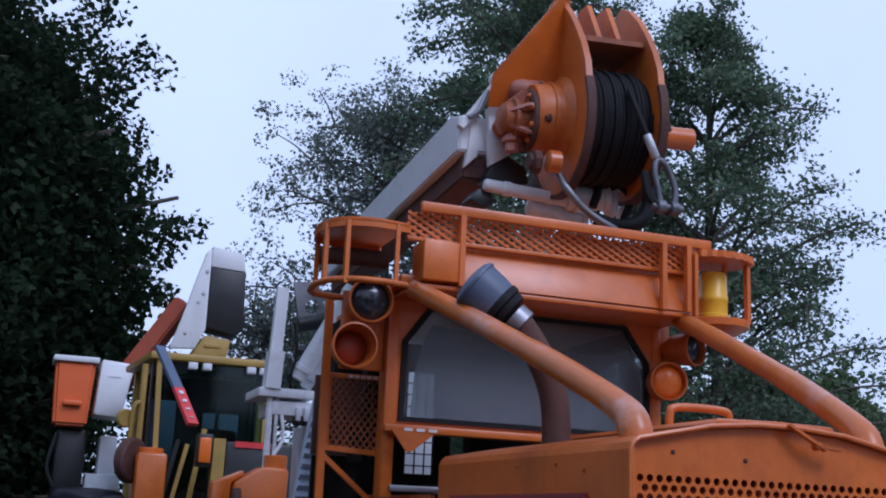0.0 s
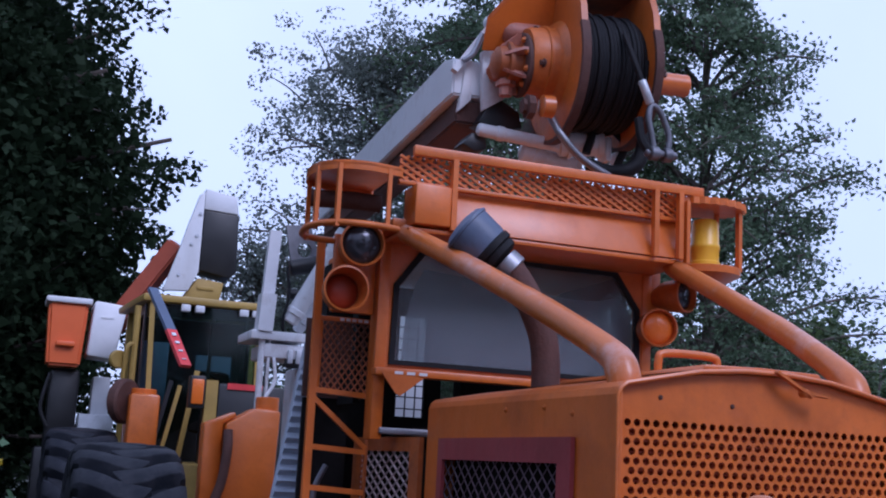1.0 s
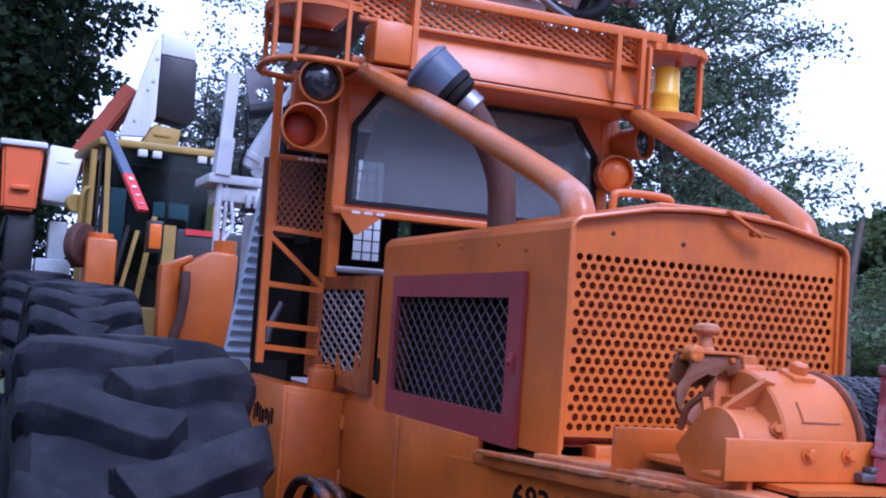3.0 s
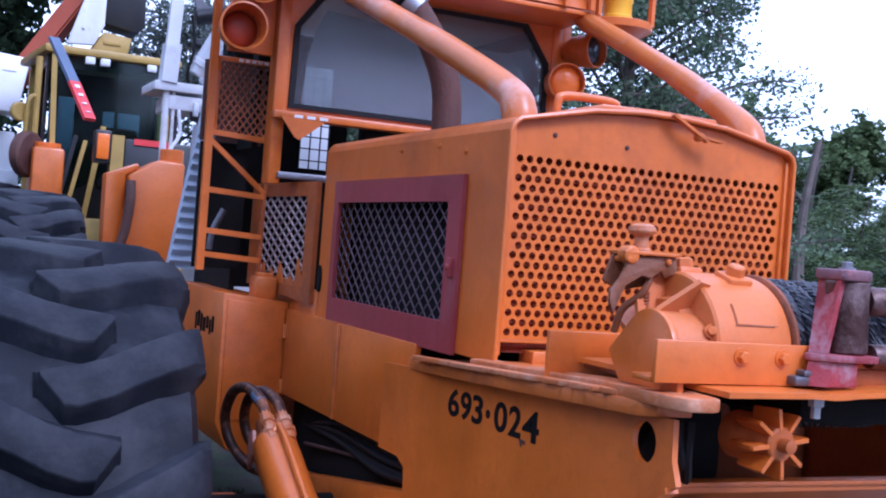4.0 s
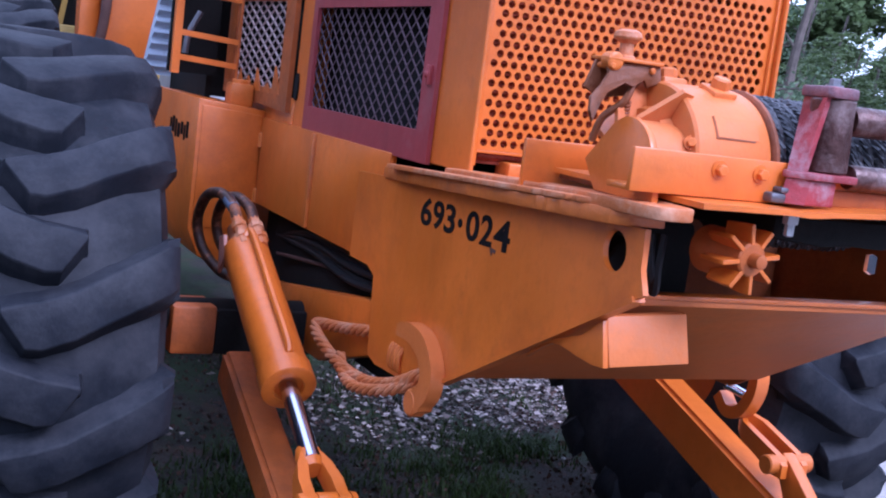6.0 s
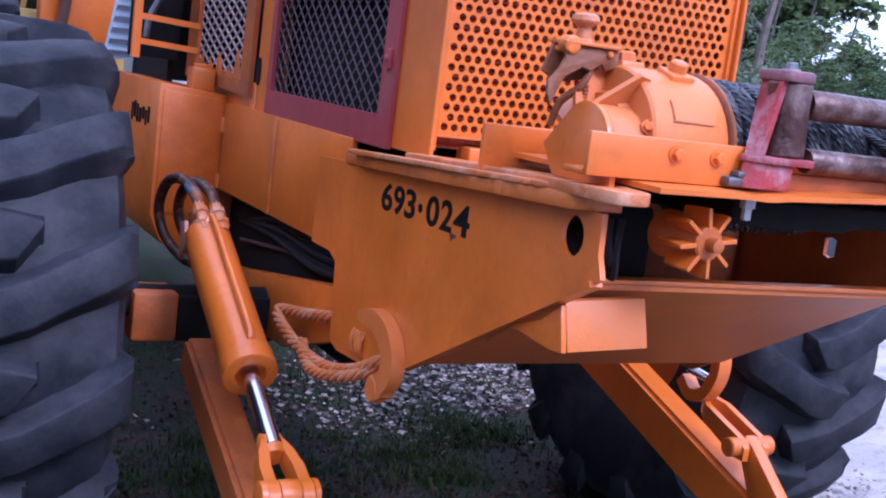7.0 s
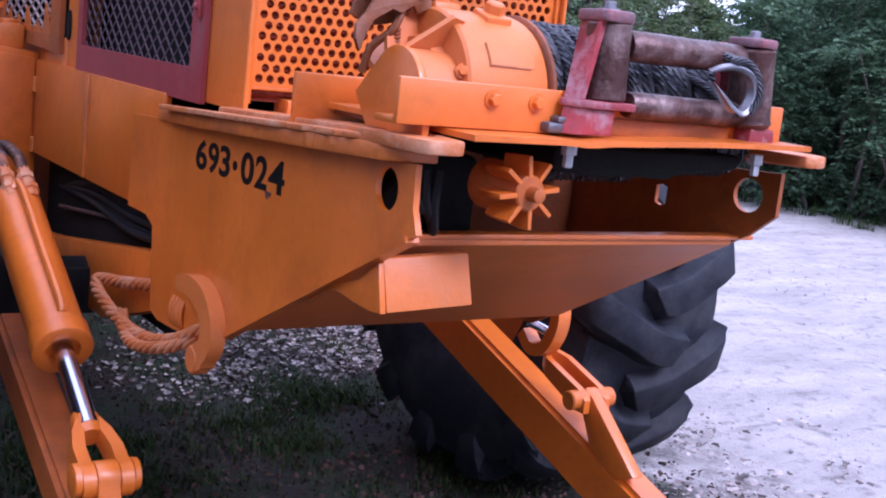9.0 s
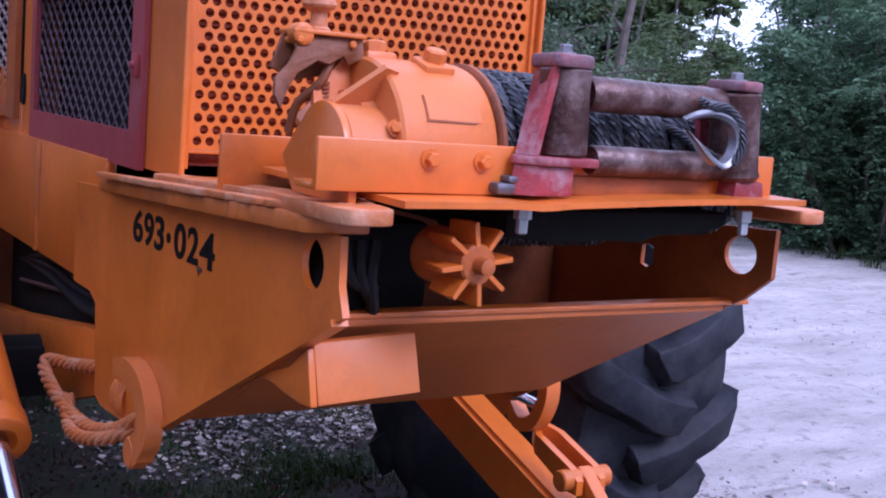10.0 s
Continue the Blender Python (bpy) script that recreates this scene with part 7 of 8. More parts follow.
    bm = bmesh.new()
    box(bm, -0.585, -0.455, y - 0.93, y - 0.80, 2.08, 2.35, 0.012)
    part("lamp_housing", bm, BLACKPAINT, t)
    bm = bmesh.new()
    box(bm, -0.57, -0.47, y - 0.95, y - 0.925, 2.11, 2.32, 0.012)
    part("amber_lamp", bm, AMBER, t)
    bm = bmesh.new()
    bar(bm, (-0.40, y - 0.88, 1.2), (-0.40, y - 0.88, 2.32), 0.09, 0.10)
    part("lamp_post", bm, YELLOW, t)
    bm = bmesh.new()
    bar(bm, (-0.76, y - 0.12, 1.3), (-0.56, y - 0.12, 2.3), 0.05, 0.035)
    part("grab_bar", bm, YELLOW, t)
    bm = bmesh.new()
    bar(bm, (-0.84, y - 0.1, 1.3), (-0.64, y - 0.1, 2.34), 0.045, 0.035)
    part("grab_bar", bm, BLACKPAINT, t)
    bm = bmesh.new()
    box(bm, -1.0, -0.74, y - 0.3, y + 0.2, 1.45, 2.2, 0.03)
    cyl(bm, (-0.87, y - 0.05, 2.18), (-0.87, y - 0.05, 2.25), 0.12, 18)
    part("orange_tank", bm, ORANGE, t)
    bm = bmesh.new()
    cyl(bm, (-1.07, y - 0.05, 2.13), (-0.99, y - 0.12, 2.13), 0.2, 24, 0.02)
    part("filter_bowl", bm, RUST, t)
    bm = bmesh.new()
    bar(bm, (-0.925, y - 0.5, 3.10), (-0.77, y - 0.8, 2.72), 0.095, 0.03)
    part("arm", bm, GREYPLASTIC, t)
    bm = bmesh.new()
    bar(bm, (-0.77, y - 0.8, 2.72), (-0.655, y - 1.05, 2.41), 0.10, 0.032)
    part("striped_arm", bm, REDSTRIPE, t, "red and white reflective tape")
    for k in range(4):
        bm = bmesh.new()
        f = 0.12 + 0.24 * k
        a, b = Vector((-0.77, y - 0.8, 2.72)), Vector((-0.655, y - 1.05, 2.41))
        p = a.lerp(b, f)
        bar(bm, p + Vector((0, -0.012, 0.006)), p.lerp(b, 0.09) + Vector((0, -0.012, 0.006)), 0.04, 0.032)
        part("tape_mark", bm, WHITE, t)
    bm = bmesh.new()
    box(bm, -0.9, 0.5, y - 0.5, y + 2.2, 1.0, 1.62, 0.04)
    part("chassis", bm, YELLOW, t)
    bm = bmesh.new()
    tube(bm, smooth_path([(-1.06, y - 0.02, 2.3), (-1.05, y - 0.05, 2.6), (-0.98, y, 2.66)], 5), 0.02, 8)
    tube(bm, [(-0.98, y, 2.2), (-0.98, y, 3.0)], 0.03, 8)
    part("grab_rail", bm, YELLOW, t)
    bm = bmesh.new()
    cyl(bm, (-1.12, y + 0.02, 2.50), (-1.10, y - 0.03, 2.50), 0.085, 20, 0.01)
    part("mirror", bm, YELLOW, t)
    for x in (-1.35, 0.95):
        build_wheel(x, y + 0.1, 1.02, 0.86, 0.6, 20, 4.0, t)
    build_wheel(0.95, y + 2.6, 1.05, 0.86, 0.6, 20, 4.0, t)


build_tractor()


def build_aerial_lift():
    a = thing("aerial_lift", "orange and white aerial bucket lift folded behind the tractor", "aerial lift", pose(0, 0, 0.22))
    y = 10.0
    bm = bmesh.new()
    st = []
    for z, w in ((2.52, 0.165), (3.18, 0.20)):
        st.append([(-1.51 - w, y - 0.25, z), (-1.51 + w, y - 0.25, z), (-1.51 + w, y + 0.25, z), (-1.51 - w, y + 0.25, z)])
    rings(bm, st)
    bmesh.ops.bevel(bm, geom=bm.edges[:], offset=0.03, segments=3, affect="EDGES")
    part("bucket", bm, ORANGE_PLASTIC, a, "orange fibreglass bucket")
    bm = bmesh.new()
    box(bm, -1.74, -1.28, y - 0.29, y + 0.29, 3.17, 3.23, 0.015)
    part("bucket_rim", bm, WHITE, a)
    bm = bmesh.new()
    box(bm, -1.60, -1.42, y - 0.31, y - 0.25, 2.72, 2.77, 0.012)
    part("bucket_step", bm, ORANGE_PLASTIC, a)
    bm = bmesh.new()
    prism(bm, [(-1.29, 2.64), (-1.01, 2.62), (-0.92, 3.19), (-1.26, 3.22)], "y", y - 0.28, y + 0.25, bevel=0.03)
    box(bm, -1.18, -1.05, y - 0.288, y - 0.28, 3.04, 3.06, 0)
    part("liner", bm, LINER_WHITE, a, "white bucket liner")
    bm = bmesh.new()
    box(bm, -1.62, -1.32, y - 0.1, y + 0.2, 1.6, 2.5, 0.04)
    box(bm, -1.7, -1.2, y - 0.05, y + 0.35, 0.9, 1.7, 0.04)
    tube(bm, smooth_path([(-1.62, y - 0.12, 2.45), (-1.68, y - 0.12, 2.1), (-1.60, y - 0.12, 1.9)], 5), 0.02, 8)
    part("bucket_mount", bm, BLACKPAINT, a)
    bm = bmesh.new()
    box(bm, -1.18, -1.0, y, y + 0.3, 2.0, 2.45, 0.02)
    part("white_cabinet", bm, WHITE, a)
    bm = bmesh.new()
    box(bm, -1.30, -0.95, y - 0.2, y + 0.2, 1.2, 2.05, 0.02)
    part("grey_cabinet", bm, GALV, a)
    # boom with its white elbow
    bm = bmesh.new()
    p0, p1 = Vector((-0.95, y + 0.6, 3.12)), Vector((-0.40, y + 0.28, 4.0))
    d = (p1 - p0).normalized()
    s = d.cross(Vector((0, 0, 1))).normalized()
    u = s.cross(d)
    rings(bm, [[p + s * i * 0.11 + u * j * 0.10 for i, j in ((-1, -1), (1, -1), (1, 1), (-1, 1))] for p in (p0 - d * 0.15, p1)])
    bmesh.ops.bevel(bm, geom=bm.edges[:], offset=0.02, segments=2, affect="EDGES")
    part("lower_boom", bm, BOOM_RED, a)
    bm = bmesh.new()
    prism(bm, [(-0.57, 3.42), (-0.30, 3.44), (-0.205, 3.66), (-0.205, 4.56), (-0.26, 4.52), (-0.36, 4.17), (-0.43, 3.9)], "y", y - 0.12, y - 0.04, bevel=0.01)
    part("elbow_plate", bm, WHITE, a)
    bm = bmesh.new()
    prism(bm, [(-0.20, 3.68), (0.14, 3.62), (0.215, 3.70), (0.19, 4.34), (-0.20, 4.36)], "y", y - 0.1, y + 0.3, bevel=0.02)
    part("elbow_cover", bm, BLACKPAINT, a, "black rubber elbow cover")
    bm = bmesh.new()
    prism(bm, [(-0.20, 4.365), (0.185, 4.345), (0.15, 4.55), (-0.20, 4.60)], "y", y - 0.1, y + 0.3, bevel=0.015)
    part("elbow_cap", bm, WHITE, a)
    bm = bmesh.new()
    prism(bm, [(-0.38, 3.30), (0.05, 3.34), (0.09, 3.57), (-0.2, 3.60)], "y", y - 0.06, y + 0.3, bevel=0.015)
    box(bm, -0.2, -0.02, y - 0.075, y - 0.06, 3.47, 3.51, 0.004)
    part("elbow_base", bm, YELLOW, a)
    for x, z in ((-0.31, 3.95), (-0.26, 4.05), (-0.42, 3.6), (-0.24, 4.3)):
        bolt("bolt", a, (x, y - 0.12, z), (0, -1, 0), 0.016, GALV)
    bm = bmesh.new()
    box(bm, -1.2, 0.8, y - 0.1, y + 3.0, 0.2, 1.0, 0.05)
    box(bm, -0.6, 0.3, y + 0.1, y + 1.0, 0.9, 3.35, 0.05)
    part("carrier", bm, GREYPLASTIC, a)


build_aerial_lift()

# ---------------------------------------------------------------- trees, shrubs, ground cover


def leaf_object(name, places, size, mat, parent, rng, kind="", droop=0.3, aspect=0.58):
    """Many small folded leaves (two triangles each), one mesh."""
    n = len(places)
    c = np.asarray(places, float)
    a = rng.normal(size=(n, 3))
    a[:, 2] = a[:, 2] * 0.7 - droop
    a /= np.linalg.norm(a, axis=1)[:, None]
    b = np.cross(a, rng.normal(size=(n, 3)))
    b /= np.linalg.norm(b, axis=1)[:, None]
    s = size * rng.uniform(0.6, 1.35, (n, 1))
    tip, base = c + a * s, c - a * s * 0.35
    l, r = c + b * s * aspect + a * s * 0.05, c - b * s * aspect + a * s * 0.05
    v = np.stack([base, l, tip, r], 1).reshape(-1, 3)
    me = bpy.data.meshes.new(name)
    me.vertices.add(4 * n)
    me.vertices.foreach_set("co", v.ravel())
    me.loops.add(4 * n)
    me.loops.foreach_set("vertex_index", np.arange(4 * n, dtype=np.int32))
    me.polygons.add(n)
    me.polygons.foreach_set("loop_start", np.arange(0, 4 * n, 4, dtype=np.int32))
    me.polygons.foreach_set("loop_total", np.full(n, 4, dtype=np.int32))
    me.update(calc_edges=True)
    me.materials.append(mat)
    ob = new(name, me)
    ob.parent = parent
    if kind:
        ob["kind"] = kind
    return ob


def build_tree(x, y, height, crown_z, radius, crown_h, leaves, leaf_size, mat, seed, label, group="", trunk_r=0.16, lean=0.0, clump=0.35, category="tree", name="tree", spread=1.0, limbs=26, subs=5, heart=0.12, core=0, twigs=5):
    rng = np.random.default_rng(seed)
    rnd = random.Random(seed)
    t = thing(name, label, category, pose(x, y, rise(x, y) - 0.03), group)
    bm = bmesh.new()
    top = Vector((lean, 0, height * 0.86))
    trunk = [Vector((lean * (k / 6) ** 1.4 + rnd.uniform(-0.06, 0.06) * (k > 0), rnd.uniform(-0.06, 0.06) * (k > 0), top.z * k / 6)) for k in range(7)]
    trunk = smooth_path(trunk, 3)
    n = len(trunk)
    tube(bm, trunk, [trunk_r * (1.25 if i == 0 else 1) * (1 - 0.85 * i / n) + 0.012 for i in range(n)], 10)
    tips = []
    zc = crown_z
    for k in range(limbs):
        f = 0.22 + 0.76 * k / limbs
        p0 = trunk[min(n - 1, int(f * n))]
        ang = k * 2.4 + rnd.uniform(-0.4, 0.4)
        # end on the crown's uneven skin
        el = rnd.uniform(-0.75, 1.0) if k < limbs * 0.7 else rnd.uniform(0.3, 1.35)
        rr = rnd.uniform(0.72, 1.08)
        p3 = Vector((lean + math.cos(ang) * math.cos(el) * radius * rr, math.sin(ang) * math.cos(el) * radius * rr, zc + math.sin(el) * crown_h * rr))
        p0 = trunk[min(n - 1, max(2, int(n * max(0.12, min(0.95, (p3.z - 0.35 * (p3.xy - p0.xy).length) / top.z)))))]
        mid = p0.lerp(p3, 0.5) + Vector((rnd.uniform(-0.3, 0.3), rnd.uniform(-0.3, 0.3), rnd.uniform(0.05, 0.4)))
        line = smooth_path([p0, p0.lerp(mid, 0.5) + Vector((0, 0, 0.05)), mid, p3], 4)
        m = len(line)
        r0 = trunk_r * rnd.uniform(0.28, 0.42)
        tube(bm, line, [r0 * (1 - 0.85 * i / m) + 0.006 for i in range(m)], 6)
        for j in range(twigs):
            q0 = line[int(m * rnd.uniform(0.3, 0.9))]
            q1 = q0 + Vector((rnd.gauss(0, 1), rnd.gauss(0, 1), rnd.gauss(0.1, 0.7))).normalized() * radius * rnd.uniform(0.18, 0.42)
            tw = smooth_path([q0, q0.lerp(q1, 0.5) + Vector((0, 0, 0.06)), q1], 3)
            tube(bm, tw, [0.018 * (1 - 0.8 * i / len(tw)) + 0.004 for i in range(len(tw))], 4)
            tips += [tw[int(len(tw) * 0.6)], q1]
        tips += [line[int(m * 0.6)], line[int(m * 0.75)], line[int(m * 0.9)], p3]
    part("trunk", bm, BARK, t)
    tips = np.array([tuple(p) for p in tips])
    pick = rng.integers(0, len(tips), leaves)
    sub = rng.normal(size=(len(tips), subs, 3)) * min(radius, 4.2) * 0.115 * spread
    ball = rng.normal(size=(leaves, 3))
    ball *= (rng.uniform(0, 1, leaves) ** 0.5 / np.linalg.norm(ball, axis=1))[:, None]
    cl = tips[pick] + sub[pick, rng.integers(0, subs, leaves)] + ball * clump * 0.80 * np.array([1, 1, 0.6])
    cl = cl[cl[:, 2] > 0.35]
    # leaf sprays close to the twigs are larger and fill each clump's heart
    size = np.full(len(cl), leaf_size)
    size[: int(len(cl) * heart)] *= 1.5
    if core:
        # dense shaded sprays that fill the inside of the crown
        d = rng.normal(size=(core, 3))
        d *= (rng.uniform(0.15, 0.93, core) / np.linalg.norm(d, axis=1))[:, None]
        inner = d * np.array([radius, radius, crown_h]) + np.array([lean, 0, crown_z])
        inner = inner[inner[:, 2] > 0.5]
        cl = np.concatenate([cl, inner])
        size = np.concatenate([size, np.full(len(inner), leaf_size * 1.5)])
    leaf_object("crown", cl, size[:, None], mat, t, rng)
    return t


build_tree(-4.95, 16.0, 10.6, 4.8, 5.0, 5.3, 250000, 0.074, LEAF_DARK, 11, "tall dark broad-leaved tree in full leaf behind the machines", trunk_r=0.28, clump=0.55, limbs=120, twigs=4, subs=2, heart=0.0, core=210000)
build_tree(4.1, 17.5, 10.0, 6.3, 2.6, 3.8, 44000, 0.045, LEAF_GREY, 12, "slender tree with thin sparse foliage, paled for glare", trunk_r=0.12, clump=0.4, spread=1.2, subs=3)
build_tree(2.3, 19.5, 6.0, 3.6, 1.7, 2.4, 14000, 0.05, LEAF_GREY, 22, "slender tree with thin sparse foliage, paled for glare", trunk_r=0.1, clump=0.55, spread=1.3)


def build_tiered_tree(x, y, height, base_r, top_r, low, boughs, leaves, leaf_size, mat, seed, label, trunk_r=0.14):
    """A tree of spreading boughs whose soft sprays of narrow leaves leave gaps of sky."""
    rng = np.random.default_rng(seed)
    rnd = random.Random(seed)
    t = thing("tree", label, "tree", pose(x, y, rise(x, y) - 0.03))
    bm = bmesh.new()
    trunk = smooth_path([Vector((rnd.uniform(-0.12, 0.12) * (k > 0), rnd.uniform(-0.12, 0.12) * (k > 0), height * 0.97 * k / 6)) for k in range(7)], 3)
    n = len(trunk)
    tube(bm, trunk, [trunk_r * (1 - 0.88 * i / n) + 0.012 for i in range(n)], 9)
    lines = []
    for k in range(boughs):
        f = (k + rnd.random()) / boughs
        z = low + (height - low) * f
        reach = (base_r + (top_r - base_r) * f ** 1.6) * rnd.uniform(0.5, 1.12)
        a = k * 2.399 + rnd.uniform(-0.5, 0.5)
        d = Vector((math.cos(a), math.sin(a), 0))
        p0 = trunk[min(n - 1, max(1, int(n * max(0.05, (z - 0.25 * reach) / (height * 0.97)))))]
        end = Vector((d.x * reach, d.y * reach, z + rnd.uniform(-0.3, 0.6)))
        line = smooth_path([p0, p0.lerp(end, 0.35) + Vector((0, 0, 0.22)), p0.lerp(end, 0.7) + Vector((0, 0, 0.22)), end], 4)
        m = len(line)
        tube(bm, line, [0.035 * (1 - 0.85 * i / m) + 0.005 for i in range(m)], 5)
        side = Vector((-d.y, d.x, 0))
        for j in range(9):
            q = line[int(m * (0.25 + 0.74 * j / 9))]
            ln = reach * rnd.uniform(0.16, 0.36) * (1.15 - 0.5 * j / 9)
            tip = q + (side * (1 if j % 2 else -1) * rnd.uniform(0.6, 1.0) + d * rnd.uniform(0.3, 0.9)).normalized() * ln + Vector((0, 0, rnd.uniform(-0.28, 0.22)))
            tube(bm, [q, q.lerp(tip, 0.5) + Vector((0, 0, 0.04)), tip], [0.011, 0.008, 0.004], 4)
            lines.append((q, tip))
        lines.append((line[int(m * 0.7)], end))
    part("trunk", bm, BARK, t)
    a = np.array([tuple(p) for p, _ in lines])
    b = np.array([tuple(q) for _, q in lines])
    dens = rng.uniform(0.35, 1.0, len(lines))
    pick = rng.choice(len(lines), leaves, p=dens / dens.sum())
    f = rng.uniform(0.05, 1.12, leaves)[:, None]
    c = a[pick] * (1 - f) + b[pick] * f + rng.normal(size=(leaves, 3)) * np.array([0.13, 0.13, 0.10])
    leaf_object("crown", c, leaf_size, mat, t, rng, droop=0.35, aspect=0.42)
    return t


build_tiered_tree(4.8, 12.4, 12.6, 3.1, 1.2, 1.0, 115, 70000, 0.056, LEAF_MID, 13, "tall green tree with tiered airy boughs behind the cab", 0.17)
build_tiered_tree(7.6, 11.9, 9.7, 3.4, 0.6, 1.6, 120, 64000, 0.056, LEAF_MID, 14, "medium green tree with airy boughs at the clearing's edge", 0.13)
build_tiered_tree(6.1, 16.6, 13.5, 2.6, 1.8, 1.2, 70, 40000, 0.075, LEAF_MID, 17, "tall green tree with airy boughs behind the cab", 0.17)
build_tiered_tree(10.2, 15.5, 4.1, 1.6, 0.7, 0.5, 60, 13000, 0.055, LEAF_MID, 18, "young green tree with airy boughs at the clearing's edge", 0.09)
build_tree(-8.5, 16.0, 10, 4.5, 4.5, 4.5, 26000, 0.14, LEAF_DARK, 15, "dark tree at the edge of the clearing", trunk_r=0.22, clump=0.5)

# dark leaf colour stands for the shadow this tree is in
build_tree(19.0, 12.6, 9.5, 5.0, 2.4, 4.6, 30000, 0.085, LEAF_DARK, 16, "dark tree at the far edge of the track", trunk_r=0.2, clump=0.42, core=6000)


def build_shrub(x, y, h, r, leaves, size, mat, seed, label, group="shrubs along the track"):
    rng = np.random.default_rng(seed)
    rnd = random.Random(seed)
    t = thing("shrub", label, "shrub", pose(x, y, rise(x, y) - 0.03), group)
    bm = bmesh.new()
    tips = []
    for k in range(16):
        a, q = rnd.uniform(0, 2 * math.pi), r * math.sqrt(rnd.random())
        hh = h * rnd.uniform(0.45, 1.05) * (1 - 0.35 * q / r)
        p = Vector((math.cos(a) * q, math.sin(a) * q, hh))
        line = smooth_path([Vector((p.x * 0.3, p.y * 0.3, 0)), Vector((p.x * 0.7, p.y * 0.7, hh * 0.55)), p], 4)
        tube(bm, line, [0.025 * (1 - 0.8 * i / len(line)) + 0.004 for i in range(len(line))], 5)
        for f in (0.2, 0.35, 0.5, 0.65, 0.8, 0.92, 1.0):
            q0 = line[min(len(line) - 1, int(f * len(line)))]
            for j in range(3):
                tips.append(tuple(q0 + Vector((rnd.gauss(0, 0.24), rnd.gauss(0, 0.24), rnd.gauss(0, 0.16)))))
    part("woody_base", bm, BARK, t)
    tips = np.array(tips)
    # arching fronds, each with narrow leaflets in pairs
    fronds, pairs = leaves // 16, 8
    root = tips[rng.integers(0, len(tips), fronds)] + rng.normal(size=(fronds, 3)) * 0.08
    ang = rng.uniform(0, 2 * math.pi, fronds)
    out = np.stack([np.cos(ang), np.sin(ang), np.zeros(fronds)], 1)
    reach = size * rng.uniform(3.2, 5.5, (fronds, 1))
    v = []
    for k in range(pairs):
        f = (k + 0.6) / pairs
        mid = root + out * reach * f + np.array([0, 0, 1]) * reach * (0.5 * f - 0.75 * f * f)
        for sgn in (-1, 1):
            ax = np.cross(out, [0, 0, 1]) * sgn + out * 0.45 + rng.normal(size=(fronds, 3)) * 0.14 - np.array([0, 0, 0.25])
            ax /= np.linalg.norm(ax, axis=1)[:, None]
            ln = size * (1.15 - 0.5 * abs(f - 0.45)) * rng.uniform(0.8, 1.15, (fronds, 1))
            wide = np.cross(ax, rng.normal(size=(fronds, 3)) * 0.5 + [0, 0, 1])
            wide /= np.linalg.norm(wide, axis=1)[:, None]
            wide = wide * ln * 0.17
            v.append(np.stack([mid, mid + ax * ln * 0.45 + wide, mid + ax * ln, mid + ax * ln * 0.45 - wide], 1))
    v = np.concatenate(v).reshape(-1, 3)
    v[:, 2] = np.maximum(v[:, 2], 0.03)
    n = len(v) // 4
    me = bpy.data.meshes.new("foliage")
    me.from_pydata(v.tolist(), [], np.arange(4 * n).reshape(-1, 4).tolist())
    me.materials.append(mat)
    ob = new("foliage", me)
    ob.parent = t
    return t


shrub_a = build_shrub(13.4, 7.0, 4.2, 2.0, 42000, 0.10, LEAF_BUSH, 31, "dense leafy green shrub at the edge of the track")
shrub_b = build_shrub(11.0, 11.5, 3.6, 1.9, 40000, 0.095, LEAF_FAR, 32, "dense leafy green shrub at the edge of the track")
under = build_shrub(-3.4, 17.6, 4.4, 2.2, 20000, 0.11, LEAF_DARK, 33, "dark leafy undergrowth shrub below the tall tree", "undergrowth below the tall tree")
for x, y, q, h in ((-1.0, 19.0, 0.6, 1.25), (-5.6, 17.0, 1.1, 1.1), (-2.2, 20.5, 0.75, 1.4)):
    copy_thing(under, pose(x, y, -0.03, 0, 0, 70 * x) @ Matrix.Diagonal((q, q, h, 1)))
rs = random.Random(5)
for k, (x, y) in enumerate(((16.2, 4.2), (15.0, 8.8), (17.0, 7.0), (13.4, 9.3), (11.9, 12.9), (9.0, 12.8), (15.8, 11.4), (18.2, 9.4), (11.2, 14.8), (17.6, 2.0), (14.6, 15.0))):
    sc = rs.uniform(0.75, 1.15)
    copy_thing(shrub_a if k % 2 else shrub_b, pose(x, y, -0.03, 0, 0, rs.uniform(0, 360)) @ Matrix.Diagonal((sc, sc, sc * rs.uniform(0.8, 1.1), 1)))

for x, y, q, h in ((15.0, 10.2, 1.0, 1.75), (12.9, 8.2, 0.95, 1.45), (16.4, 8.2, 1.0, 1.7), (17.8, 12.4, 1.1, 1.9)):
    copy_thing(shrub_a, pose(x, y, -0.03, 0, 0, rs.uniform(0, 360)) @ Matrix.Diagonal((q, q, h, 1)))

far = build_tree(25.5, 9.0, 9.5, 5.2, 2.6, 4.4, 12000, 0.17, LEAF_FAR, 41, "far green tree in the wood beyond the track", "far wood", trunk_r=0.15, clump=0.5, limbs=14, twigs=2)
far2 = build_tree(24.0, 5.0, 8.2, 4.3, 2.3, 3.9, 12000, 0.16, LEAF_FAR, 42, "far green tree in the wood beyond the track", "far wood", trunk_r=0.13, clump=0.5, limbs=14, twigs=2)
spots = [(27, 12), (31, 10), (33, 1), (-14, 20), (-12, 26), (-8, 28), (-18, 12), (-22, 4), (28, 3), (30, 7)]
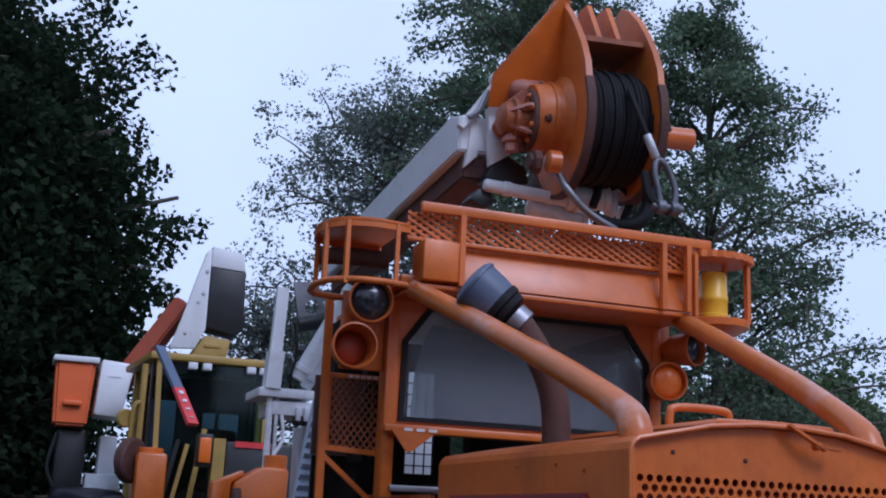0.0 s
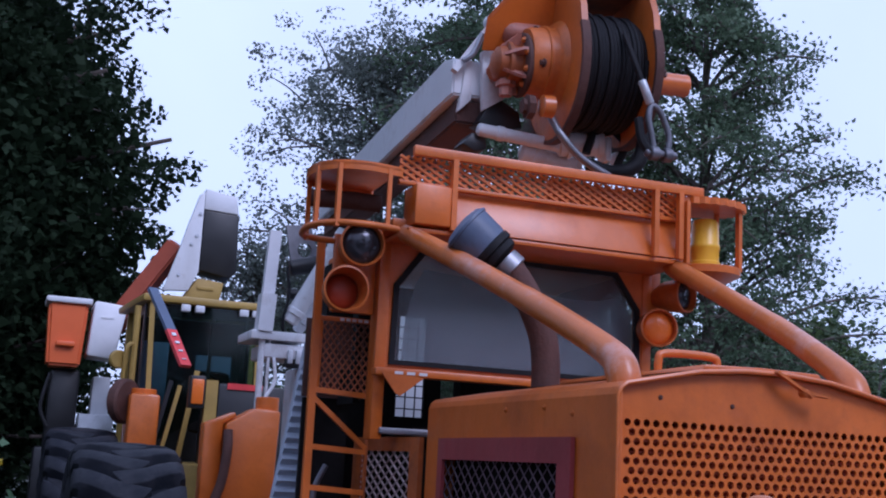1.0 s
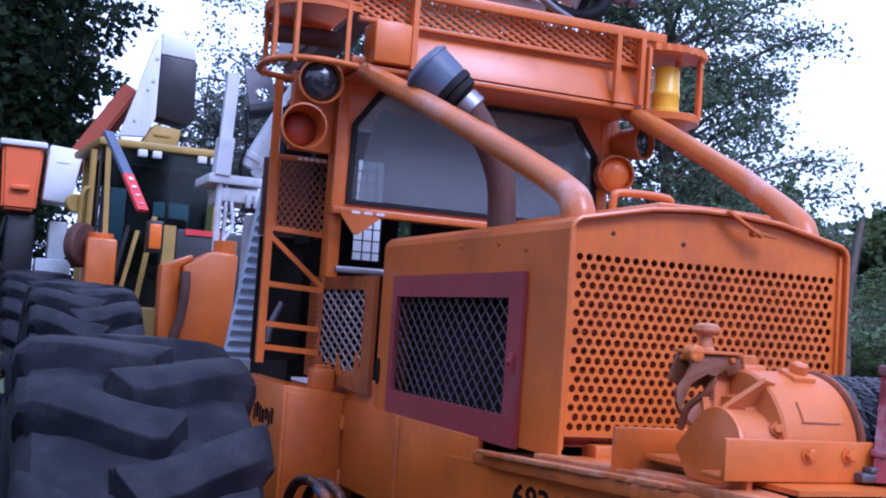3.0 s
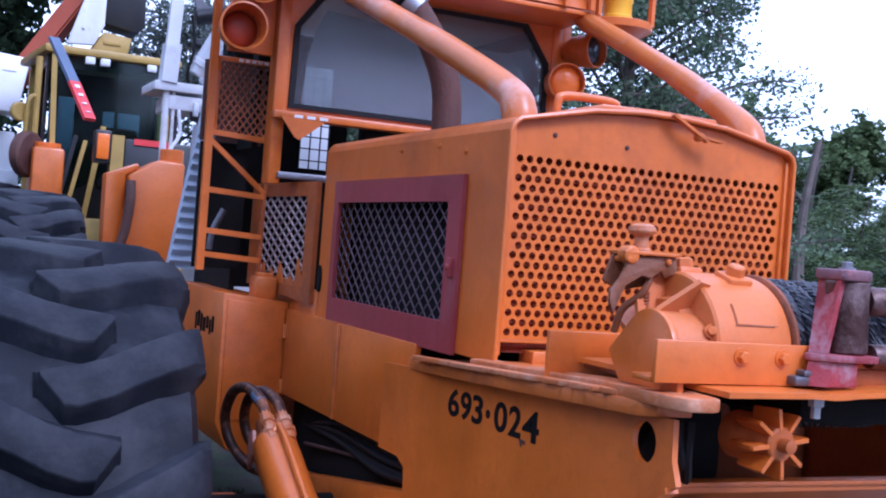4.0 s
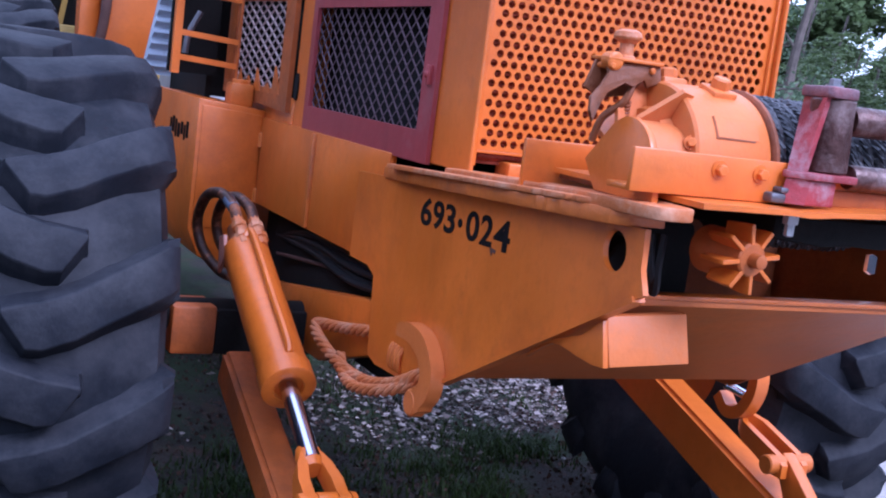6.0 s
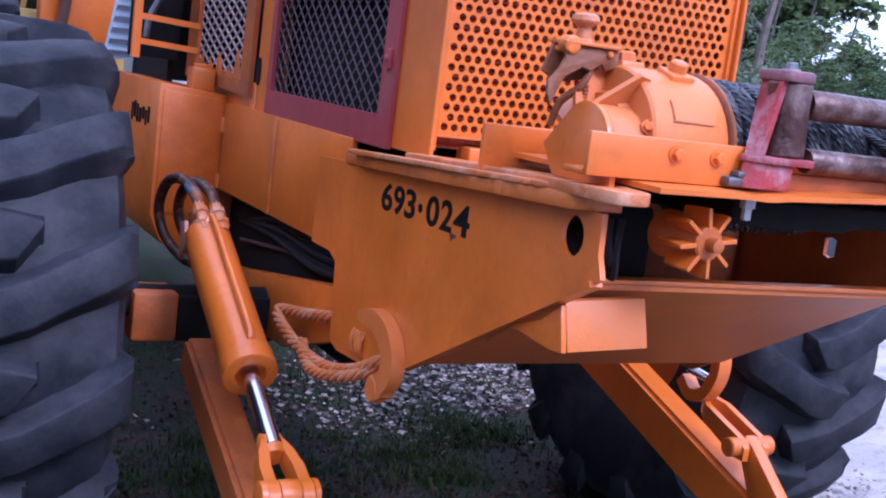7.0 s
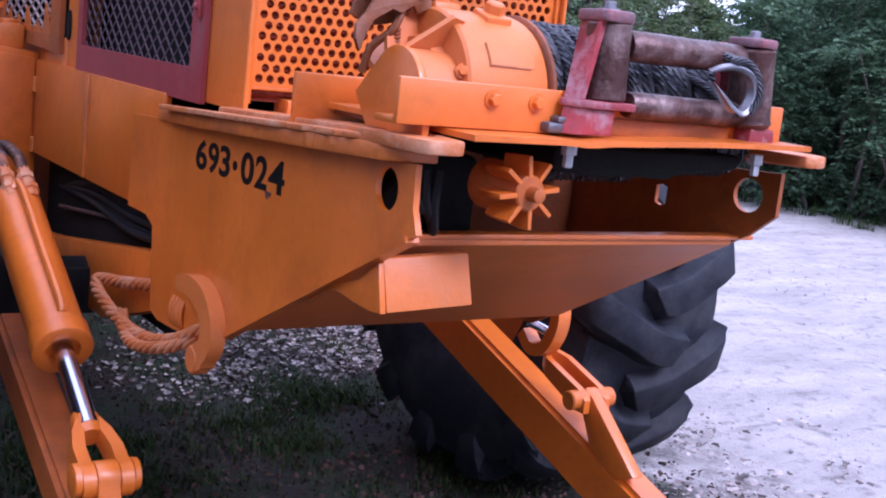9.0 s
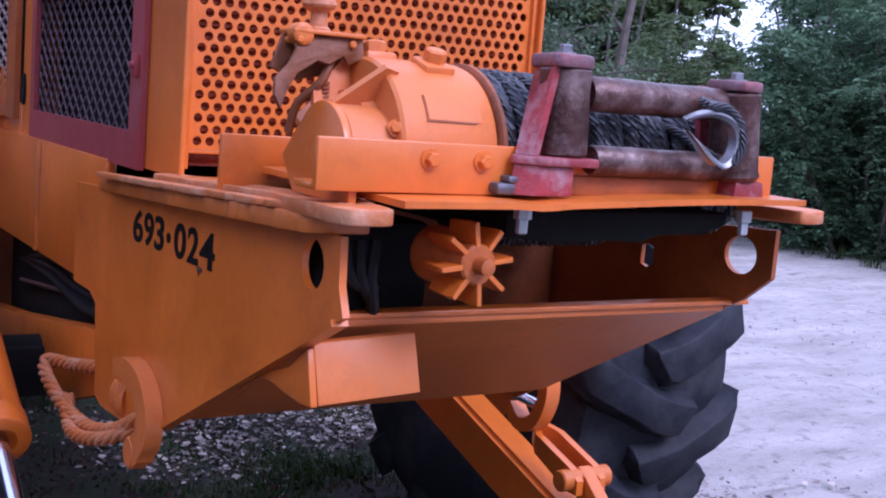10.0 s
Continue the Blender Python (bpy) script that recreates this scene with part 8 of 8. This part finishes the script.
for k, (x, y) in enumerate(spots):
    sc = rs.uniform(0.85, 1.25)
    copy_thing(far if k % 2 else far2, pose(x, y, rise(x, y) - 0.03, 0, 0, rs.uniform(0, 360)) @ Matrix.Diagonal((sc, sc, sc, 1)))


for k in range(22):
    a = radians(12 + 1.65 * k + rs.uniform(-0.8, 0.8))
    dist = rs.uniform(30, 40)
    sc = rs.uniform(0.55, 0.74) * (0.60 if k > 19 else 0.85 if k == 19 else 1.0)
    x, y = -1.5 + math.sin(a) * dist, -2.5 + math.cos(a) * dist
    copy_thing(far if k % 2 else far2, pose(x, y, -0.03, 0, 0, rs.uniform(0, 360)) @ Matrix.Diagonal((sc * 1.25, sc * 1.25, sc, 1)))


# unseen trees added round the clearing to cut low sky light
for k in range(14):
    a = radians(76 + 18 * k + rs.uniform(-4, 4))
    dist = rs.uniform(17, 22) if k > 7 else rs.uniform(20, 27)
    sc = rs.uniform(1.1, 1.6)
    copy_thing(far if k % 2 else far2, pose(-1.0 + math.sin(a) * dist, -2 + math.cos(a) * dist, -0.03, 0, 0, rs.uniform(0, 360)) @ Matrix.Diagonal((sc * 1.2, sc * 1.2, sc, 1)))


def build_dead_sapling(x, y, h, r=0.12):
    s = thing("dead_sapling", "slim grey leafless sapling among the shrubs", "tree", pose(x, y, rise(x, y) - 0.03))
    bm = bmesh.new()
    line = smooth_path([(0, 0, 0), (0.10, 0, h * 0.35), (0.14, 0.04, h * 0.7), (0.30, 0, h)], 6)
    tube(bm, line, [r * (1 - 0.68 * i / len(line)) for i in range(len(line))], 8)
    part("trunk", bm, BARK, s)
    for f, dx, dz in ((0.55, 0.4, 0.3), (0.7, -0.35, 0.35), (0.82, 0.25, 0.3)):
        p = Vector(line[int(f * len(line))])
        bm = bmesh.new()
        tube(bm, [p, p + Vector((dx * 0.5, 0.05, dz * 0.6)), p + Vector((dx, 0.1, dz))], [0.02, 0.013, 0.006], 6)
        part("branch", bm, BARK, s)


build_dead_sapling(9.35, 10.0, 3.8)
for x, y, h in ((16.4, 18.6, 4.9), (17.0, 18.3, 5.0), (17.6, 17.9, 4.5), (18.3, 17.2, 4.4)):
    build_dead_sapling(x, y, h, 0.06)


def build_ground_cover():
    rng = np.random.default_rng(77)
    # grass: curved narrow blades in tufts
    tufts = []
    for k in range(2300):
        x, y = rng.uniform(-3.2, 1.9), rng.uniform(-1.8, 4.5)
        if noise.noise((x * 1.3, y * 1.3, 9.0)) + 0.4 * noise.noise((x * 4.5, y * 4.5, 2.0)) < 0.16 and k % 9:
            continue
        tufts.append((x, y, rng.uniform(0.02, 0.075)))
    for cx, cy, r, m in ((0.95, 2.15, 0.20, 60), (-0.25, 1.7, 0.30, 55), (-0.6, 0.9, 0.40, 50), (0.55, 1.75, 0.25, 30), (1.35, 1.3, 0.25, 35)):
        for _ in range(m):
            tufts.append((cx + rng.normal() * r * 0.6, cy + rng.normal() * r * 0.6, rng.uniform(0.05, 0.11)))
    for k in range(260):
        tufts.append((rng.uniform(-7, -1.5), rng.uniform(1.5, 9), rng.uniform(0.15, 0.4)))
    for k in range(420):
        tufts.append((rng.uniform(11.5, 18), rng.uniform(4, 15), rng.uniform(0.10, 0.24)))
    verts, faces = [], []
    for x, y, h in tufts:
        for j in range(22 if h < 0.17 else 14):
            a, l = rng.uniform(0, 6.283), h * rng.uniform(0.5, 1.2)
            bx, by = x + rng.normal() * 0.06, y + rng.normal() * 0.06
            dx, dy = math.cos(a), math.sin(a)
            w = 0.0045 if h < 0.17 else 0.007
            z = rise(bx, by) - 0.02
            b = len(verts)
            for s, lean, wide in ((0, 0, 1), (0.6, 0.15, 0.8), (1.0, 0.5, 0.15)):
                px, py = bx + dx * l * lean, by + dy * l * lean
                verts.append((px - dy * w * wide, py + dx * w * wide, z + l * s * (1 - 0.25 * lean)))
                verts.append((px + dy * w * wide, py - dx * w * wide, z + l * s * (1 - 0.25 * lean)))
            faces += [(b, b + 1, b + 3, b + 2), (b + 2, b + 3, b + 5, b + 4)]
    me = bpy.data.meshes.new("grass")
    me.from_pydata(verts, [], faces)
    me.materials.append(GRASS)
    tagged(new("grass", me), "low tufts of green grass in sandy soil", "grass", kind="stuff")
    # dry leaves and chips
    n = 130000
    p = np.stack([rng.uniform(-3.5, 3.6, n), rng.uniform(-2.2, 5.5, n), np.zeros(n)], 1)
    keep = [noise.noise((a * 0.9, b * 0.9, 3.0)) + 0.6 * noise.noise((a * 3.1, b * 3.1, 5.0)) + 1.0 * math.exp(-((a - 1.3) / 1.5) ** 2 - ((b - 3.1) / 0.85) ** 2) - 0.50 * max(0.0, min(1.0, (2.2 - b) / 0.6)) * max(0.0, min(1.0, (1.9 - a) / 0.6)) - 0.35 * max(0.0, min(1.0, (0.7 - a) / 0.5)) > rng.uniform(0.05, 1.0) for a, b, _ in p]
    p = p[np.array(keep)]
    n = len(p)
    for i in range(n):
        p[i, 2] = rise(p[i, 0], p[i, 1]) + rng.uniform(-0.005, 0.02)
    ob = leaf_object("leaf_litter", p, rng.uniform(0.008, 0.034, (n, 1)), LITTER, None, rng, "stuff", 0.0, 0.6)
    me = ob.data
    v = np.empty(len(me.vertices) * 3)
    me.vertices.foreach_get("co", v)
    v = v.reshape(-1, 4, 3)
    c = v.mean(1, keepdims=True)
    v[:, :, 2] = (c + (v - c) * 0.45)[:, :, 2]
    me.vertices.foreach_set("co", v.ravel())
    tagged(ob, "scattered dry pale leaves and chips on the soil", "leaf litter", kind="stuff")
    n = 60000
    p = np.stack([rng.uniform(-2.6, 2.2, n), rng.uniform(-2.0, 3.6, n), np.zeros(n)], 1)
    p = p[np.array([noise.noise((a * 1.7, b * 1.7, 6.0)) + 0.5 * noise.noise((a * 6.0, b * 6.0, 8.0)) > rng.uniform(-0.7, 0.7) for a, b, _ in p])]
    for i in range(len(p)):
        p[i, 2] = rise(p[i, 0], p[i, 1]) + rng.uniform(-0.006, 0.012)
    ob = leaf_object("dead_leaves", p, rng.uniform(0.006, 0.020, (len(p), 1)), DEAD_LEAF, None, rng, "stuff", 0.0, 0.6)
    tagged(ob, "dark rotting brown leaves on the soil", "leaf litter", kind="stuff")
    # weeds with yellow flower heads by the wheel
    for k in range(5):
        x, y = -1.93 - 0.07 * k - rng.uniform(0, 0.1), 2.7 + 0.4 * k
        w = thing("weed", "leafy weed with yellow flower heads beside the tyre", "weed", pose(x, y, rise(x, y) - 0.02), "weeds")
        bm = bmesh.new()
        tips, flowers = [], []
        for j in range(9):
            a, h = rng.uniform(0, 6.283), rng.uniform(1.0, 1.66)
            top = Vector((math.cos(a) * 0.22, math.sin(a) * 0.22, h))
            line = smooth_path([Vector((0, 0, 0)), Vector((top.x * 0.3, top.y * 0.3, h * 0.5)), top], 4)
            tube(bm, line, 0.006, 5)
            tips += [tuple(p) for p in line[2:] for _ in range(10)]
            flowers += [tuple(top + Vector(rng.normal(size=3) * 0.05)) for _ in range(26)]
        part("stems", bm, GRASS, w)
        leaf_object("foliage", np.array(tips) + rng.normal(size=(len(tips), 3)) * 0.05, 0.05, LEAF_BUSH, w, rng)
        leaf_object("flowers", np.array(flowers), 0.022, FLOWER, w, rng, "stuff")
    # pebbles and clods on the track
    verts, faces = [], []
    tet = [(1, 0, 0), (-1, 0, 0), (0, 1, 0), (0, -1, 0), (0, 0, 0.7), (0, 0, -0.7)]
    fc = [(0, 2, 4), (2, 1, 4), (1, 3, 4), (3, 0, 4), (2, 0, 5), (1, 2, 5), (3, 1, 5), (0, 3, 5)]
    for k in range(3200):
        x, y = rng.uniform(1.2, 9), rng.uniform(-2, 8)
        if noise.noise((x * 0.8, y * 0.8, 2.0)) < 0.1 and k % 5:
            continue
        s = abs(rng.normal()) * 0.007 + 0.003
        b = len(verts)
        for q in tet:
            verts.append((x + q[0] * s * rng.uniform(0.6, 1.3), y + q[1] * s * rng.uniform(0.6, 1.3), -0.008 + q[2] * s))
        faces += [tuple(b + i for i in f) for f in fc]
    me = bpy.data.meshes.new("pebbles")
    me.from_pydata(verts, [], faces)
    me.materials.append(ROADSTONE)
    tagged(new("pebbles", me), "small pale pebbles and clods on the track", "pebbles", kind="stuff")


build_ground_cover()
